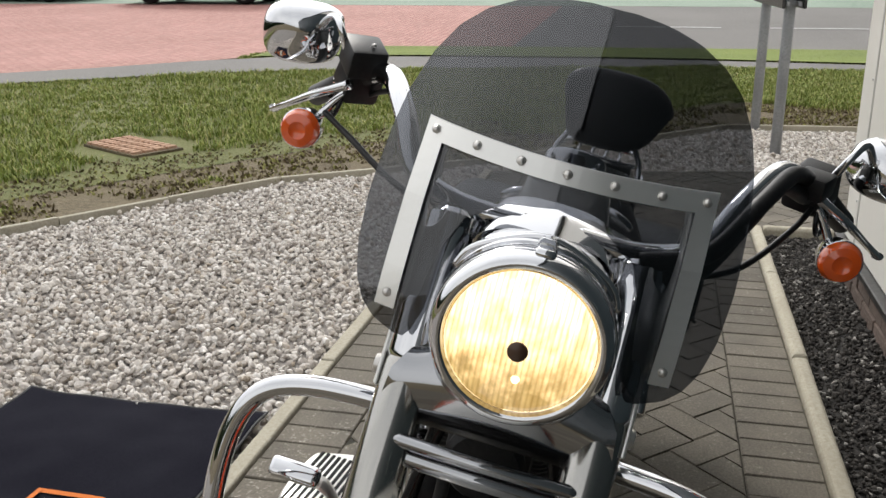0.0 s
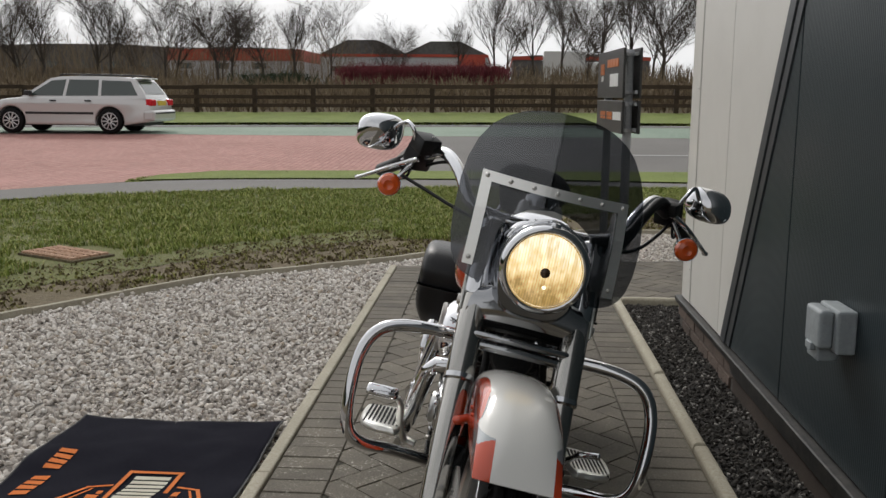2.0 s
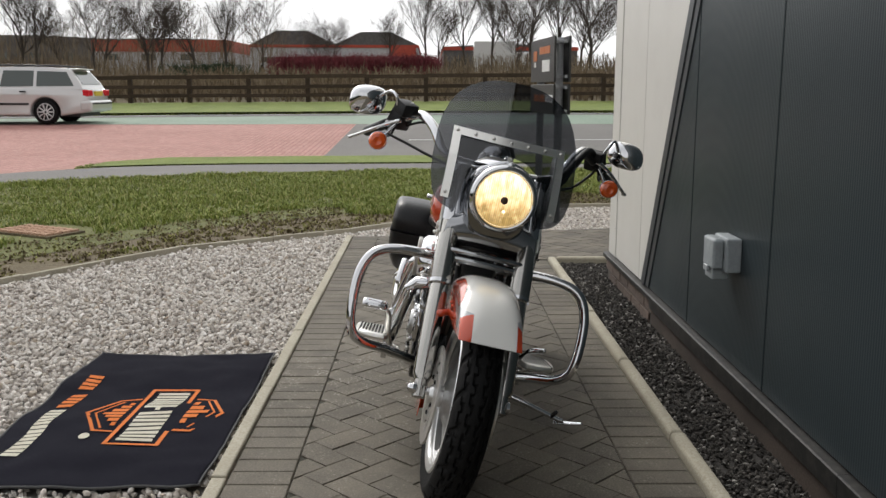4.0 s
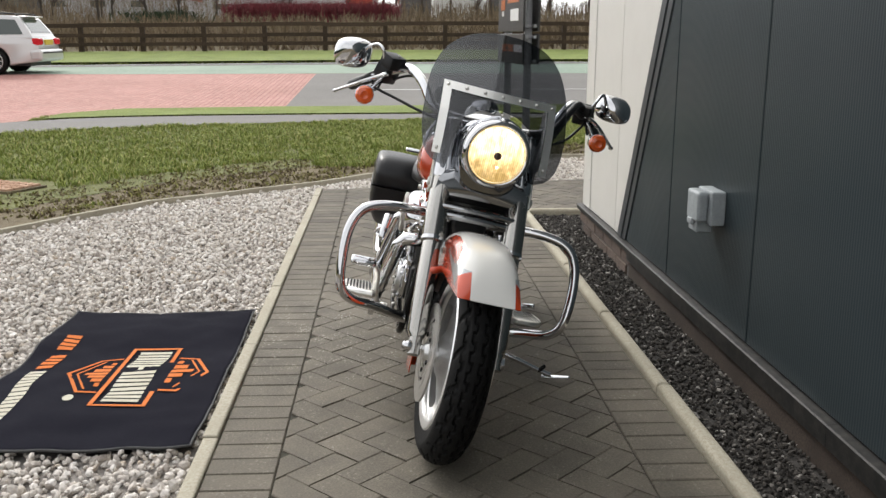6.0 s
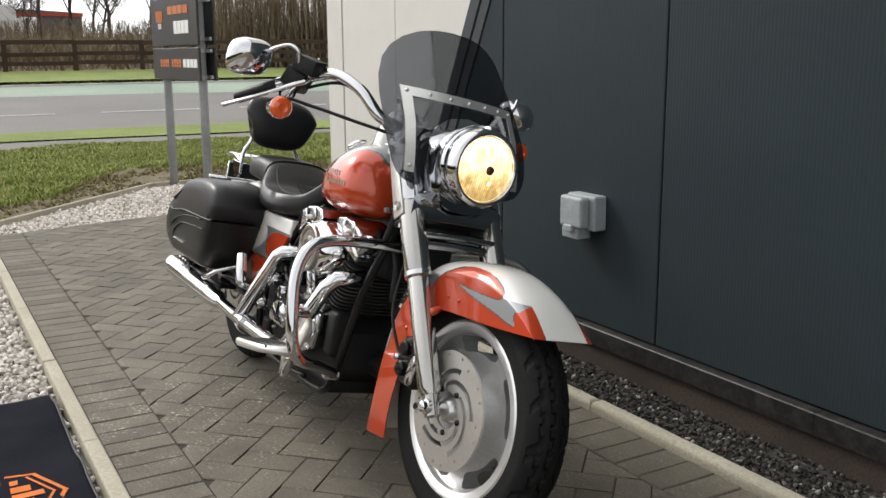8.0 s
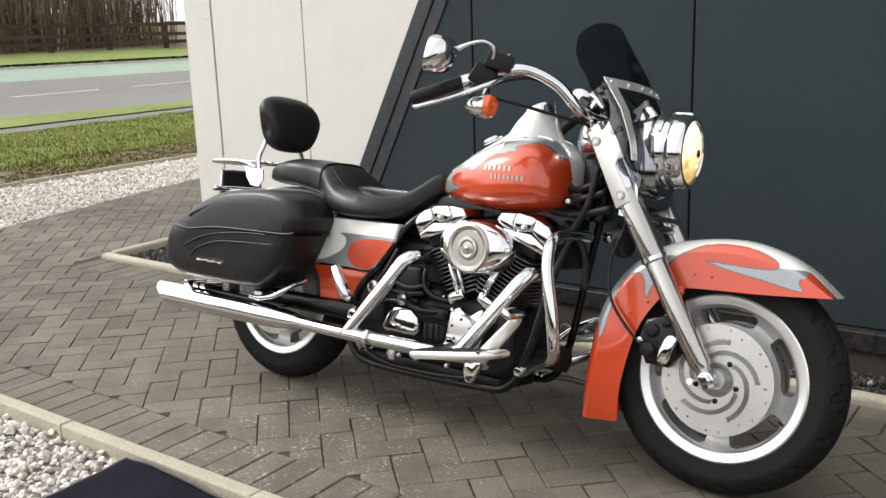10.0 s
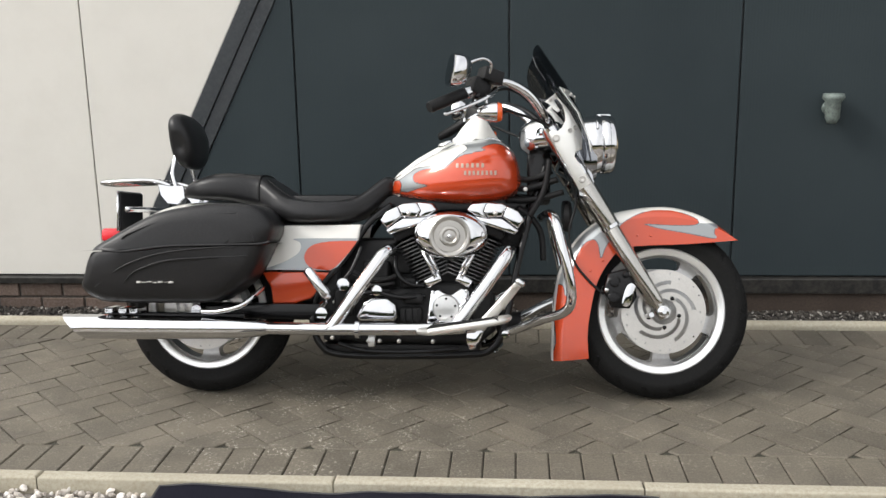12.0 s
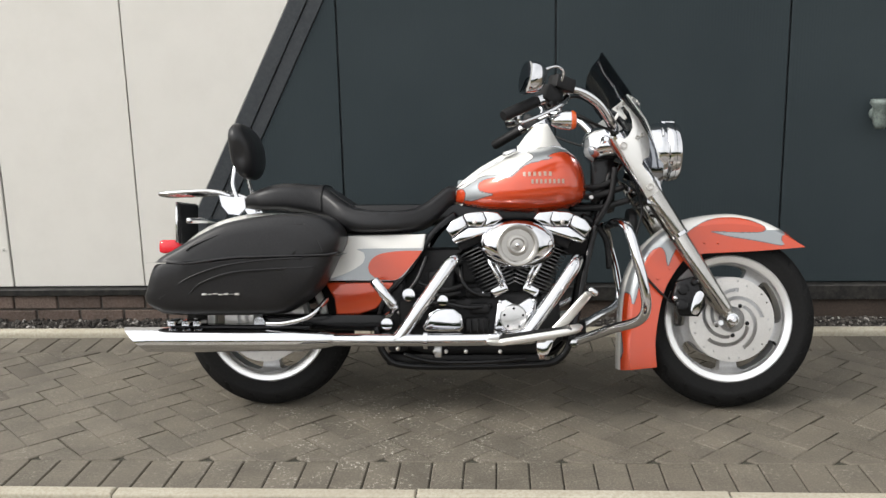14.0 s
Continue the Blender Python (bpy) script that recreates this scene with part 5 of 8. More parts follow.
bmesh.ops.transform(face, matrix=Matrix.Translation((1.005, 0, 1.022)) @ pose(0, 0, 0, 0, -28), verts=face.verts)
bpart("dial_face", face, BLACK_PLASTIC, "", True, con)
cap = lathe_bm([(0.0, 0.016), (0.02, 0.015), (0.03, 0.01), (0.032, 0.0)], 28, "z")
bmesh.ops.transform(cap, matrix=Matrix.Translation((0.9, -0.085, 0.918)) @ pose(0, 0, 0, 22, -22), verts=cap.verts)
both("filler_cap", cap, CHROME, "", True)

# ---- seat ----
def seat_section(x, n=48):
    top = float(ease(x, [-0.085, -0.076, -0.004, 0.071, 0.178, 0.221, 0.284, 0.348, 0.453, 0.559, 0.622, 0.675, 0.7], [0.745, 0.77, 0.805, 0.82, 0.815, 0.81, 0.768, 0.722, 0.703, 0.722, 0.766, 0.806, 0.8]))
    low = float(ease(x, [-0.085, -0.02, 0.105, 0.229, 0.3, 0.453, 0.594, 0.695], [0.73, 0.72, 0.712, 0.682, 0.64, 0.632, 0.652, 0.745]))
    hw = float(ease(x, [-0.085, -0.06, 0.0, 0.1, 0.19, 0.225, 0.3, 0.4, 0.5, 0.6, 0.66, 0.7], [0.05, 0.085, 0.115, 0.125, 0.12, 0.125, 0.165, 0.18, 0.165, 0.11, 0.075, 0.05]))
    ring = []
    for i in range(n):
        a = 2 * math.pi * i / n
        c, s = math.cos(a), math.sin(a)
        zc = low + (top - low) * 0.45
        y = hw * math.copysign(abs(c) ** 0.62, c)
        z = zc + (top - zc if s > 0 else zc - low) * math.copysign(abs(s) ** 0.55, s)
        if s > 0.3 and 0.28 < x < 0.6:
            z += 0.022 * (y / max(hw, 1e-3)) ** 2 * math.sin((x - 0.28) / 0.32 * math.pi)
        ring.append((x, y, z))
    return ring


seat = bpart("seat", loft_bm([seat_section(x) for x in np.linspace(-0.085, 0.7, 70)]), LEATHER, "black leather two-up seat with piping", True, angle=60)
ring = seat_section(0.222)
bpart("piping", tube_bm([ring[i % 48] for i in range(-2, 27)], 0.005, 8, 2), BLACK_PLASTIC, "", True, seat)
ring = [seat_section(x)[8] for x in np.linspace(0.25, 0.66, 14)]
for s in (1, -1):
    bpart("piping", tube_bm([(p[0], s * p[1], p[2] + 0.001) for p in ring], 0.0025, 6, 2), BLACK_PLASTIC, "", True, seat)

# ---- passenger backrest and rack ----
PAD = [(x - 0.014, z) for x, z in [(-0.118, 0.997), (-0.106, 1.034), (-0.08, 1.042), (-0.048, 1.015), (-0.022, 0.951), (-0.02, 0.882), (-0.04, 0.842), (-0.078, 0.845), (-0.106, 0.891)]]
outline = smooth_path([(x, 0, z) for x, z in PAD], 5, True)
ctr = Vector((-0.082, 0.028, 0.94))
sec = []
for y, k in ((y, (1.02 - abs(y / 0.136) ** 3) ** (1 / 3)) for y in (0.136 * math.sin(a) for a in np.linspace(-1.57, 1.57, 21))):
    sec.append([tuple(ctr + (p - ctr) * k + Vector((0, y * (1.0 + 0.1 * (p.z - 0.945) / 0.1), 0))) for p in outline])
bpart("backrest_pad", loft_bm(sec), LEATHER, "rounded black leather backrest pad", True, angle=70)
up = tube_bm([(-0.1, -0.08, 0.9), (-0.105, -0.095, 0.85), (-0.102, -0.115, 0.81), (-0.085, -0.125, 0.76), (-0.08, -0.128, 0.72)], 0.008, 12)
both("backrest_strut", up, CHROME, "", True)
pl = plate_bm([(-0.15, 0.775), (-0.11, 0.768), (-0.055, 0.768), (-0.05, 0.725), (-0.075, 0.7), (-0.115, 0.705), (-0.14, 0.735)], -0.138, -0.13, 0.002, 1)
both("rack_plate", pl, CHROME, "", False)
bpart("rack_frame", tube_bm([(-0.11, -0.12, 0.77), (-0.19, -0.12, 0.79), (-0.36, -0.1, 0.785), (-0.392, -0.06, 0.782), (-0.395, 0, 0.782), (-0.392, 0.06, 0.782), (-0.36, 0.1, 0.785), (-0.19, 0.12, 0.79), (-0.11, 0.12, 0.77)], 0.008, 10), CHROME, "chrome luggage rack", True)
for y in (-0.06, -0.02, 0.02, 0.06):
    bpart("rack_bar", tube_bm([(-0.38, y, 0.78), (-0.28, y, 0.79), (-0.17, y, 0.792)], 0.006, 10), CHROME, "", True)
bpart("rack_bar", tube_bm([(-0.175, -0.118, 0.788), (-0.175, 0.118, 0.788)], 0.007, 10), CHROME, "", True)

# ---- rear fender, tail light and plate ----
REAR_C = [(0.34, 0.6), (0.3, 0.66), (0.2, 0.7), (0.05, 0.715), (-0.1, 0.705), (-0.22, 0.665), (-0.32, 0.59), (-0.385, 0.48), (-0.41, 0.38)]
REAR_S = [(0.33, 0.45), (0.29, 0.5), (0.2, 0.54), (0.05, 0.555), (-0.1, 0.55), (-0.2, 0.52), (-0.28, 0.47), (-0.335, 0.41), (-0.36, 0.35)]


def rear_paint(u, s):
    return 1 if abs(s) < 0.5 else 0


rf = bpart("rear_fender", fender_bm(REAR_C, REAR_S, 0.105, 8, 32, rear_paint), PAINT, "white and orange rear fender", True)
mod = rf.modifiers.new("thickness", "SOLIDIFY")
mod.thickness = 0.003
bpart("tail_light", box_bm(-0.405, -0.32, -0.06, 0.06, 0.565, 0.615, 0.014, 3), RED_LENS, "red tail light", True, angle=40)
plate_h = bpart("number_plate", box_bm(-0.315, -0.305, -0.1, 0.1, 0.6, 0.75, 0.004, 1), BLACK_PLASTIC, "blank number plate holder")
bpart("plate_trim", tube_bm([(-0.318, -0.1, 0.605), (-0.318, -0.1, 0.75), (-0.318, 0.1, 0.75), (-0.318, 0.1, 0.605)], 0.005, 8, bend=False), CHROME, "", True, plate_h)
bpart("rear_indicator_bar", tube_bm([(-0.24, -0.2, 0.682), (-0.22, -0.1, 0.684), (-0.22, 0.1, 0.684), (-0.24, 0.2, 0.682)], 0.01, 12), CHROME, "", True)

# ---- saddlebags ----
BAG = [(-0.305, 0.538), (-0.23, 0.587), (-0.118, 0.648), (-0.035, 0.678), (0.093, 0.697), (0.205, 0.701), (0.296, 0.682), (0.338, 0.626), (0.32, 0.564), (0.278, 0.475), (0.24, 0.425), (0.172, 0.376), (0.09, 0.352), (-0.24, 0.35), (-0.318, 0.366), (-0.356, 0.404), (-0.342, 0.45)]


def lid_line(x):
    return float(ease(x, [-0.4, -0.282, -0.193, -0.055, 0.092, 0.274, 0.36], [0.53, 0.536, 0.535, 0.551, 0.556, 0.559, 0.575]))


def bag_bm(keep_top):
    """Half of the bag, above or below the lid line, with soft corners."""
    outline = smooth_path([(x - 0.018, 0, z) for x, z in BAG], 6, True)
    gap = 0.003
    pts = []
    for p in outline:
        z = lid_line(p.x)
        pts.append(Vector((p.x, 0, max(p.z, z + gap) if keep_top else min(p.z, z - gap))))
    mid = Vector((-0.03, 0, 0.545))
    grow = 1.012 if keep_top else 1.0
    sec = []
    for y, k in ((-0.125, 0.9), (-0.13, 0.955), (-0.15, 0.995), (-0.22, 1.0), (-0.285, 0.99), (-0.312, 0.965), (-0.325, 0.92), (-0.332, 0.84), (-0.336, 0.6)):
        row = []
        for p in pts:
            q = mid + (p - mid) * k * grow
            q.z = max(q.z, lid_line(q.x) + gap) if keep_top else min(q.z, lid_line(q.x) - gap)
            inset = 0.05 * max(0.0, (0.5 - q.z) / 0.17) ** 1.5 if y < -0.23 else 0
            row.append((q.x, y + inset, q.z))
        sec.append(row)
    return loft_bm(sec)


low = bag_bm(False)
top = bag_bm(True)
for side, sgn in (("right", 1), ("left", -1)):
    a, b = (low, top) if sgn > 0 else (low2, top2)
    if sgn > 0:
        low2, top2 = mirrored(low), mirrored(top)
    body = bpart("saddlebag", a, LEATHER, "black leather saddlebag", True, angle=50)
    bpart("lid", b, LEATHER, "stitched leather lid", True, body, angle=50)
    lines = (
        [(-0.272, 0.538), (-0.193, 0.535), (-0.055, 0.552), (0.092, 0.557), (0.274, 0.561), (0.32, 0.57)],
        [(-0.2, 0.578), (-0.174, 0.596), (-0.054, 0.641), (0.093, 0.662), (0.205, 0.666)],
        [(-0.305, 0.412), (-0.278, 0.431), (-0.194, 0.485), (-0.073, 0.526), (0.092, 0.547), (0.2, 0.55)],
        [(-0.196, 0.427), (-0.157, 0.465), (-0.055, 0.501), (0.073, 0.513), (0.24, 0.52)],
        [(0.205, 0.666), (0.245, 0.618), (0.268, 0.565)],
    )
    for i, pts in enumerate(lines):
        tube = tube_bm([(x, -sgn * (0.3355 - (0.05 * max(0.0, (0.5 - z) / 0.17) ** 1.5) - (0.005 if (z > 0.62 or x < -0.24 or x > 0.22) else 0)), z) for x, z in pts], 0.0042 if i == 0 else 0.003, 8, 5)
        bpart("piping", tube, LEATHER, "", True, body)
    for i in range(7):
        mark = box_bm(-0.15 + 0.019 * i, -0.135 + 0.019 * i, -0.3325, -0.312, 0.4255 + 0.0015 * (i % 3), 0.4295 + 0.0025 * ((i + 1) % 2), 0.0008)
        if sgn < 0:
            bmesh.ops.scale(mark, vec=(1, -1, 1), verts=mark.verts)
            bmesh.ops.reverse_faces(mark, faces=mark.faces)
        bpart("script_bar", mark, STEEL, "small chrome script mark", False, body)
guard = tube_bm([(0.05, -0.25, 0.322), (0.12, -0.268, 0.325), (0.2, -0.275, 0.345), (0.235, -0.25, 0.375), (0.25, -0.18, 0.4)], 0.009, 10)
both("bag_guard", guard, CHROME, "", True)
for x in (-0.3, -0.25, -0.21):
    mount = box_bm(x, x + 0.03, -0.26, -0.17, 0.315, 0.334, 0.004, 1)
    both("bag_mount", mount, CHROME, "", False)
bpart("bag_rail", box_bm(-0.3, 0.2, -0.23, -0.16, 0.3, 0.316, 0.004, 1), BLACK_METAL, "")

# ---- side cover: white, silver and orange ----
SC = [(0.262, 0.625), (0.599, 0.629), (0.59, 0.575), (0.545, 0.51), (0.495, 0.464), (0.235, 0.464), (0.26, 0.5)]
sc = bpart("side_cover", plate_bm(SC, -0.14, -0.1, 0.008, 3), PEARL, "white side cover with silver and orange flames", True, angle=40)
fl = plate_bm([(0.353, 0.577), (0.42, 0.579), (0.5, 0.579), (0.58, 0.579), (0.585, 0.572), (0.542, 0.51), (0.495, 0.467), (0.4, 0.466), (0.26, 0.466), (0.24, 0.4665), (0.31, 0.49), (0.365, 0.52), (0.381, 0.545), (0.375, 0.566)], -0.1415, -0.133, 0.0, 1, 3)
bpart("silver_flame", fl, SILVER, "", False, sc)
fl = plate_bm([(0.393, 0.51), (0.405, 0.54), (0.438, 0.56), (0.5, 0.569), (0.575, 0.57), (0.582, 0.563), (0.54, 0.51), (0.494, 0.468), (0.45, 0.468), (0.43, 0.47), (0.404, 0.485)], -0.143, -0.134, 0.0, 1, 3)
bpart("orange_flame", fl, ORANGE, "", False, sc)
lowc = plate_bm([(0.235, 0.458), (0.5, 0.458), (0.47, 0.41), (0.415, 0.362), (0.36, 0.345), (0.275, 0.342), (0.268, 0.4)], -0.138, -0.1, 0.008, 3)
bpart("lower_side_cover", lowc, ORANGE, "", True, angle=40)
left_sc = mirrored(plate_bm(SC, -0.14, -0.1, 0.008, 3))
bpart("side_cover", left_sc, PEARL, "", True, angle=40)

# ---- frame and engine ----
ENGINE_BLACK = two_scale("wrinkle_black", (0.007, 0.007, 0.0075), (0.011, 0.011, 0.0115), (0.017, 0.017, 0.017), 8, 300, 0.5, 0.0008, 0.4, world_space=False, spec=0.18)
dt = tube_bm([(1.26, -0.03, 0.85), (1.213, -0.07, 0.7), (1.165, -0.11, 0.52), (1.12, -0.13, 0.3), (1.07, -0.135, 0.19), (0.95, -0.135, 0.165), (0.55, -0.135, 0.16), (0.45, -0.14, 0.2), (0.42, -0.14, 0.3)], 0.0125, 12)
both("frame_tube", dt, BLACK_METAL, "", True)
bpart("backbone", box_bm(0.3, 1.2, -0.04, 0.04, 0.66, 0.74, 0.015, 2), BLACK_METAL, "", True, angle=40)
rt = tube_bm([(0.7, -0.07, 0.7), (0.62, -0.11, 0.63), (0.55, -0.125, 0.52), (0.45, -0.13, 0.4), (0.42, -0.12, 0.3)], 0.012, 12)
both("seat_tube", rt, BLACK_METAL, "", True)
sw = box_bm(0.0, 0.46, -0.15, -0.1, 0.285, 0.345, 0.012, 2)
both("swingarm", sw, BLACK_METAL, "", True, angle=40)
bpart("rear_axle", lathe_bm([(0.0, -0.17), (0.02, -0.17), (0.022, -0.15), (0.022, 0.15), (0.0, 0.16)], 16, "y", (0.004, 0, 0.318)), CHROME, "", True, angle=40)
case = plate_bm([(0.42, 0.24), (0.6, 0.2), (1.02, 0.2), (1.08, 0.25), (1.07, 0.36), (1.0, 0.42), (0.8, 0.43), (0.72, 0.4), (0.5, 0.42), (0.43, 0.35)], -0.125, 0.16, 0.02, 3)
bpart("crankcase", case, ENGINE_BLACK, "black engine crankcase", True, angle=40)
bpart("oil_pan", box_bm(0.45, 1.02, -0.11, 0.11, 0.155, 0.2, 0.012, 2), ENGINE_BLACK, "", True, angle=40)
CR = Vector((0.915, -0.01, 0.33))
FIN = material("fin_edge", (0.11, 0.11, 0.11), 0.32, 0.7)
for lean, tag in ((-24.5, "rear"), (22.5, "front")):
    base = Matrix.Translation(CR) @ pose(0, 0, 0, 0, lean)
    cyl = lathe_bm([(0.0, 0.1), (0.068, 0.1), (0.068, 0.29), (0.0, 0.29)], 24, "z")
    bmesh.ops.transform(cyl, matrix=base, verts=cyl.verts)
    barrel = bpart("cylinder", cyl, ENGINE_BLACK, "black finned engine cylinder", True, angle=40)
    for i in range(13):
        z = 0.118 + i * 0.0135
        wide = 0.084 - 0.0012 * (12 - i)
        fin = box_bm(-wide, wide, -0.125, 0.105, z, z + 0.0035, 0.0)
        bmesh.ops.bevel(fin, geom=[e for e in fin.edges if abs(e.verts[0].co.z - e.verts[1].co.z) > 0.001], offset=0.035, segments=4, profile=0.5, affect="EDGES")
        bmesh.ops.transform(fin, matrix=base, verts=fin.verts)
        bpart("fin", fin, FIN, "", False, barrel)
    head = box_bm(-0.08, 0.08, -0.11, 0.11, 0.293, 0.33, 0.012, 2)
    bmesh.ops.transform(head, matrix=base, verts=head.verts)
    h = bpart("cylinder_head", head, ENGINE_BLACK, "", True, angle=40)
    flip = 1 if tag == "rear" else -1
    mx = 0.0 if tag == "rear" else 1.852
    for outline in (
        [(0.67, 0.645), (0.692, 0.675), (0.732, 0.694), (0.7475, 0.655), (0.694, 0.612)],
        [(0.749, 0.655), (0.7335, 0.694), (0.75, 0.702), (0.8005, 0.707), (0.8145, 0.676), (0.797, 0.652)],
        [(0.802, 0.707), (0.855, 0.703), (0.873, 0.68), (0.845, 0.66), (0.799, 0.65), (0.816, 0.677)],
        [(0.69, 0.608), (0.75, 0.65), (0.8, 0.652), (0.865, 0.66), (0.86, 0.645), (0.705, 0.592)],
    ):
        rock = plate_bm([(mx + flip * x, z) for x, z in outline], -0.152, 0.115, 0.006, 3)
        bpart("rocker_cover", rock, CHROME, "chrome rocker cover", True, h, angle=40)
    for x, z in ((0.772, 0.668),):
        bolt = lathe_bm([(0.0, -0.161), (0.007, -0.16), (0.008, -0.15)], 10, "y", (mx + flip * x, 0, z))
        bpart("cover_bolt", bolt, STEEL, "", True, h)
    k = -1 if tag == "rear" else 1
    for j in (0, 1):
        rod = tube_bm([(0.915 + k * (0.1 - 0.02 * j), -0.15 + 0.012 * j, 0.55), (0.915 + k * (0.045 - 0.012 * j), -0.155 + 0.012 * j, 0.44)], 0.008, 12)
        bpart("pushrod_tube", rod, CHROME, "", True)
    tap = box_bm(-0.03, 0.03, -0.158, -0.11, -0.016, 0.016, 0.007, 2)
    bmesh.ops.transform(tap, matrix=Matrix.Translation((0.915 + k * 0.055, 0, 0.43)) @ pose(0, 0, 0, 0, k * 30), verts=tap.verts)
    bpart("tappet_block", tap, CHROME, "", True, angle=40)

MEDAL = material("medallion_steel", (0.4, 0.385, 0.36), 0.3, 0.95)
bpart("engine_core", box_bm(0.45, 1.0, -0.085, 0.085, 0.22, 0.58, 0.03, 2), ENGINE_BLACK, "", True, angle=40)
# air cleaner: an oval dome with a round medallion
ac = lathe_bm([(0.92, -0.1), (0.99, -0.112), (1.0, -0.13), (0.985, -0.155), (0.93, -0.178), (0.8, -0.193), (0.6, -0.2), (0.0, -0.202)], 64, "y", (0.923, 0, 0.59), squash=(0.136, 0.087))
air = bpart("air_cleaner", ac, CHROME, "oval chrome air cleaner cover", True)
bpart("medallion", lathe_bm([(0.073, -0.196), (0.073, -0.206), (0.068, -0.209), (0.06, -0.208), (0.055, -0.204), (0.036, -0.204), (0.034, -0.21), (0.026, -0.211), (0.02, -0.207), (0.01, -0.208), (0.0, -0.209)], 48, "y", (0.923, 0, 0.588)), MEDAL, "", True, air, angle=30)
bpart("air_cleaner_back", lathe_bm([(0.9, -0.08), (0.96, -0.08), (0.98, -0.1), (0.9, -0.1)], 48, "y", (0.923, 0, 0.59), squash=(0.14, 0.09)), BLACK_METAL, "", True, air)
bpart("cover_screw", lathe_bm([(0.0, -0.216), (0.007, -0.215), (0.008, -0.206)], 12, "y", (0.923, 0, 0.588)), CHROME, "", True, air)

nose = plate_bm([(0.832, 0.258), (0.85, 0.385), (0.88, 0.4), (0.92, 0.378), (0.96, 0.405), (0.99, 0.395), (0.985, 0.34), (0.965, 0.285), (0.92, 0.258)], -0.165, -0.12, 0.01, 3)
cc = bpart("cam_cover", nose, CHROME, "chrome cam cover", True, angle=40)
bpart("timer_cover", lathe_bm([(0.048, -0.16), (0.048, -0.176), (0.044, -0.181), (0.02, -0.184), (0.0, -0.184)], 36, "y", (0.908, 0, 0.334)), ALLOY, "", True, cc, angle=40)
for i in range(5):
    t = 2 * math.pi * i / 5 + 0.3
    bpart("cover_screw", lathe_bm([(0.0, -0.187), (0.004, -0.186), (0.005, -0.18)], 8, "y", (0.908 + 0.034 * math.cos(t), 0, 0.334 + 0.034 * math.sin(t))), BLACK_METAL, "", True, cc)
for x, z in ((0.86, 0.39), (0.978, 0.395), (0.975, 0.37), (0.845, 0.28), (0.955, 0.28)):
    bpart("cover_screw", lathe_bm([(0.0, -0.172), (0.006, -0.171), (0.007, -0.16)], 10, "y", (x, 0, z)), CHROME, "", True, cc)
tc = plate_bm([(0.585, 0.3), (0.61, 0.352), (0.64, 0.368), (0.7, 0.368), (0.728, 0.345), (0.735, 0.3), (0.72, 0.283), (0.6, 0.283)], -0.17, -0.11, 0.012, 3)
bpart("transmission_cover", tc, CHROME, "", True, angle=40)
for x, z, r in ((0.66, 0.395, 0.022), (0.54, 0.415, 0.026), (0.462, 0.312, 0.024)):
    bpart("chrome_cap", lathe_bm([(r, -0.1), (r, -0.165), (r * 0.85, -0.172), (0.0, -0.174)], 24, "y", (x, 0, z)), CHROME, "", True, angle=40)
bpart("starter", lathe_bm([(0.04, -0.12), (0.04, 0.0), (0.0, 0.0)], 24, "y", (0.66, 0, 0.46)), ENGINE_BLACK, "", True, angle=40)
for i in range(3):
    bpart("engine_hose", tube_bm([(0.74 - 0.02 * i, -0.13, 0.45 - 0.03 * i), (0.66, -0.14, 0.43 - 0.02 * i), (0.56 + 0.02 * i, -0.12, 0.46 - 0.05 * i)], 0.009, 8), BLACK_PLASTIC, "", True)
bpart("battery_box", box_bm(0.3, 0.52, -0.125, 0.125, 0.35, 0.64, 0.01, 1), BLACK_PLASTIC, "")
bpart("oil_filter", lathe_bm([(0.0, 0.0), (0.038, 0.0), (0.038, 0.09), (0.0, 0.09)], 24, "x", (1.08, 0.02, 0.27)), ENGINE_BLACK, "", True, angle=40)
coil = box_bm(1.08, 1.18, -0.06, 0.06, 0.55, 0.68, 0.012, 2)
bpart("coil_cover", coil, BLACK_PLASTIC, "", True, angle=40)

rc = random.Random(17)
for x, z in ((0.74, 0.3), (0.76, 0.36), (0.79, 0.29), (0.8, 0.42), (0.62, 0.44), (0.5, 0.35), (0.56, 0.25), (0.75, 0.24), (1.02, 0.33), (1.04, 0.4)):
    bpart("engine_bolt", lathe_bm([(0.0, -0.138), (0.005, -0.137), (0.0065, -0.124)], 10, "y", (x, 0, z)), CHROME if rc.random() < 0.6 else STEEL, "", True)
for x0, x1, z0, z1, y in ((0.735, 0.82, 0.275, 0.335, -0.15), (0.75, 0.825, 0.345, 0.385, -0.158), (0.74, 0.8, 0.4, 0.44, -0.145), (0.5, 0.575, 0.3, 0.4, -0.15), (0.6, 0.7, 0.4, 0.5, -0.13), (0.46, 0.53, 0.21, 0.27, -0.14), (1.0, 1.07, 0.28, 0.42, -0.14), (0.7, 0.78, 0.45, 0.56, -0.11)):
    bpart("engine_casing", box_bm(x0, x1, y, -0.08, z0, z1, 0.014, 3), ENGINE_BLACK, "", True, angle=40)
for x in (0.755, 0.78, 0.8):
    bpart("casing_rib", box_bm(x, x + 0.006, -0.156, -0.12, 0.28, 0.33, 0.002), ENGINE_BLACK, "")
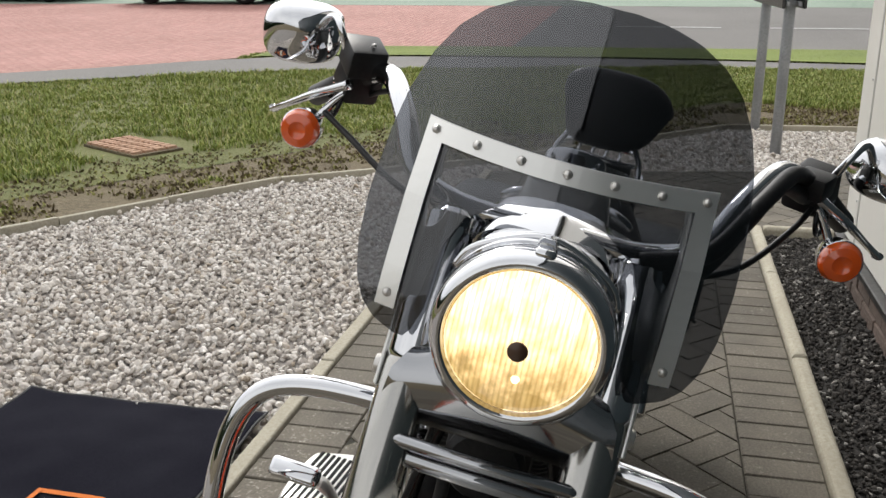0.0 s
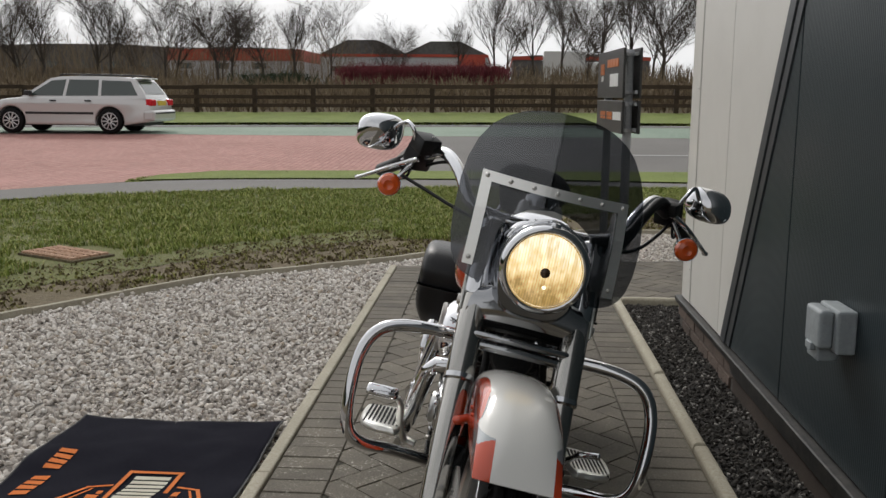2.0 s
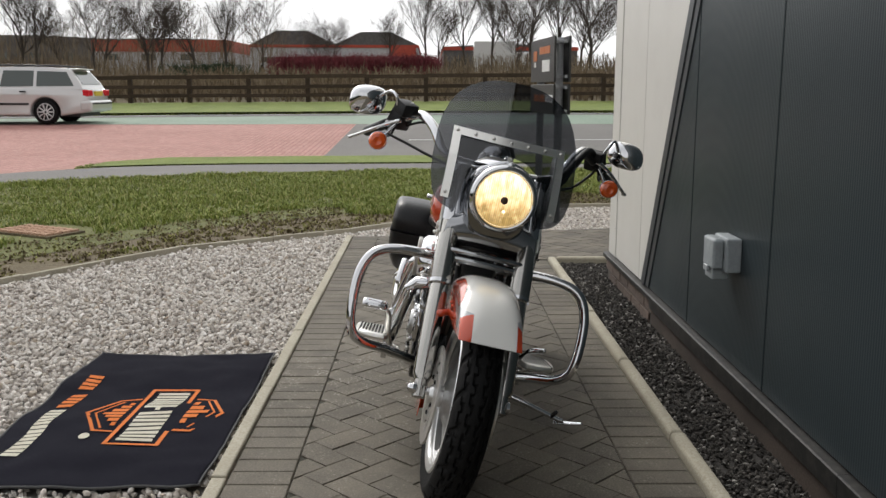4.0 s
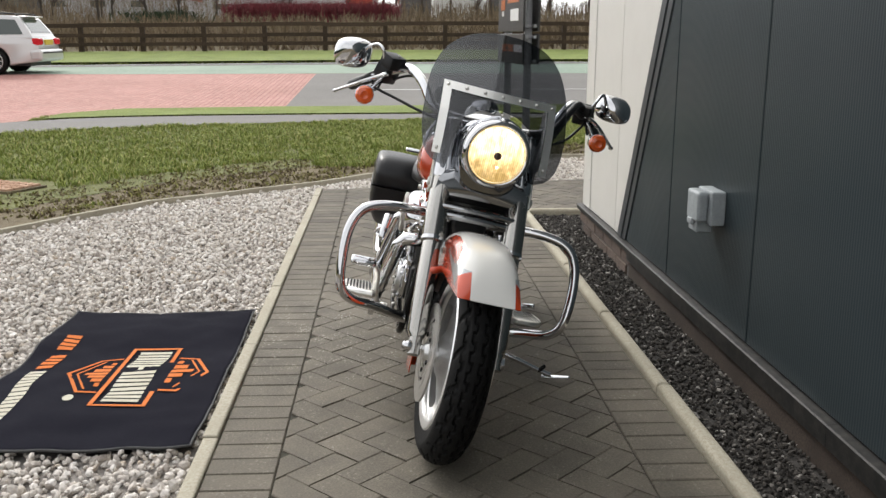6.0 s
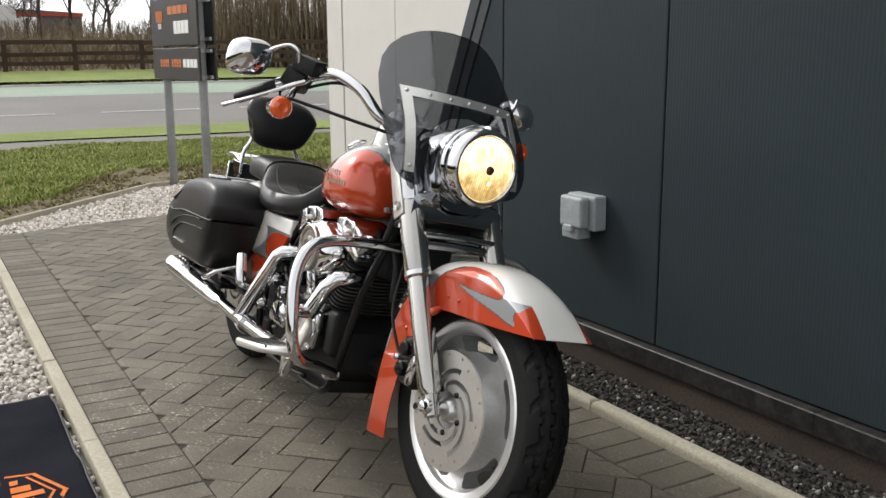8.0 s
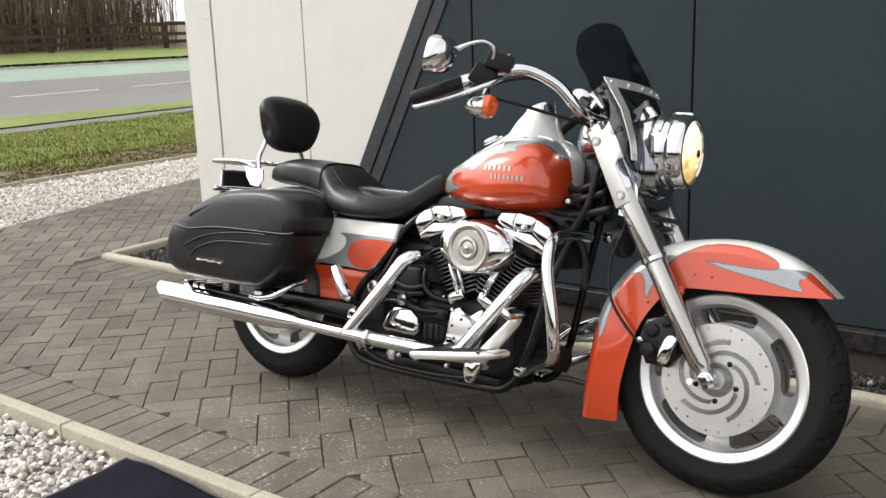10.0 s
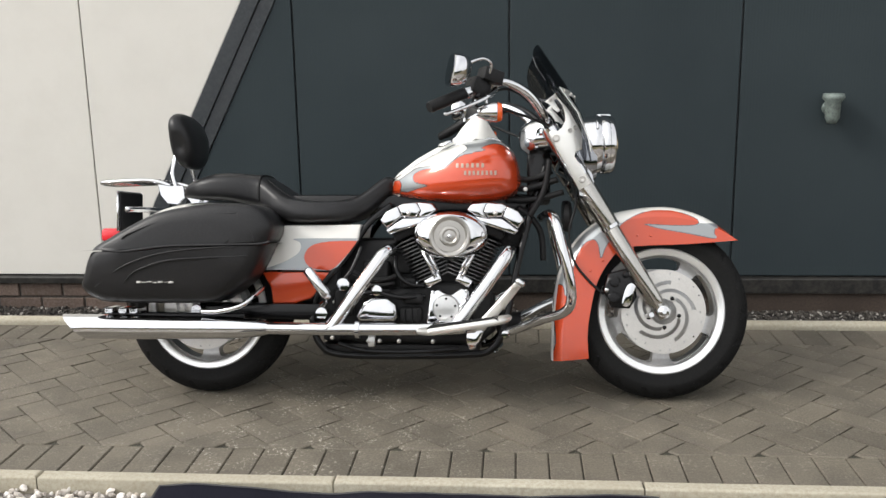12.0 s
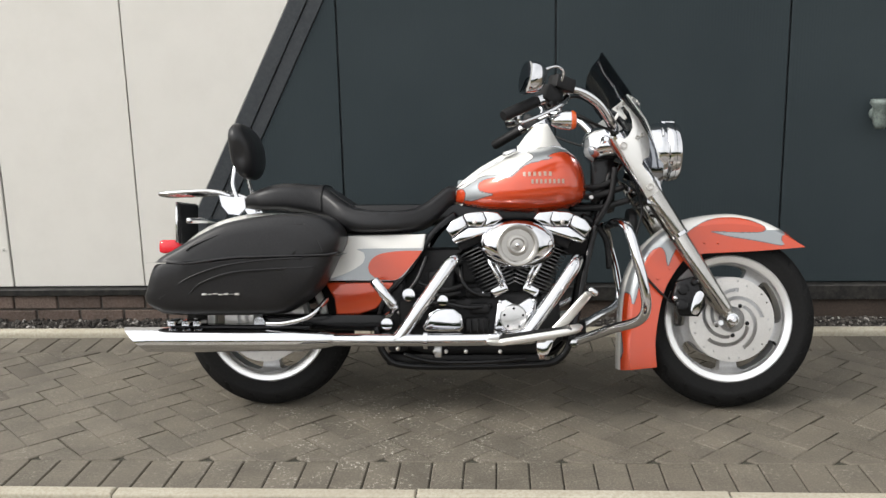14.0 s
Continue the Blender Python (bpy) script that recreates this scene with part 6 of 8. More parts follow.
for pts in ([(0.83, -0.14, 0.375), (0.75, -0.165, 0.37), (0.66, -0.16, 0.385), (0.58, -0.15, 0.38)], [(0.72, -0.12, 0.52), (0.73, -0.15, 0.46), (0.77, -0.155, 0.42), (0.83, -0.14, 0.41)], [(0.6, -0.13, 0.55), (0.57, -0.155, 0.47), (0.53, -0.16, 0.42)], [(0.52, -0.16, 0.205), (0.62, -0.165, 0.18), (0.8, -0.165, 0.178), (0.95, -0.16, 0.19)]):
    bpart("engine_hose", tube_bm(pts, 0.008, 10), BLACK_METAL, "", True)
for x in (0.5, 0.63, 0.67, 0.74, 0.86):
    bpart("frame_clip", lathe_bm([(0.0, -0.176), (0.007, -0.175), (0.008, -0.16)], 10, "y", (x, 0, 0.225 if x < 0.6 else 0.215)), STEEL, "", True)
bpart("linkage_bracket", box_bm(0.63, 0.655, -0.175, -0.15, 0.195, 0.235, 0.004, 2), ALLOY, "", True, angle=40)

# ---- exhaust ----
ex = tube_bm([(1.14, -0.1, 0.545), (1.125, -0.185, 0.53), (1.11, -0.205, 0.505), (0.96, -0.238, 0.292), (0.935, -0.242, 0.276), (0.87, -0.245, 0.268)], 0.0235, 16, bend=False)
exf = bpart("header_pipe", ex, CHROME, "chrome exhaust header", True)
ex = tube_bm([(0.73, -0.09, 0.545), (0.695, -0.195, 0.53), (0.685, -0.205, 0.52), (0.515, -0.243, 0.272), (0.5, -0.245, 0.262)], 0.0235, 16, bend=False)
bpart("header_pipe", ex, CHROME, "chrome exhaust header", True)
main = tube_bm([(0.98, -0.245, 0.275), (0.87, -0.247, 0.268), (0.5, -0.246, 0.264), (0.25, -0.238, 0.265)], 0.022, 18)
bpart("exhaust_pipe", main, CHROME, "", True)
muf = tube_bm([(0.29, -0.238, 0.265), (0.26, -0.238, 0.265), (0.16, -0.237, 0.265), (-0.2, -0.235, 0.264), (-0.36, -0.234, 0.264)], [0.022, 0.03, 0.04, 0.044, 0.044], 28, bend=False)
mf = bpart("muffler", muf, CHROME, "long chrome slash-cut muffler", True, angle=50)
rings = []
for r, dx in ((0.044, 0.0), (0.044, 1.0), (0.039, 0.97), (0.038, 0.2)):
    ring = []
    for i in range(28):
        a = 2 * math.pi * i / 28
        z = math.sin(a)
        ring.append((-0.36 - dx * (0.055 + 0.045 * z), -0.234 + r * math.cos(a), 0.264 + r * z))
    rings.append(ring)
bpart("muffler_tip", loft_bm(rings, caps=False), CHROME, "", True, mf, angle=40)
for x in (0.2, 0.6):
    bpart("pipe_clamp", lathe_bm([(0.0255, 0.0), (0.032, 0.0), (0.032, 0.014), (0.0255, 0.014)], 20, "x", (x, -0.247 if x > 0.4 else -0.237, 0.264)), CHROME, "", True, angle=40)

# ---- footboards, pedals, guard, stand ----
pts = [(0.83, -0.25), (0.85, -0.35), (0.9, -0.372), (1.06, -0.368), (1.12, -0.34), (1.135, -0.29), (1.11, -0.25)]
oval = smooth_path([(x, y, 0) for x, y in pts], 5, True)
mid = Vector((0.98, -0.31, 0))
board = loft_bm([[((p.x - mid.x) * k + mid.x, (p.y - mid.y) * k + mid.y, z - 0.003 + 0.145 * (p.x - 0.85)) for p in oval] for z, k in ((0.26, 0.93), (0.264, 0.975), (0.271, 1.0), (0.277, 0.99), (0.281, 0.965), (0.283, 0.93))])
bd, bd2 = both("footboard", board, STRAP, "chrome rider footboard with rubber ribs", True, angle=40)
for sgn, owner in ((1, bd), (-1, bd2)):
    for i in range(9):
        y = -0.26 - 0.0118 * i
        rib_bm = box_bm(0.86, 1.1, -0.0036, 0.0036, 0.0, 0.008, 0.0015)
        bmesh.ops.transform(rib_bm, matrix=Matrix.Translation((0.85, sgn * y, 0.2735)) @ pose(0, 0, 0, 0, -8.25) @ Matrix.Translation((-0.85, 0, 0)), verts=rib_bm.verts)
        bpart("rubber_rib", rib_bm, RUBBER, "", False, owner)
clip = plate_bm([(0.985, 0.262), (1.04, 0.27), (1.035, 0.24), (1.016, 0.206), (1.003, 0.2), (0.99, 0.208)], -0.262, -0.24, 0.005, 2, 2)
both("footboard_clamp", clip, CHROME, "", True, angle=40)
ped = tube_bm([(1.015, -0.2, 0.245), (1.02, -0.24, 0.262), (1.08, -0.255, 0.33), (1.14, -0.26, 0.4), (1.16, -0.275, 0.425)], [0.02, 0.022, 0.02, 0.017, 0.014], 12, flat=0.5)
bp = bpart("brake_pedal", ped, STRAP, "chrome brake pedal", True)
pad = box_bm(-0.018, 0.018, -0.045, 0.045, -0.012, 0.012, 0.011, 3)
bmesh.ops.transform(pad, matrix=Matrix.Translation((1.168, -0.315, 0.435)) @ pose(0, 0, 0, 0, 40), verts=pad.verts)
bpart("pedal_pad", pad, CHROME, "", True, bp, angle=40)
shift = tube_bm([(1.0, 0.2, 0.26), (1.06, 0.25, 0.33), (1.13, 0.26, 0.37), (1.15, 0.31, 0.385)], 0.01, 10)
bpart("shift_lever", shift, CHROME, "", True)
peg = tube_bm([(0.425, -0.24, 0.475), (0.43, -0.24, 0.468), (0.495, -0.25, 0.385), (0.5, -0.25, 0.378)], [0.012, 0.019, 0.019, 0.012], 14, bend=False)
both("passenger_peg", peg, CHROME, "", True, angle=60)
pm = tube_bm([(0.5, -0.25, 0.38), (0.49, -0.2, 0.36), (0.46, -0.16, 0.34)], 0.012, 12)
both("peg_mount", pm, CHROME, "", True)
gd = tube_bm([(1.245, -0.06, 0.655), (1.255, -0.16, 0.662), (1.27, -0.28, 0.66), (1.285, -0.35, 0.635), (1.3, -0.383, 0.57), (1.325, -0.388, 0.47), (1.335, -0.375, 0.38), (1.31, -0.335, 0.335), (1.24, -0.26, 0.305), (1.15, -0.17, 0.262), (1.11, -0.14, 0.245)], 0.0165, 16)
both("engine_guard", gd, CHROME, "chrome tubular engine guard", True)
clamp = lathe_bm([(0.0, -0.175), (0.012, -0.174), (0.018, -0.165), (0.018, -0.13)], 16, "y", (1.115, 0, 0.245))
both("guard_clamp", clamp, CHROME, "", True, angle=40)
stand = tube_bm([(1.02, 0.13, 0.18), (1.05, 0.25, 0.165), (1.065, 0.39, 0.13), (1.07, 0.445, 0.118)], [0.014, 0.011, 0.009, 0.01], 12)
sd = bpart("side_stand", stand, CHROME, "chrome side stand, folded out", True)
bpart("stand_foot", tube_bm([(1.06, 0.415, 0.105), (1.07, 0.46, 0.114), (1.088, 0.515, 0.13)], [0.012, 0.014, 0.008], 12, flat=0.5), CHROME, "", True, sd)
bpart("stand_spur", tube_bm([(1.065, 0.4, 0.124), (1.09, 0.41, 0.154)], 0.008, 10), BLACK_METAL, "", True, sd)

# ---- concrete edgings ----
def edging(name, a, b, length, w, z0, z1, round_top, label, group):
    """Short concrete edging stones laid end to end from a to b."""
    d = Vector((b[0] - a[0], b[1] - a[1], 0))
    total = d.length
    d.normalize()
    n = max(1, round(total / length))
    for i in range(n):
        s0, s1 = i * total / n + 0.002, (i + 1) * total / n - 0.002
        bm = box_bm(s0, s1, 0, w, z0, z1)
        top_edges = [e for e in bm.edges if all(v.co.z > z1 - 1e-4 for v in e.verts)]
        bmesh.ops.bevel(bm, geom=top_edges, offset=round_top, segments=4, profile=0.5, affect="EDGES")
        ang = math.atan2(d.y, d.x)
        bmesh.ops.transform(bm, matrix=Matrix.Translation((a[0], a[1], random.uniform(-0.003, 0.003))) @ Matrix.Rotation(ang + random.uniform(-0.001, 0.001), 4, "Z"), verts=bm.verts)
        ob = mesh_ob("kerb", bm, KERB, smooth=False)
        tagged(ob, label, "kerb", group, "structure")


edging("kerb", (-4.05, -0.052), (-3.693, -0.052), 0.4, 0.05, -0.15, 0.012, 0.008, "pale concrete edging stone beside the gravel", "front edging stones")
edging("kerb", (-3.693, -0.052), (4.542, -0.052), 0.915, 0.05, -0.15, 0.012, 0.008, "pale concrete edging stone beside the gravel", "front edging stones")
edging("kerb", (-2.98, W_PAVE + 0.002), (-2.205, W_PAVE + 0.002), 0.9, 0.055, -0.15, 0.03, 0.02, "round-topped pale concrete edging stone along the wall", "rear edging stones")
edging("kerb", (-2.205, W_PAVE + 0.002), (4.2, W_PAVE + 0.002), 0.915, 0.055, -0.15, 0.03, 0.02, "round-topped pale concrete edging stone along the wall", "rear edging stones")
edging("kerb", (-2.98, 2.6), (-2.98, W_PAVE + 0.06), 0.5, 0.055, -0.15, 0.03, 0.02, "round-topped pale concrete edging stone at the bed's end", "rear edging stones")
for a, b in zip(EDGE, EDGE[1:]):
    if a[0] < 3:
        edging("kerb", (a[0], a[1]), (b[0], b[1]), 0.9, 0.032, -0.1, 0.006, 0.006, "thin weathered concrete edging stone along the grass", "lawn edging stones")

# ---- paving ----
U = 0.102
PX0, PX1 = -4.05, 4.6


def pave_end(y):
    return -4.05 - 0.22 * y


def clip_poly(poly, nx, ny, c):
    """Keeps the part of a flat polygon where nx*x + ny*y <= c."""
    out = []
    for (x0, y0), (x1, y1) in zip(poly, poly[1:] + poly[:1]):
        d0, d1 = nx * x0 + ny * y0 - c, nx * x1 + ny * y1 - c
        if d0 <= 0:
            out.append((x0, y0))
        if d0 * d1 < 0:
            t = d0 / (d0 - d1)
            out.append((x0 + t * (x1 - x0), y0 + t * (y1 - y0)))
    return out


def poly_area(p):
    return 0.5 * sum(x0 * y1 - x1 * y0 for (x0, y0), (x1, y1) in zip(p, p[1:] + p[:1]))


def prism(bm, poly, z, depth=0.03, cham=0.0035):
    """A block with a chamfered top edge."""
    n = len(poly)
    cx, cy = sum(p[0] for p in poly) / n, sum(p[1] for p in poly) / n
    low = [bm.verts.new((x, y, z - depth)) for x, y in poly]
    mid = [bm.verts.new((x, y, z - cham)) for x, y in poly]
    top = []
    for x, y in poly:
        dx, dy = x - cx, y - cy
        top.append(bm.verts.new((x - math.copysign(min(cham, abs(dx) * 0.3), dx), y - math.copysign(min(cham, abs(dy) * 0.3), dy), z)))
    bm.faces.new(top)
    for i in range(n):
        j = (i + 1) % n
        bm.faces.new((low[i], low[j], mid[j], mid[i]))
        bm.faces.new((mid[i], mid[j], top[j], top[i]))


blocks = []
g = 0.0018
R45 = math.sqrt(0.5)


def herring(n, m, upright):
    x, y = n + 4 * m, n
    if upright:
        r = (x - 1, y, x, y + 2)
    else:
        r = (x, y, x + 2, y + 1)
    p = [(r[0] * U + g, r[1] * U + g), (r[2] * U - g, r[1] * U + g), (r[2] * U - g, r[3] * U - g), (r[0] * U + g, r[3] * U - g)]
    return [((a - b) * R45 + 0.053, (a + b) * R45 + 0.163) for a, b in p]


SOLD = 0.208
for n in range(-80, 90):
    for m in range(-40, 40):
        for upright in (False, True):
            p = herring(n, m, upright)
            cx, cy = sum(a for a, _ in p) / 4, sum(b for _, b in p) / 4
            if not (PX0 - 2 < cx < PX1 and 0 < cy < 4.4):
                continue
            q = clip_poly(p, 0, -1, -(SOLD + g))
            wrap = cx < -3.03
            if q and not wrap:
                q = clip_poly(q, 0, 1, W_PAVE - SOLD - g)
            elif q:
                q = clip_poly(q, 1, 0, -3.03) if cy > W_PAVE - SOLD else q
            if q:
                q = clip_poly(q, -1, -0.22, 4.05 - 0.004)
            if len(q) >= 3 and abs(poly_area(q)) > 0.0012:
                blocks.append(q)
for i in range(-40, 45):
    x = i * U
    if x + U < PX1:
        blocks.append([(x + g, g), (x + U - g, g), (x + U - g, SOLD - g), (x + g, SOLD - g)])
        if x > -2.98:
            blocks.append([(x + g, W_PAVE - SOLD + g), (x + U - g, W_PAVE - SOLD + g), (x + U - g, W_PAVE - g), (x + g, W_PAVE - g)])

bed = bmesh.new()
vs = [bed.verts.new(p) for p in ((PX1, 0, -0.007), (PX1, W_PAVE, -0.007), (-2.98, W_PAVE, -0.007), (-2.98, 4.4, -0.007), (-5.02, 4.4, -0.007), (-4.05, 0, -0.007))]
bed.faces.new(vs)
bmesh.ops.recalc_face_normals(bed, faces=bed.faces)
if bed.faces[:][0].normal.z < 0:
    bmesh.ops.reverse_faces(bed, faces=bed.faces)
pavement = tagged(mesh_ob("pavement", bed, JOINT), "grey block paving laid in herringbone with a soldier border", "pavement", kind="structure")
rest = bmesh.new()
near_count = 0
for q in blocks:
    cx, cy = sum(a for a, _ in q) / len(q), sum(b for _, b in q) / len(q)
    z = random.gauss(0, 0.0007)
    if -1.5 < cx < 1.75 and near_count < 300:
        near_count += 1
        one = bmesh.new()
        prism(one, [(x - cx, y - cy) for x, y in q], 0)
        if poly_area(q) < 0:
            bmesh.ops.reverse_faces(one, faces=one.faces)
        ob = part("paver", one, PAVER, pavement)
        ob.matrix_world = Matrix.Translation((cx, cy, z)) @ pose(0, 0, 0, random.gauss(0, 0.15), random.gauss(0, 0.15))
    else:
        prism(rest, q if poly_area(q) > 0 else q[::-1], z)
PAVER_REST = island_varied("grey_paver_far", [(0.0, (0.106, 0.093, 0.075)), (0.5, (0.136, 0.12, 0.097)), (1.0, (0.166, 0.147, 0.119))], 0.82, 140)
scuffed(PAVER_REST)
ob = part("pavers", rest, PAVER_REST, pavement)
tagged(ob, "grey paving blocks", kind="stuff")

# ---- gravel ----
def stone_shapes(count, seed):
    rng = random.Random(seed)
    shapes = []
    for _ in range(count):
        bm = bmesh.new()
        bmesh.ops.create_icosphere(bm, subdivisions=1, radius=1.0)
        sx, sy, sz = rng.uniform(0.7, 1.35), rng.uniform(0.6, 1.1), rng.uniform(0.45, 0.8)
        vs = []
        for v in bm.verts:
            k = rng.uniform(0.72, 1.12)
            vs.append((v.co.x * sx * k, v.co.y * sy * k, v.co.z * sz * k))
        fs = [tuple(v.index for v in f.verts) for f in bm.faces]
        bm.free()
        shapes.append((np.array(vs), np.array(fs)))
    return shapes


def scatter_stones(name, spots, sizes, mat, label, seed, zfun):
    rng = np.random.RandomState(seed)
    shapes = stone_shapes(12, seed)
    V, F, off = [], [], 0
    for (x, y), size in zip(spots, sizes):
        vs, fs = shapes[rng.randint(len(shapes))]
        q = Euler((rng.uniform(-0.9, 0.9), rng.uniform(-0.9, 0.9), rng.uniform(0, 6.28))).to_matrix()
        p = vs @ np.array(q).T * size
        p += (x, y, zfun(x, y) + rng.uniform(-0.2, 0.45) * size)
        V.append(p)
        F.append(fs + off)
        off += len(vs)
    me = bpy.data.meshes.new(name)
    me.from_pydata(np.concatenate(V).tolist(), [], np.concatenate(F).tolist())
    me.materials.append(mat)
    ob = new(name, me)
    return tagged(ob, label, "gravel", kind="stuff")


rng = np.random.RandomState(5)


def on_gravel(x, y):
    if y > -0.06 and x > pave_end(max(y, 0)) - 0.02:
        return False
    if abs(x - 0.183) < 0.71 and abs(y + 0.487) < 0.385:
        return False
    return x > edge_x(y) + 0.05


sheet("gravel_bed", [-7, -6, -5, -4, -3, -2, -1, 0, 1, 2, 3, 4.6], [-5.0, -3, -2, -1, -0.055], -0.042, GRAVEL_BED, "fine grit under the light gravel", "gravel")
sheet("gravel_bed", [-7.2, -6, -5.2, -4.4], [-0.055, 1, 2, 4, 6, 9], -0.044, GRAVEL_BED, "fine grit under the light gravel", "gravel")
spots, sizes = [], []
cell = 0.0255
for i in range(int(12.0 / cell)):
    for j in range(int(8.5 / cell)):
        x, y = -7.2 + i * cell, -3.3 + j * cell
        x += rng.uniform(-0.5, 0.5) * cell
        y += rng.uniform(-0.5, 0.5) * cell
        if y < -0.06 - 0.9 * max(0, 2.6 - x) and x > 1.2:
            continue
        if on_gravel(x, y) and x < 2.2 and y > -3.2:
            spots.append((x, y))
            sizes.append(0.0135 * rng.uniform(0.65, 1.5))
scatter_stones("gravel", spots, sizes, GRAVEL, "light grey granite chippings", 3, lambda x, y: -0.034)
extra = [(rng.uniform(-7, 1.8), rng.uniform(-3.2, 5)) for _ in range(9000)]
extra = [p for p in extra if on_gravel(*p)]
scatter_stones("gravel", extra, [0.0165 * rng.uniform(0.7, 1.35) for _ in extra], GRAVEL, "larger light grey granite chippings", 4, lambda x, y: -0.02)

sheet("chip_bed", [-2.93, -1, 0, 1, 2, 4.6], [W_PAVE + 0.05, WALL_Y + 0.03], -0.02, CHIP_BED, "dark grit along the wall", "gravel")
sheet("chip_bed", [-2.93, -2.54], [WALL_Y + 0.03, 2.6], -0.02, CHIP_BED, "dark grit along the wall", "gravel")
spots = [(rng.uniform(-2.92, 3.2), rng.uniform(W_PAVE + 0.06, WALL_Y)) for _ in range(9500)] + [(rng.uniform(-2.92, -2.54), rng.uniform(WALL_Y, 2.6)) for _ in range(1200)]
scatter_stones("dark_gravel", spots, [0.0075 * rng.uniform(0.5, 1.6) for _ in spots], CHIPS, "small dark stone chips along the wall", 6, lambda x, y: -0.014)

# ---- plinth bricks ----
for z0, shift in ((0.046, 0.0), (-0.029, 0.11)):
    for i in range(6 if shift == 0 else 5):
        a = -2.447 + shift + 0.225 * i
        part("brick", box_bm(a, min(a + 0.215, PLINTH_SPLIT - 0.004), WALL_Y - 0.014 + random.uniform(-0.002, 0.002), WALL_Y + 0.05, z0, z0 + 0.065, 0.004), PLINTH, building)

# ---- door mat with a plain badge ----
mat_c = Matrix.Translation((0.183, -0.487, -0.006))
floor_mat = empty("floor_mat", mat_c)
tagged(floor_mat, "black navy carpet mat with an orange badge, lying rumpled on gravel", "mat")
hx, hy = 0.735, 0.41
nx, ny = 72, 42


def mat_z(x, y):
    return 0.006 + 0.02 * noise.noise(Vector((x * 3.2 + 2, y * 3.6, 0))) + 0.007 * noise.noise(Vector((x * 9, y * 9, 4)))


def mat_point(x, y, lift=0.0):
    """A point of the rumpled mat, its rim pulled slightly out of line."""
    ex = 0.02 * noise.noise(Vector((y * 4.0, 1.7, 0))) * (x / hx)
    ey = 0.022 * noise.noise(Vector((x * 3.4, 5.1, 0))) * (y / hy) if y < 0 else 0.006 * noise.noise(Vector((x * 5, 8, 0)))
    return (x + ex, y + ey, mat_z(x, y) + lift)


bm = bmesh.new()
top = [[bm.verts.new(mat_point(-hx + 2 * hx * i / nx, -hy + 2 * hy * j / ny)) for j in range(ny + 1)] for i in range(nx + 1)]
for i in range(nx):
    for j in range(ny):
        bm.faces.new((top[i][j], top[i + 1][j], top[i + 1][j + 1], top[i][j + 1]))
pile = part("carpet", bm, MAT_PILE, floor_mat, "", True)
sol = pile.modifiers.new("thickness", "SOLIDIFY")
sol.thickness = 0.008
rim_pts = [(-hx + 2 * hx * i / 40, -hy) for i in range(40)] + [(hx, -hy + 2 * hy * i / 24) for i in range(24)] + [(hx - 2 * hx * i / 40, hy) for i in range(40)] + [(-hx, hy - 2 * hy * i / 24) for i in range(25)]
part("bound_edge", tube_bm([mat_point(x, y, -0.002) for x, y in rim_pts], 0.0045, 8, bend=False), MAT_RUBBER, floor_mat, "dull grey stitched binding", True)


def mat_shape(name, outline, mat, lift=0.0035):
    """A flat figure woven into the pile; outline in the mat's own x and y."""
    bm = bmesh.new()
    vs = [bm.verts.new(mat_point(x, y, lift)) for x, y in outline]
    f = bm.faces.new(vs)
    bm.normal_update()
    if f.normal.z < 0:
        f.normal_flip()
    bmesh.ops.triangulate(bm, faces=bm.faces)
    return part(name, bm, mat, floor_mat)


def frame_bar(x0, y0, x1, y1, w):
    d = Vector((x1 - x0, y1 - y0)).normalized() * w / 2
    s = Vector((-d.y, d.x))
    return [(x0 - d.x + s.x, y0 - d.y + s.y), (x0 - d.x - s.x, y0 - d.y - s.y), (x1 + d.x - s.x, y1 + d.y - s.y), (x1 + d.x + s.x, y1 + d.y + s.y)]


def figure(points, w, mat, closed=True):
    pts = points + points[:1] if closed else points
    for a, b in zip(pts, pts[1:]):
        mat_shape("badge_line", frame_bar(a[0], a[1], b[0], b[1], w), mat)


figure([(-0.215, -0.005), (0.4, -0.005), (0.4, 0.175), (-0.215, 0.175)], 0.016, MAT_ORANGE)
for i in range(15):
    x = -0.185 + 0.0375 * i
    if i == 6:
        mat_shape("badge_bar", frame_bar(x + 0.006, 0.085, x + 0.02, 0.085, 0.02), MAT_CREAM)
        continue
    mat_shape("badge_bar", [(x, 0.022), (x + 0.026, 0.022), (x + 0.026, 0.148), (x, 0.148)], MAT_CREAM)
for sgn in (1, -1):
    c = 0.085
    sh = [(-0.1, c + sgn * 0.115), (-0.08, c + sgn * 0.185), (0.09, c + sgn * 0.255), (0.275, c + sgn * 0.175), (0.262, c + sgn * 0.115)]
    figure(sh, 0.013, MAT_ORANGE, False)
    figure([(-0.062, c + sgn * 0.165), (0.09, c + sgn * 0.225), (0.24, c + sgn * 0.16)], 0.008, MAT_ORANGE, False)
    for i in range(7 if sgn < 0 else 5):
        n = 7 if sgn < 0 else 5
        x = -0.05 + 0.27 * i / n
        top = 0.125 + 0.075 * (1 - abs(i - (n - 1) / 2) / (n / 2))
        mat_shape("badge_bar", [(x, c + sgn * 0.118), (x + 0.2 / n, c + sgn * 0.118), (x + 0.2 / n, c + sgn * top), (x, c + sgn * top)], MAT_ORANGE)
for i in range(9):
    if i == 4:
        continue
    x = -0.38 + 0.045 * i
    mat_shape("name_bar", [(x, -0.325), (x + 0.032, -0.325), (x + 0.032, -0.265), (x, -0.265)], MAT_ORANGE)
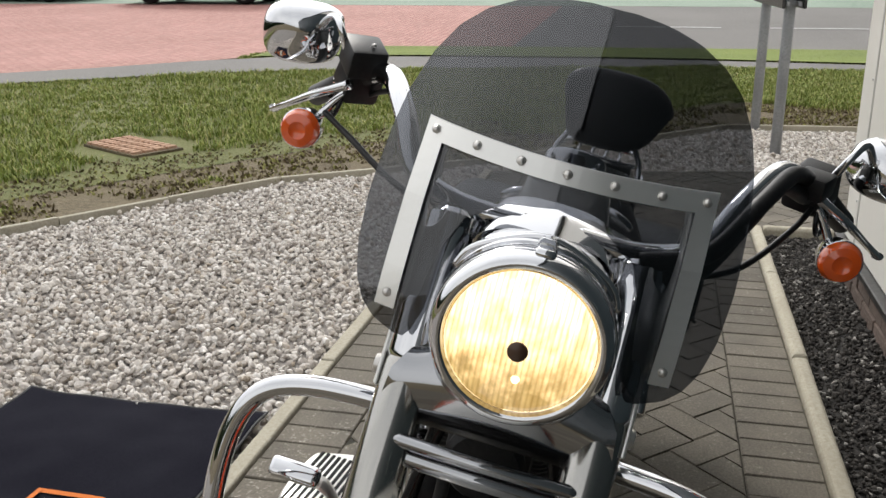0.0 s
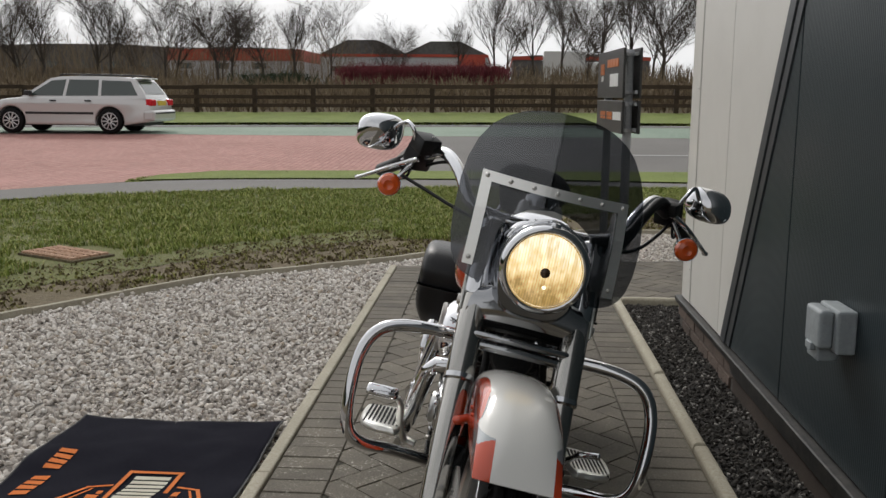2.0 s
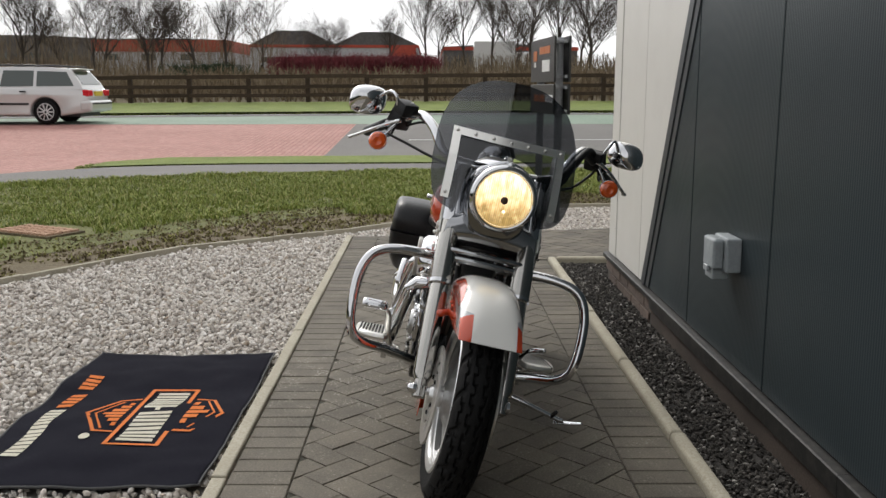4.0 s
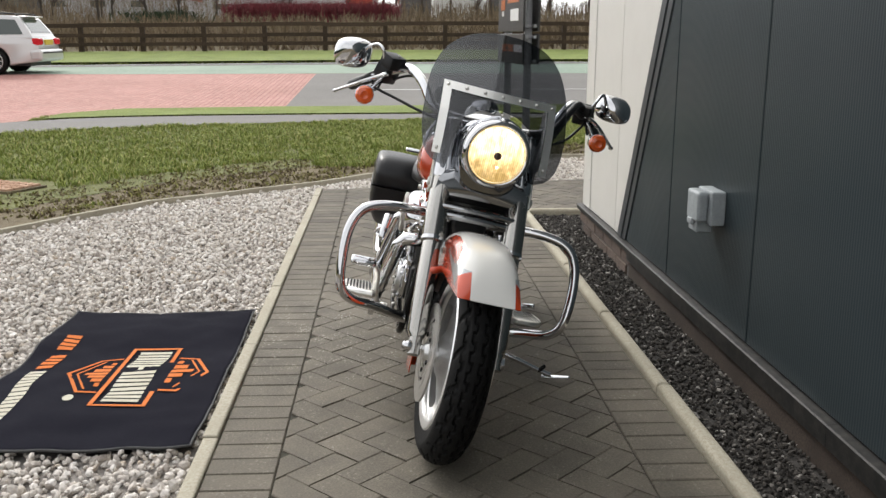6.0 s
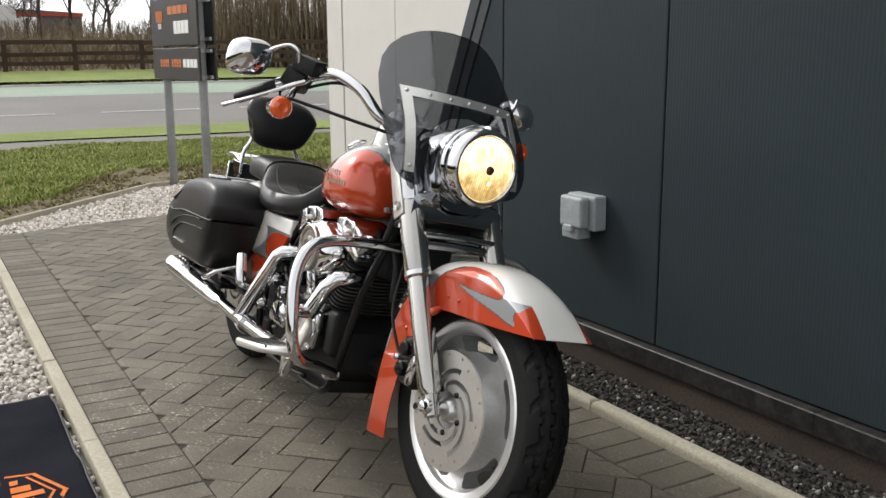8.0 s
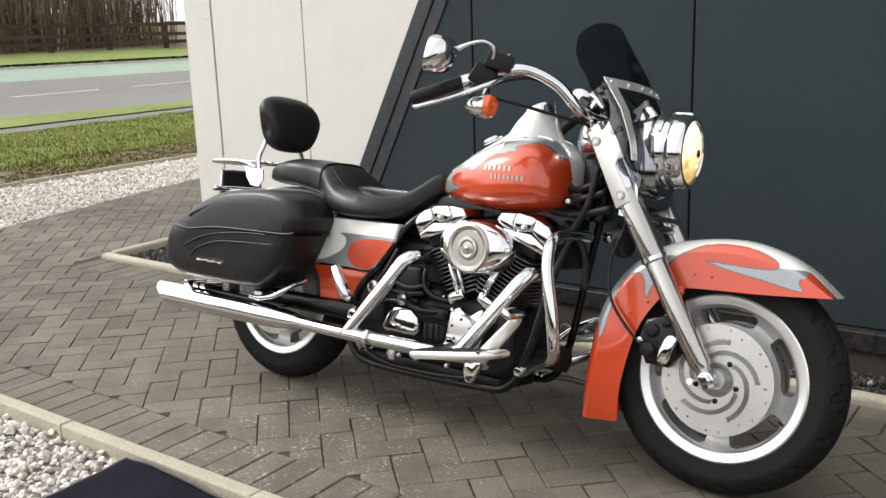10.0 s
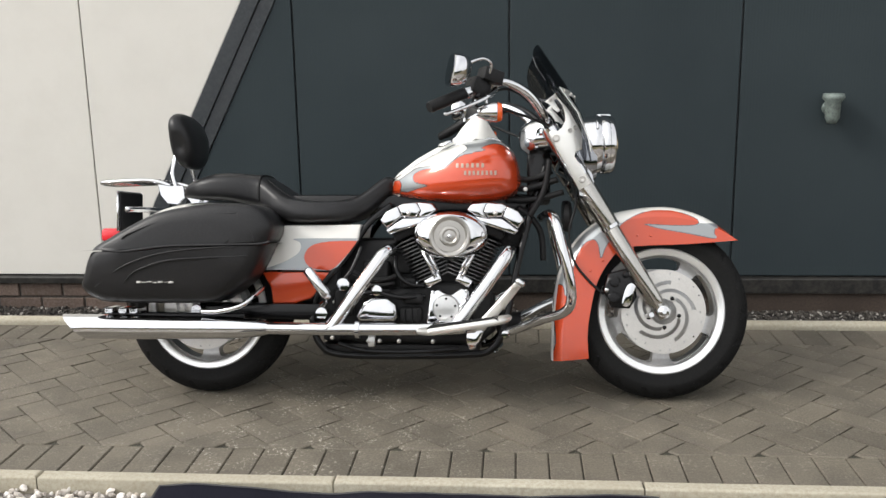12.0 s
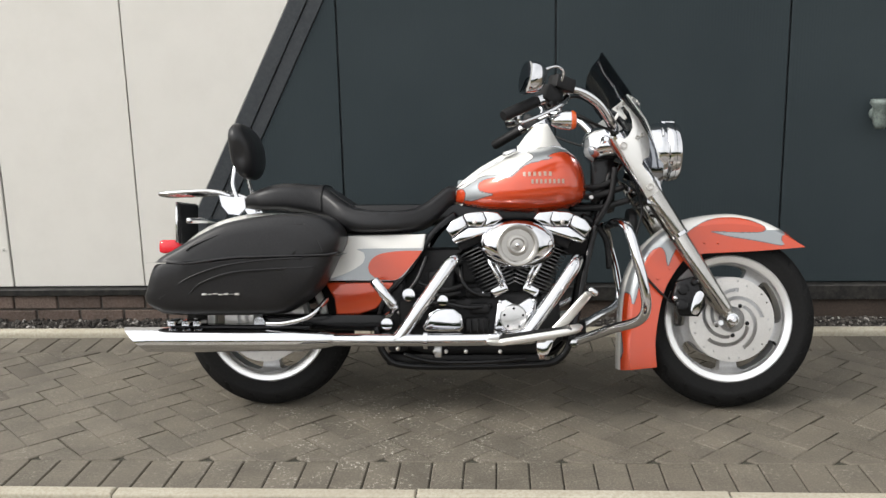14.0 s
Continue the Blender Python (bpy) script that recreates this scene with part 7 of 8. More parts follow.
for i in range(13):
    x = 0.05 + 0.036 * i
    mat_shape("name_bar", [(x, -0.325), (x + 0.028, -0.325), (x + 0.028, -0.265), (x, -0.265)], MAT_CREAM)
mat_shape("name_bar", [(0.335 + 0.03 * math.cos(a), -0.1 + 0.018 * math.sin(a)) for a in (2 * math.pi * k / 16 for k in range(16))], MAT_CREAM)

# ---- grass ----
GRASS = island_varied("grass_blades", [(0.0, (0.115, 0.155, 0.027)), (0.35, (0.2, 0.26, 0.048)), (0.7, (0.31, 0.36, 0.08)), (0.9, (0.44, 0.43, 0.15)), (1.0, (0.5, 0.42, 0.21))], 0.7, 20)
MOSS = island_varied("moss_and_dead_grass", [(0.0, (0.11, 0.08, 0.05)), (0.45, (0.22, 0.175, 0.1)), (0.7, (0.24, 0.24, 0.075)), (0.88, (0.33, 0.32, 0.1)), (1.0, (0.1, 0.07, 0.042))], 0.85, 20)


def blades(name, spots, height, mat, label, seed, per=6, width=0.006):
    """Tufts of bent grass blades."""
    rg = np.random.RandomState(seed)
    V, F = [], []
    for x, y, k in spots:
        z = land(x, y) - 0.015
        for _ in range(per):
            a = rg.uniform(0, 6.283)
            lean = rg.uniform(0.2, 1.1)
            h = height * k * rg.uniform(0.5, 1.2)
            bx, by = x + rg.normal(0, 0.025), y + rg.normal(0, 0.025)
            dx, dy = math.cos(a), math.sin(a)
            w = width * rg.uniform(0.6, 1.3)
            n = len(V)
            V += [(bx - dy * w, by + dx * w, z), (bx + dy * w, by - dx * w, z), (bx + dx * h * lean * 0.35 + dy * w * 0.7, by + dy * h * lean * 0.35 - dx * w * 0.7, z + h * 0.65), (bx + dx * h * lean * 0.35 - dy * w * 0.7, by + dy * h * lean * 0.35 + dx * w * 0.7, z + h * 0.65), (bx + dx * h * lean, by + dy * h * lean, z + h)]
            F += [(n, n + 1, n + 2, n + 3), (n + 3, n + 2, n + 4)]
    me = bpy.data.meshes.new(name)
    me.from_pydata(V, [], F)
    me.materials.append(mat)
    return tagged(new(name, me), label, "grass", kind="stuff")


rg = np.random.RandomState(11)
lawn_spots, moss_spots = [], []
for _ in range(34000):
    y = rg.uniform(-6.5, 7.5)
    x0, x1 = edge_x(y) - 0.06, band(PATH_NEAR, y)
    x = rg.uniform(x1, x0)
    d = x0 - x
    patch = noise.noise(Vector((x * 0.9, y * 0.9, 0))) + 0.6 * noise.noise(Vector((x * 2.7, y * 2.7, 3)))
    if (x + 4.28) ** 2 + (y + 2.72) ** 2 < 0.22:
        continue
    if d < 0.9 + 1.2 * min(1.0, max(0.0, (0.8 - y) / 2.8)) + 0.7 * noise.noise(Vector((x, y, 7))):
        if patch > -0.3 and rg.rand() < 0.75:
            moss_spots.append((x, y, rg.uniform(0.3, 0.9)))
        if patch > 0.38 and d > 0.3:
            lawn_spots.append((x, y, 0.6))
    else:
        lawn_spots.append((x, y, 0.8 + 0.5 * patch))
blades("grass", lawn_spots, 0.068, GRASS, "rough green lawn grass", 12, 8, 0.005)
blades("moss", moss_spots, 0.035, MOSS, "moss and dead grass on bare soil", 13, 5, 0.01)
vs = []
for _ in range(9000):
    y = rg.uniform(-4.6, 14)
    x = rg.uniform(band(ROAD_NEAR, y), band(PATH_FAR, y))
    vs.append((x, y, rg.uniform(0.6, 1.1)))
blades("grass", vs, 0.045, GRASS, "short grass between path and road", 14, 5, 0.01)
vs = []
for _ in range(12000):
    y = rg.uniform(-16, 20)
    x = rg.uniform(band(VERGE_FAR, y), band(LANE_FAR, y) - 0.9)
    vs.append((x, y, rg.uniform(0.6, 1.2)))
blades("grass", vs, 0.06, GRASS, "green verge grass beyond the road", 15, 4, 0.022)

# ---- drain grating in the lawn edge ----
RUST = two_scale("weathered_wood", (0.42, 0.26, 0.17), (0.5, 0.33, 0.23), (0.33, 0.2, 0.13), 6, 60, 0.9)
drain = empty("drain_cover", Matrix.Translation((-4.28, -2.72, 0.014)) @ pose(0, 0, 0, 0, 0, 62))
tagged(drain, "rust-brown slatted drain cover set in the soil", "drain cover")
part("tray", box_bm(-0.34, 0.34, -0.2, 0.2, -0.05, -0.004), SOIL, drain)
for i in range(9):
    for j in range(4):
        x = -0.32 + 0.072 * i
        y = -0.185 + 0.094 * j
        part("slat", box_bm(x, x + 0.045, y, y + 0.078, -0.01, 0.014, 0.004), RUST, drain)

# ---- company sign on two posts ----
POST_GREY = two_scale("galvanised", (0.26, 0.27, 0.28), (0.33, 0.34, 0.35), (0.22, 0.23, 0.24), 5, 60, 0.5)
SIGN_BLACK = two_scale("sign_black", (0.02, 0.02, 0.02), (0.03, 0.03, 0.03), (0.045, 0.045, 0.045), 2, 30, 0.4)
SIGN_ORANGE = material("sign_orange", (0.5, 0.14, 0.03), 0.45)
SIGN_WHITE = material("sign_white", (0.75, 0.75, 0.74), 0.45)
sign = empty("roadside_sign", Matrix.Translation((-5.22, 1.86, 0)) @ pose(0, 0, 0, 0, 0, 183.5))
tagged(sign, "black double-sided company sign with orange and white marks on grey posts", "sign")
for x in (0.0, 0.98):
    part("post", tube_bm([(x, -0.0, -0.05), (x, 0.0, 1.7)], 0.038, 20, bend=False), POST_GREY, sign, smooth=True)
for face_y, s in ((0.07, 1), (-0.07, -1)):
    low_panel = part("panel", box_bm(-0.16, 1.12, face_y - 0.01, face_y + 0.01, 0.99, 1.268, 0.003), SIGN_BLACK, sign, "black board with orange and white lettering bars")
    yb = face_y + s * 0.0125
    flip = (lambda a, b: (a, b)) if s > 0 else (lambda a, b: (0.96 - b, 0.96 - a))
    for i in range(9):
        if i != 4:
            for z0, z1 in ((1.1, 1.124), (1.13, 1.168)):
                a, b = flip(0.3 + 0.067 * i, 0.35 + 0.067 * i)
                part("mark", box_bm(a, b, yb - 0.003, yb + 0.003, z0, z1, 0.001), SIGN_ORANGE, low_panel)
    for i in range(4):
        a, b = flip(-0.12 + 0.095 * i, -0.045 + 0.095 * i)
        part("mark", box_bm(a, b, yb - 0.003, yb + 0.003, 1.1, 1.17, 0.001), SIGN_WHITE, low_panel)
    top_panel = part("panel", box_bm(-0.16, 1.12, face_y - 0.01, face_y + 0.01, 1.29, 1.71, 0.003), SIGN_BLACK, sign, "black board with orange and white shapes")
    for a, b, c, d, m in ((0.05, 0.6, 1.56, 1.63, SIGN_ORANGE), (0.05, 0.45, 1.39, 1.5, SIGN_WHITE), (0.75, 0.95, 1.5, 1.6, SIGN_ORANGE), (0.8, 0.9, 1.44, 1.49, SIGN_WHITE)):
        a, b = flip(a, b)
        for k in range(4):
            w = (b - a) / 4
            part("mark", box_bm(a + w * k + 0.006, a + w * (k + 1) - 0.006, yb - 0.003, yb + 0.003, c, d, 0.001), m, top_panel)
    for z in (1.02, 1.24, 1.34, 1.66):
        part("rail", box_bm(-0.14, 1.1, face_y - s * 0.03 - 0.012, face_y - s * 0.03 + 0.012, z - 0.015, z + 0.015, 0.002), POST_GREY, sign)
for z in (1.02, 1.24, 1.34, 1.66):
    for x in (0.0, 0.98):
        part("clip", box_bm(x - 0.05, x + 0.05, -0.05, 0.05, z - 0.012, z + 0.012, 0.003), POST_GREY, sign)

# ---- street lamp post ----
lp = empty("street_lamp", Matrix.Translation((-22.96, -14.46, land(-22.96, -14.46))))
tagged(lp, "grey galvanised street lamp post beside the road", "street lamp")
part("post", tube_bm([(0, 0, -0.1), (0, 0, 1.4), (0, 0, 8.0)], [0.12, 0.1, 0.06], 16, bend=False), POST_GREY, lp, smooth=True)
part("bracket", tube_bm([(0, 0, 7.9), (0.1, 0, 8.15), (0.8, 0, 8.25)], 0.04, 10), POST_GREY, lp, smooth=True)
part("lantern", box_bm(0.75, 1.35, -0.13, 0.13, 8.18, 8.32, 0.05, 2), POST_GREY, lp)

# ---- post and rail fence ----
FENCE_WOOD = two_scale("stained_timber", (0.03, 0.02, 0.014), (0.05, 0.033, 0.022), (0.075, 0.05, 0.035), 3, 40, 0.85, per_object=0.2)
fence = empty("fence", Matrix.Translation((-29.1, 0, 0)))
tagged(fence, "dark brown timber post-and-rail fence beyond the road", "fence")


def fence_x(y):
    return float(np.interp(y, [-60, 0, 6, 12, 18, 40], [-29.4, -29.1, -29.0, -28.4, -27.6, -22.2]))


ys = [-9.71 + 2.04 * k for k in range(-14, 18)]
for y in ys:
    x = fence_x(y)
    z = land(x, y)
    part("post", box_bm(x + 29.1 - 0.07, x + 29.1 + 0.07, y - 0.075, y + 0.075, z - 0.1, z + 0.98, 0.012), FENCE_WOOD, fence)
for a, b in zip(ys, ys[1:]):
    xa, xb = fence_x(a) + 29.1 + 0.09, fence_x(b) + 29.1 + 0.09
    za, zb = land(fence_x(a), a), land(fence_x(b), b)
    for h, hh in ((0.24, 0.12), (0.52, 0.12), (0.86, 0.13)):
        bm = bmesh.new()
        o = random.uniform(-0.02, 0.02)
        loft_bm([[(xa - 0.025, a, za + h + o), (xa + 0.025, a, za + h + o), (xa + 0.025, a, za + h + hh + o), (xa - 0.025, a, za + h + hh + o)], [(xb - 0.025, b, zb + h + o), (xb + 0.025, b, zb + h + o), (xb + 0.025, b, zb + h + hh + o), (xb - 0.025, b, zb + h + hh + o)]], bm)
        part("rail", bm, FENCE_WOOD, fence)

# ---- parked cars ----
CAR_GLASS = material("car_glass", (0.05, 0.065, 0.06), 0.05, 0.0, 0.8)
CAR_TRIM = material("car_trim", (0.015, 0.015, 0.016), 0.5)


def car_side(z):
    """Half width of the cabin at a height."""
    return 0.8 - 0.3 * max(0.0, z - 0.88)


def car(name, m, paint, label, rails):
    """A car with its nose along +x: shell with wheel arches, cabin, glass, lamps and wheels."""
    c = empty(name, m)
    tagged(c, label, "car", "parked cars")

    def arch(x):
        return [(x + 0.37 * math.cos(a), 0.31 + 0.37 * math.sin(a)) for a in np.linspace(-0.25, math.pi + 0.25, 15)]

    low = [(-2.18, 0.3), (-2.24, 0.5), (-2.22, 0.74), (-2.16, 0.9), (-1.9, 0.93), (0.95, 0.91), (1.5, 0.86), (1.95, 0.76), (2.17, 0.62), (2.24, 0.45), (2.2, 0.26)] + arch(1.37) + arch(-1.18)
    bm = plate_bm(low, -0.86, 0.86, 0.05, 3)
    for v in bm.verts:
        k = max(0.0, (abs(v.co.x) - 1.5) / 0.74)
        v.co.y *= (1 - 0.13 * k * k) * (1 - 0.05 * max(0.0, (v.co.z - 0.62) / 0.3) ** 2)
    part("body", bm, paint, c, smooth=True).data.set_sharp_from_angle(angle=radians(40))
    part("underbody", box_bm(-2.0, 2.0, -0.7, 0.7, 0.2, 0.66), CAR_TRIM, c)
    bm = plate_bm([(-2.13, 0.88), (-2.03, 1.06), (-1.8, 1.36), (-1.6, 1.405), (-1.2, 1.425), (-0.4, 1.435), (0.1, 1.42), (0.38, 1.37), (1.06, 0.93), (1.16, 0.88)], -1.0, 1.0, 0.0)
    for v in bm.verts:
        v.co.y *= car_side(v.co.z)
    bmesh.ops.bevel(bm, geom=[e for e in bm.edges if abs(e.verts[0].co.y - e.verts[1].co.y) < 0.2 and e.verts[0].co.z > 0.9], offset=0.04, segments=2, profile=0.5, affect="EDGES", clamp_overlap=True)
    part("cabin", bm, paint, c, smooth=True).data.set_sharp_from_angle(angle=radians(35))
    for s in (-1, 1):
        for quad in ([(-1.9, 0.96), (-0.96, 0.95), (-0.96, 1.33), (-1.7, 1.31)], [(-0.88, 0.95), (-0.05, 0.94), (-0.12, 1.345), (-0.88, 1.34)], [(0.03, 0.94), (0.92, 0.94), (0.33, 1.32), (-0.04, 1.345)]):
            glass = loft_bm([[(x, s * (car_side(z) + d), z) for x, z in quad] for d in (-0.02, 0.006)])
            part("side_window", glass, CAR_GLASS, c)
        for x in (-0.72, 0.18):
            part("door_handle", box_bm(x, x + 0.16, s * 0.853 - 0.015, s * 0.853 + 0.015, 0.8, 0.84, 0.008), CAR_TRIM, c)
        part("side_moulding", box_bm(-0.78, 0.98, s * 0.86 - 0.012, s * 0.86 + 0.012, 0.48, 0.54, 0.006), CAR_TRIM, c)
        part("door_mirror", box_bm(0.78, 0.94, min(s * 0.82, s * 0.99), max(s * 0.82, s * 0.99), 0.94, 1.07, 0.03, 2), CAR_TRIM, c)
        part("tail_lamp", box_bm(-2.26, -2.08, min(s * 0.46, s * 0.77), max(s * 0.46, s * 0.77), 0.7, 0.87, 0.03, 2), RED_LENS, c)
        part("headlight", box_bm(1.98, 2.19, min(s * 0.46, s * 0.75), max(s * 0.46, s * 0.75), 0.56, 0.7, 0.03, 2), SIGN_WHITE, c)
        for x in (1.37, -1.18):
            tyre = lathe_bm([(0.2, -0.09), (0.28, -0.095), (0.31, -0.07), (0.315, 0.0), (0.31, 0.07), (0.28, 0.095), (0.2, 0.09)], 36, "y", (x, s * 0.76, 0.315))
            w = part("wheel", tyre, RUBBER, c, smooth=True)
            rim = lathe_bm([(0.2, -0.03), (0.215, 0.012), (0.2, 0.016), (0.185, 0.0), (0.19, -0.03)], 36, "y", (x, s * 0.84, 0.315))
            part("rim", rim, ALLOY, w, smooth=True)
            for k in range(10):
                a = 2 * math.pi * k / 10
                sp = tube_bm([(x + 0.03 * math.cos(a), s * 0.85, 0.315 + 0.03 * math.sin(a)), (x + 0.19 * math.cos(a), s * 0.845, 0.315 + 0.19 * math.sin(a))], 0.017, 6)
                part("spoke", sp, ALLOY, w)
    rear = loft_bm([[(-2.065 - d, -0.66, 1.0), (-2.065 - d, 0.66, 1.0), (-1.835 - d, 0.56, 1.32), (-1.835 - d, -0.56, 1.32)] for d in (-0.03, 0.014)])
    part("rear_window", rear, CAR_GLASS, c)
    front = loft_bm([[(1.02 + d, -0.7, 0.965), (1.02 + d, 0.7, 0.965), (0.42 + d, 0.6, 1.35), (0.42 + d, -0.6, 1.35)] for d in (-0.03, 0.014)])
    part("windscreen", front, CAR_GLASS, c)
    part("spoiler", box_bm(-1.95, -1.75, -0.55, 0.55, 1.37, 1.4, 0.012, 2), paint, c)
    part("bumper", box_bm(-2.32, -2.0, -0.8, 0.8, 0.32, 0.6, 0.07, 3), paint, c)
    part("bumper", box_bm(2.02, 2.31, -0.78, 0.78, 0.26, 0.5, 0.07, 3), paint, c)
    part("bumper_strip", box_bm(-2.327, -2.1, -0.7, 0.7, 0.5, 0.54, 0.005), CAR_TRIM, c)
    part("grille", box_bm(2.16, 2.25, -0.36, 0.36, 0.56, 0.66, 0.02, 2), CAR_TRIM, c)
    part("number_plate", box_bm(-2.25, -2.2, -0.26, 0.26, 0.71, 0.83, 0.005), material("plate_yellow", (0.6, 0.45, 0.05), 0.4), c, "plain yellow plate")
    if rails:
        for s in (-1, 1):
            part("roof_rail", tube_bm([(-1.7, s * 0.58, 1.39), (-1.6, s * 0.58, 1.46), (0.0, s * 0.58, 1.475), (0.12, s * 0.58, 1.41)], 0.016, 8), CAR_TRIM, c, smooth=True)
    return c


CAR_SILVER = material("car_silver", (0.58, 0.58, 0.57), 0.3, 0.35, 0.5, 1.0)
CAR_WHITE = material("car_white", (0.72, 0.72, 0.7), 0.3, 0.0, 0.5, 1.0)
car("estate_car", Matrix.Translation((-21.0, -10.2, land(-21, -10.2) - 0.03)) @ pose(0, 0, 0, 0, 0, -90), CAR_SILVER, "silver estate car with roof rails parked by the road", True)
car("hatchback_car", Matrix.Translation((-21.9, -16.1, land(-21.9, -16.1) - 0.03)) @ pose(0, 0, 0, 0, 0, 84) @ Matrix.Diagonal((0.84, 0.97, 1.05, 1)), CAR_WHITE, "small white hatchback parked by the road", False)

# ---- bare winter trees ----
BARK = two_scale("bark", (0.042, 0.035, 0.029), (0.065, 0.053, 0.043), (0.09, 0.075, 0.06), 1.5, 25, 0.95)


def branch_mesh(name, twigs, sides=4):
    V, F = [], []
    for p, q, r0, r1 in twigs:
        p, q = Vector(p), Vector(q)
        d = (q - p).normalized()
        a = d.orthogonal().normalized()
        b = d.cross(a)
        n = len(V)
        for c, r in ((p, r0), (q, r1)):
            for k in range(sides):
                t = 2 * math.pi * k / sides
                V.append(tuple(c + r * (math.cos(t) * a + math.sin(t) * b)))
        for k in range(sides):
            F.append((n + k, n + (k + 1) % sides, n + sides + (k + 1) % sides, n + sides + k))
    me = bpy.data.meshes.new(name)
    me.from_pydata(V, [], F)
    me.materials.append(BARK)
    return me


def bare_tree(seed, height, spread, stems=1):
    rt = random.Random(seed)
    trunk, crown = [], []

    def grow(p, d, length, r, level):
        n = 3 if level < 2 else 2
        pos = Vector(p)
        dirn = Vector(d)
        for i in range(n):
            nd = (dirn + Vector((rt.gauss(0, 0.11), rt.gauss(0, 0.11), rt.gauss(0.05, 0.06)))).normalized()
            q = pos + nd * length / n
            r1 = r * (1 - 0.26 * (i + 1) / n * 1.2)
            (trunk if level == 0 else crown).append((pos, q, r * (1 - 0.3 * i / n), r1))
            if level < 4:
                kids = {0: 3, 1: 3, 2: 3, 3: 2}[level] if (level > 0 or i > 0) else 0
                for _ in range(kids):
                    side = Vector((rt.gauss(0, 1), rt.gauss(0, 1), 0)).normalized()
                    kd = (nd * rt.uniform(0.7, 1.2) + side * spread * rt.uniform(0.6, 1.45) + Vector((0, 0, 0.12))).normalized()
                    grow(q, kd, length * rt.uniform(0.5, 0.78), max(r1 * 0.46, 0.0046), level + 1)
            pos, dirn = q, nd

    for _ in range(stems):
        grow((rt.uniform(-0.2, 0.2) * (stems > 1), rt.uniform(-0.2, 0.2) * (stems > 1), -0.2), (rt.gauss(0, 0.06), rt.gauss(0, 0.06), 1), height * 0.46, 0.0155 * height / stems ** 0.5, 0)
    t = empty("bare_tree")
    tagged(t, "bare winter tree with fine dark twigs", "tree", "bare trees behind the fence")
    for nm, tw in (("trunk", trunk), ("crown", crown)):
        ob = new(nm, branch_mesh(nm, tw))
        ob.parent = t
    return t


kinds = [bare_tree(1, 6.5, 0.75), bare_tree(2, 5.8, 0.95), bare_tree(3, 6.8, 0.5), bare_tree(4, 5.4, 0.8), bare_tree(7, 7.4, 0.55)]
rt = random.Random(21)
places = [(-52, -27.5, 1, 0.95), (-50, -22.5, 0, 1.0), (-54, -19.2, 1, 1.05), (-53, -15.2, 3, 1.0), (-50, -12.6, 1, 0.95), (-56, -9.8, 3, 1.1), (-52, -31.5, 0, 1.0), (-49, -35.0, 1, 1.0), (-53, 0.4, 2, 1.0), (-54, 2.8, 4, 0.95), (-52, 4.2, 2, 1.0), (-50, 6.4, 4, 1.0), (-53, 8.2, 2, 1.05), (-49, 9.6, 4, 0.95), (-51, 12.0, 2, 1.1), (-50, 14.5, 0, 1.05), (-48, -5.4, 3, 0.62), (-58, -2.0, 2, 0.7), (-47, 18.0, 4, 1.0), (-45, 21.5, 2, 1.0), (-60, -24.0, 3, 0.9), (-62, -37.0, 4, 0.9), (-57, -17.0, 0, 0.85), (-47, -17.2, 3, 1.05), (-46, -14.0, 0, 0.9), (-48, -20.6, 2, 0.9), (-50, -25.4, 3, 1.1), (-55, -29.5, 2, 1.0), (-51, -11.0, 2, 0.8), (-66, 1.5, 1, 1.1), (-64, 6.0, 3, 1.1), (-62, 11.0, 0, 1.1), (-68, -7.0, 1, 0.9), (-57, 10.5, 1, 1.0), (-46, 5.2, 3, 0.75), (-55, 16.5, 3, 1.1)]
used = set()
for x, y, k, s in places:
    m = Matrix.Translation((x, y, land(x, y))) @ Matrix.Rotation(rt.uniform(0, 6.28), 4, "Z") @ Matrix.Scale(s, 4)
    if k not in used:
        used.add(k)
        kinds[k].matrix_world = m
    else:
        ob = copy_thing(kinds[k], m)
        ob.scale = (s, s, s)

# ---- scrub, dogwood and thicket ----
SCRUB = island_varied("dead_stems", [(0.0, (0.13, 0.095, 0.06)), (0.4, (0.21, 0.16, 0.1)), (0.8, (0.29, 0.23, 0.15)), (1.0, (0.1, 0.075, 0.05))], 0.9, 8)
DOGWOOD = island_varied("red_stems", [(0.0, (0.14, 0.026, 0.034)), (0.5, (0.22, 0.042, 0.052)), (1.0, (0.13, 0.042, 0.044))], 0.85, 8)
EVERGREEN = island_varied("evergreen_leaves", [(0.0, (0.015, 0.03, 0.012)), (0.5, (0.03, 0.05, 0.02)), (1.0, (0.05, 0.07, 0.03))], 0.8, 8)


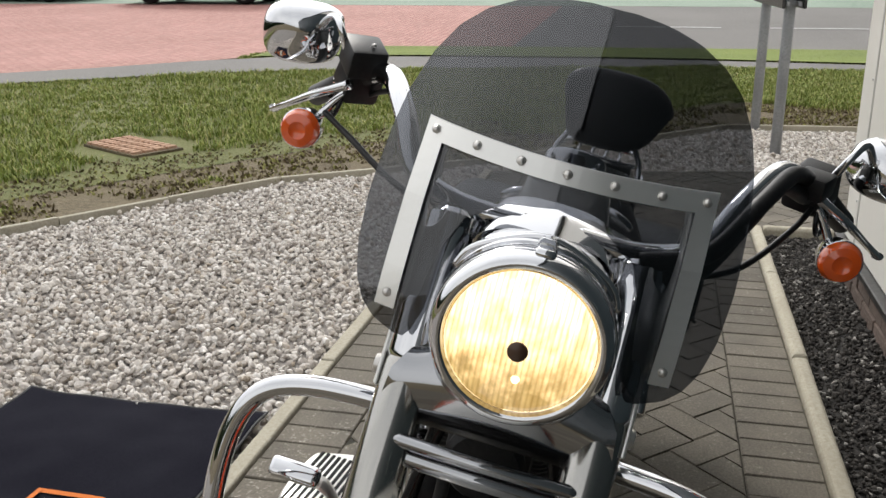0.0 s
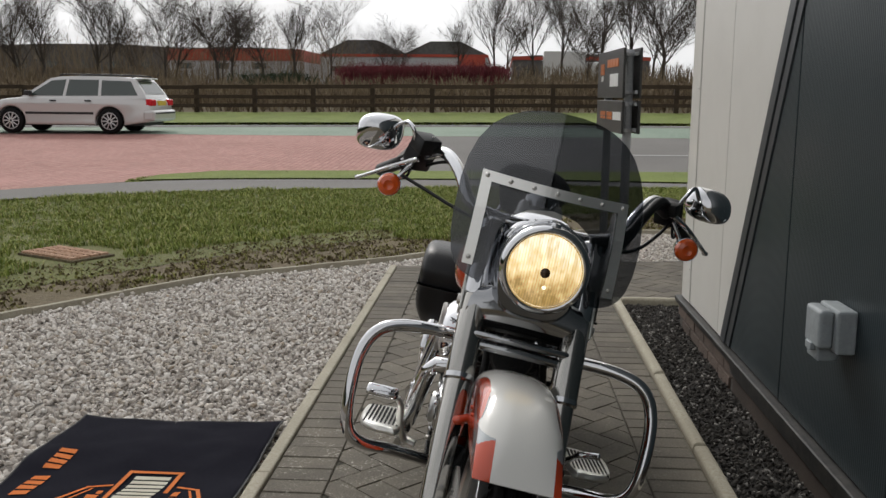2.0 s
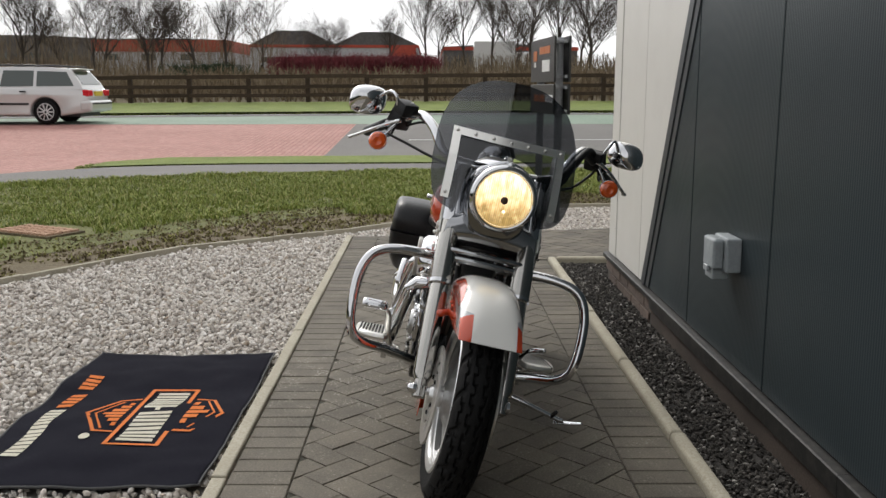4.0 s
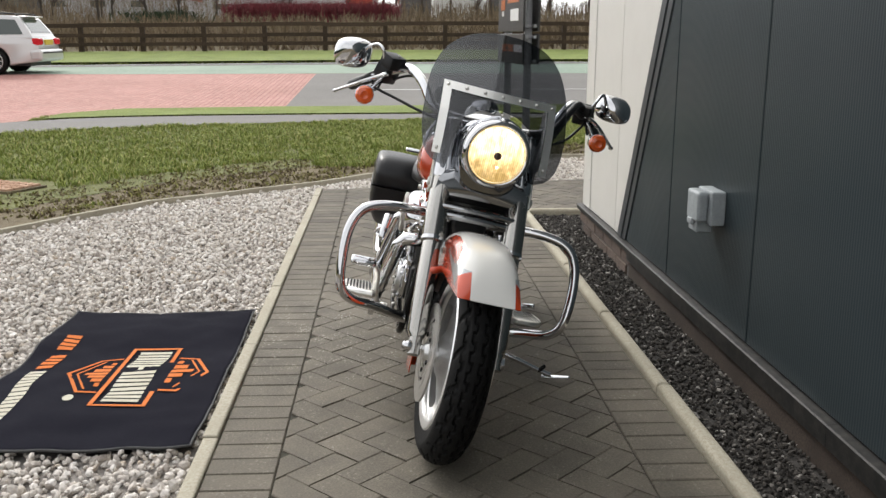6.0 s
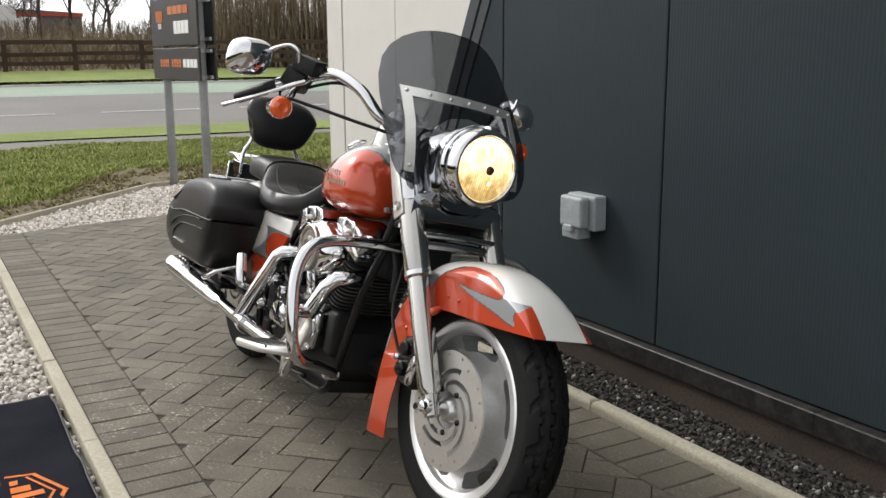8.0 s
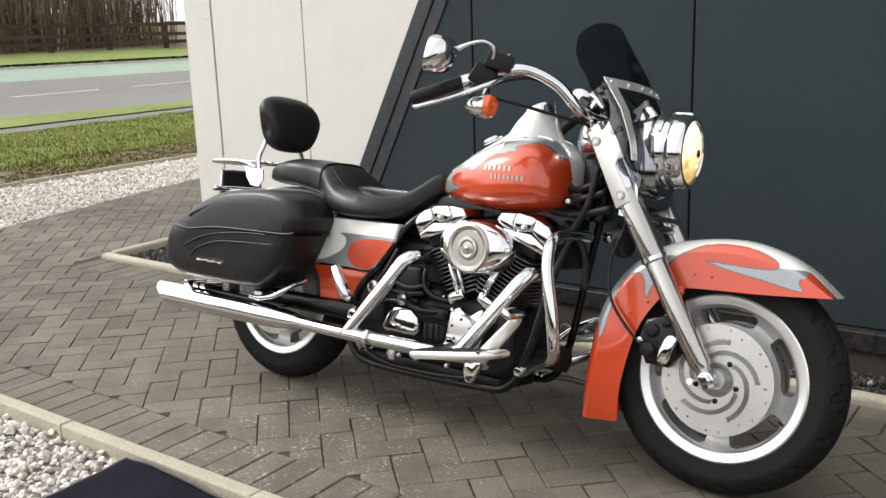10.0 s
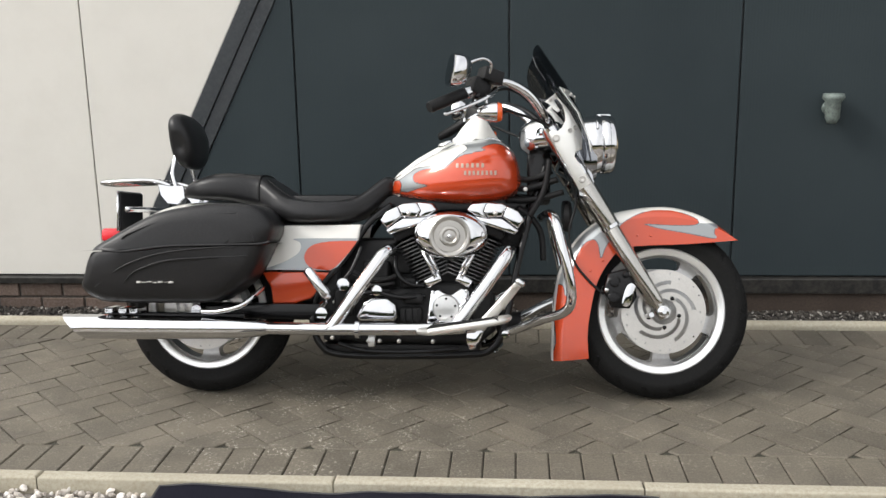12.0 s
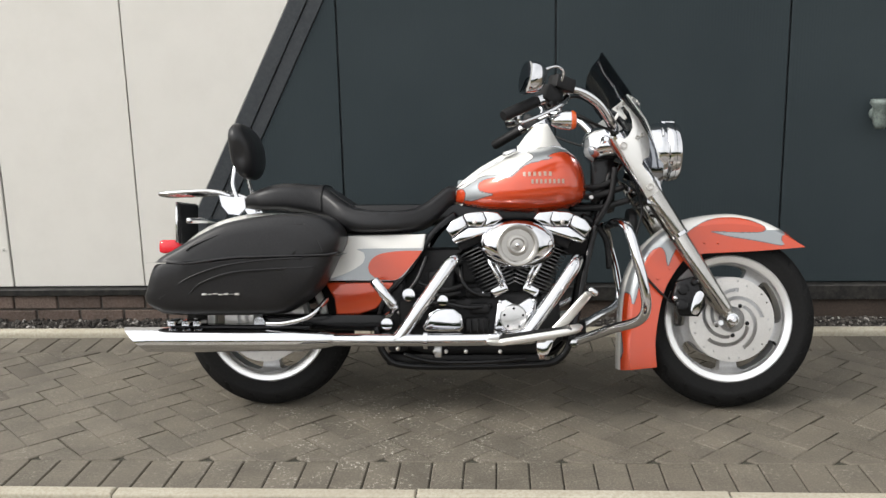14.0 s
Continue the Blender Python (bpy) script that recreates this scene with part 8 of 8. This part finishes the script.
def stems(name, spots, mat, label, seed, width, tilt=0.35):
    rs = np.random.RandomState(seed)
    V, F = [], []
    for x, y, h in spots:
        z = land(x, y) - 0.05
        dx, dy = rs.normal(0, tilt, 2) * h
        w = width * rs.uniform(0.6, 1.4)
        a = rs.uniform(0, 3.14)
        cx, cy = math.cos(a) * w, math.sin(a) * w
        n = len(V)
        V += [(x - cx, y - cy, z), (x + cx, y + cy, z), (x + dx + cx * 0.4, y + dy + cy * 0.4, z + h), (x + dx - cx * 0.4, y + dy - cy * 0.4, z + h)]
        F.append((n, n + 1, n + 2, n + 3))
        for _ in range(3):
            k = rs.uniform(0.3, 0.9)
            bx, by, bz = x + dx * k, y + dy * k, z + h * k
            ex, ey, ez = rs.normal(0, 0.28 * h, 2).tolist() + [rs.uniform(0.1, 0.45) * h]
            n = len(V)
            V += [(bx - cx * 0.5, by - cy * 0.5, bz), (bx + cx * 0.5, by + cy * 0.5, bz), (bx + ex, by + ey, bz + ez)]
            F.append((n, n + 1, n + 2))
    me = bpy.data.meshes.new(name)
    me.from_pydata(V, [], F)
    me.materials.append(mat)
    return tagged(new(name, me), label, "scrub", kind="stuff")


rs = np.random.RandomState(9)
stems("scrub", [(x, y, h * (0.7 if x < -38 else 1.0)) for x, y, h in ((rs.uniform(-46, -30.2), rs.uniform(-42, 22), rs.uniform(0.45, 1.2)) for _ in range(16000))], SCRUB, "dry brown scrub and dead grass behind the fence", 31, 0.03)
stems("dogwood", [(rs.uniform(-46.5, -43.5), rs.uniform(-7.2, 0.9), rs.uniform(1.1, 1.65)) for _ in range(6000)], DOGWOOD, "dark red dogwood stems in a bed", 32, 0.028, 0.16)
stems("thicket", [(x, y, h * (0.5 if -17 < y < -0.5 else 1.0)) for x, y, h in ((rs.uniform(-58, -44), rs.uniform(-45, 24), rs.uniform(0.7, 1.8)) for _ in range(6500))], SCRUB, "brown leafless thicket between the trees", 33, 0.03, 0.16)
stems("thicket", [(rs.uniform(-34.0, -29.8), rs.uniform(9.5, 24), rs.uniform(1.2, 4.2)) for _ in range(2600)], SCRUB, "dense brown leafless thicket close behind the fence", 34, 0.025, 0.1)
stems("shrub", [(-44 + rs.normal(0, 0.5), -10.3 + rs.normal(0, 0.9), rs.uniform(0.5, 1.3)) for _ in range(900)], EVERGREEN, "low dark evergreen shrub", 35, 0.05, 0.4)

stems("thicket", [(rs.uniform(-70, -52), rs.uniform(-40, -9), rs.uniform(2.2, 4.6)) for _ in range(1500)], SCRUB, "thin leafless saplings before the industrial units", 37, 0.014, 0.2)
# hedge on the far side of the forecourt, seen only as a dark band in the chrome
stems("hedge", [(rs.uniform(-30, 45), -27 + rs.normal(0, 1.2), rs.uniform(1.5, 4.0)) for _ in range(9000)], EVERGREEN, "dark hedge on the far side of the forecourt", 36, 0.06, 0.15)

# ---- industrial units far behind ----
SHED_WHITE = two_scale("shed_white", (0.42, 0.42, 0.43), (0.5, 0.5, 0.5), (0.36, 0.36, 0.37), 0.3, 3, 0.6)
SHED_RED = two_scale("shed_red", (0.36, 0.06, 0.035), (0.42, 0.075, 0.045), (0.3, 0.05, 0.03), 0.3, 3, 0.6)
SHED_ROOF = two_scale("shed_roof", (0.075, 0.07, 0.07), (0.1, 0.095, 0.092), (0.13, 0.125, 0.12), 0.3, 3, 0.7)


def shed(name, x, y0, y1, z0, eave, ridges, wall, fascia, label, depth=24, edge=None):
    s = empty(name, Matrix.Translation((x, y0, z0)))
    tagged(s, label, "industrial building", "industrial units behind the trees")
    w = y1 - y0
    part("wall", box_bm(-depth, 0, 0, w, 0, eave), wall, s)
    part("fascia", box_bm(-depth - 0.1, 0.12, -0.1, w + 0.1, eave - fascia, eave + 0.05), edge or SHED_RED, s)
    n = len(ridges)
    for i, r in enumerate(ridges):
        a, b = w * i / n, w * (i + 1) / n
        bm = loft_bm([[(0, a, eave + 0.055), (0, b, eave + 0.055), (0, (a + b) / 2 + w / n * 0.18, r), (0, (a + b) / 2 - w / n * 0.18, r)], [(-depth, a, eave + 0.055), (-depth, b, eave + 0.055), (-depth, (a + b) / 2 + w / n * 0.18, r), (-depth, (a + b) / 2 - w / n * 0.18, r)]])
        part("roof", bm, SHED_ROOF, s)
    for i in range(max(2, int(w / 4))):
        y = 1.0 + i * (w - 2) / max(1, int(w / 4))
        part("window", box_bm(-0.05, 0.06, y, y + 1.4, eave * 0.45, eave * 0.62), CAR_GLASS, s)
    return s


shed("industrial_unit", -92, -33, -19.5, 2.2, 3.5, [3.7], SHED_WHITE, 1.1, "low industrial unit with a broad red-orange front")
shed("industrial_unit", -90, -17.0, -0.6, 2.2, 3.0, [4.4, 4.3], SHED_WHITE, 0.22, "white industrial unit with a red stripe and grey gabled roofs")
shed("industrial_unit", -96, 2.0, 16, 2.2, 3.1, [3.4], SHED_ROOF, 0.3, "brown-grey industrial unit with a red stripe")
shed("industrial_unit", -104, -60, -36, 2.2, 4.2, [4.6], SHED_ROOF, 0.4, "dark grey industrial unit", 30, SHED_ROOF)
part("sign_board", box_bm(0.13, 0.2, 13.6, 16.2, 1.5, 2.9), SHED_RED, bpy.data.objects["industrial_unit.001"])
van = empty("box_van", Matrix.Translation((-62, 5.2, land(-62, 5.2))) @ pose(0, 0, 0, 0, 0, 90))
tagged(van, "white box van parked behind the thicket", "van")
part("cargo_box", box_bm(-1.6, 1.2, -1.0, 1.0, 0.6, 2.6, 0.04), CAR_WHITE, van)
part("cab", box_bm(1.22, 2.4, -0.95, 0.95, 0.5, 1.9, 0.15, 2), CAR_WHITE, van)
for x in (-0.9, 1.8):
    for y in (-0.9, 0.9):
        part("wheel", lathe_bm([(0.0, -0.1), (0.38, -0.1), (0.38, 0.1), (0.0, 0.1)], 20, "y", (x, y, 0.38)), RUBBER, van)
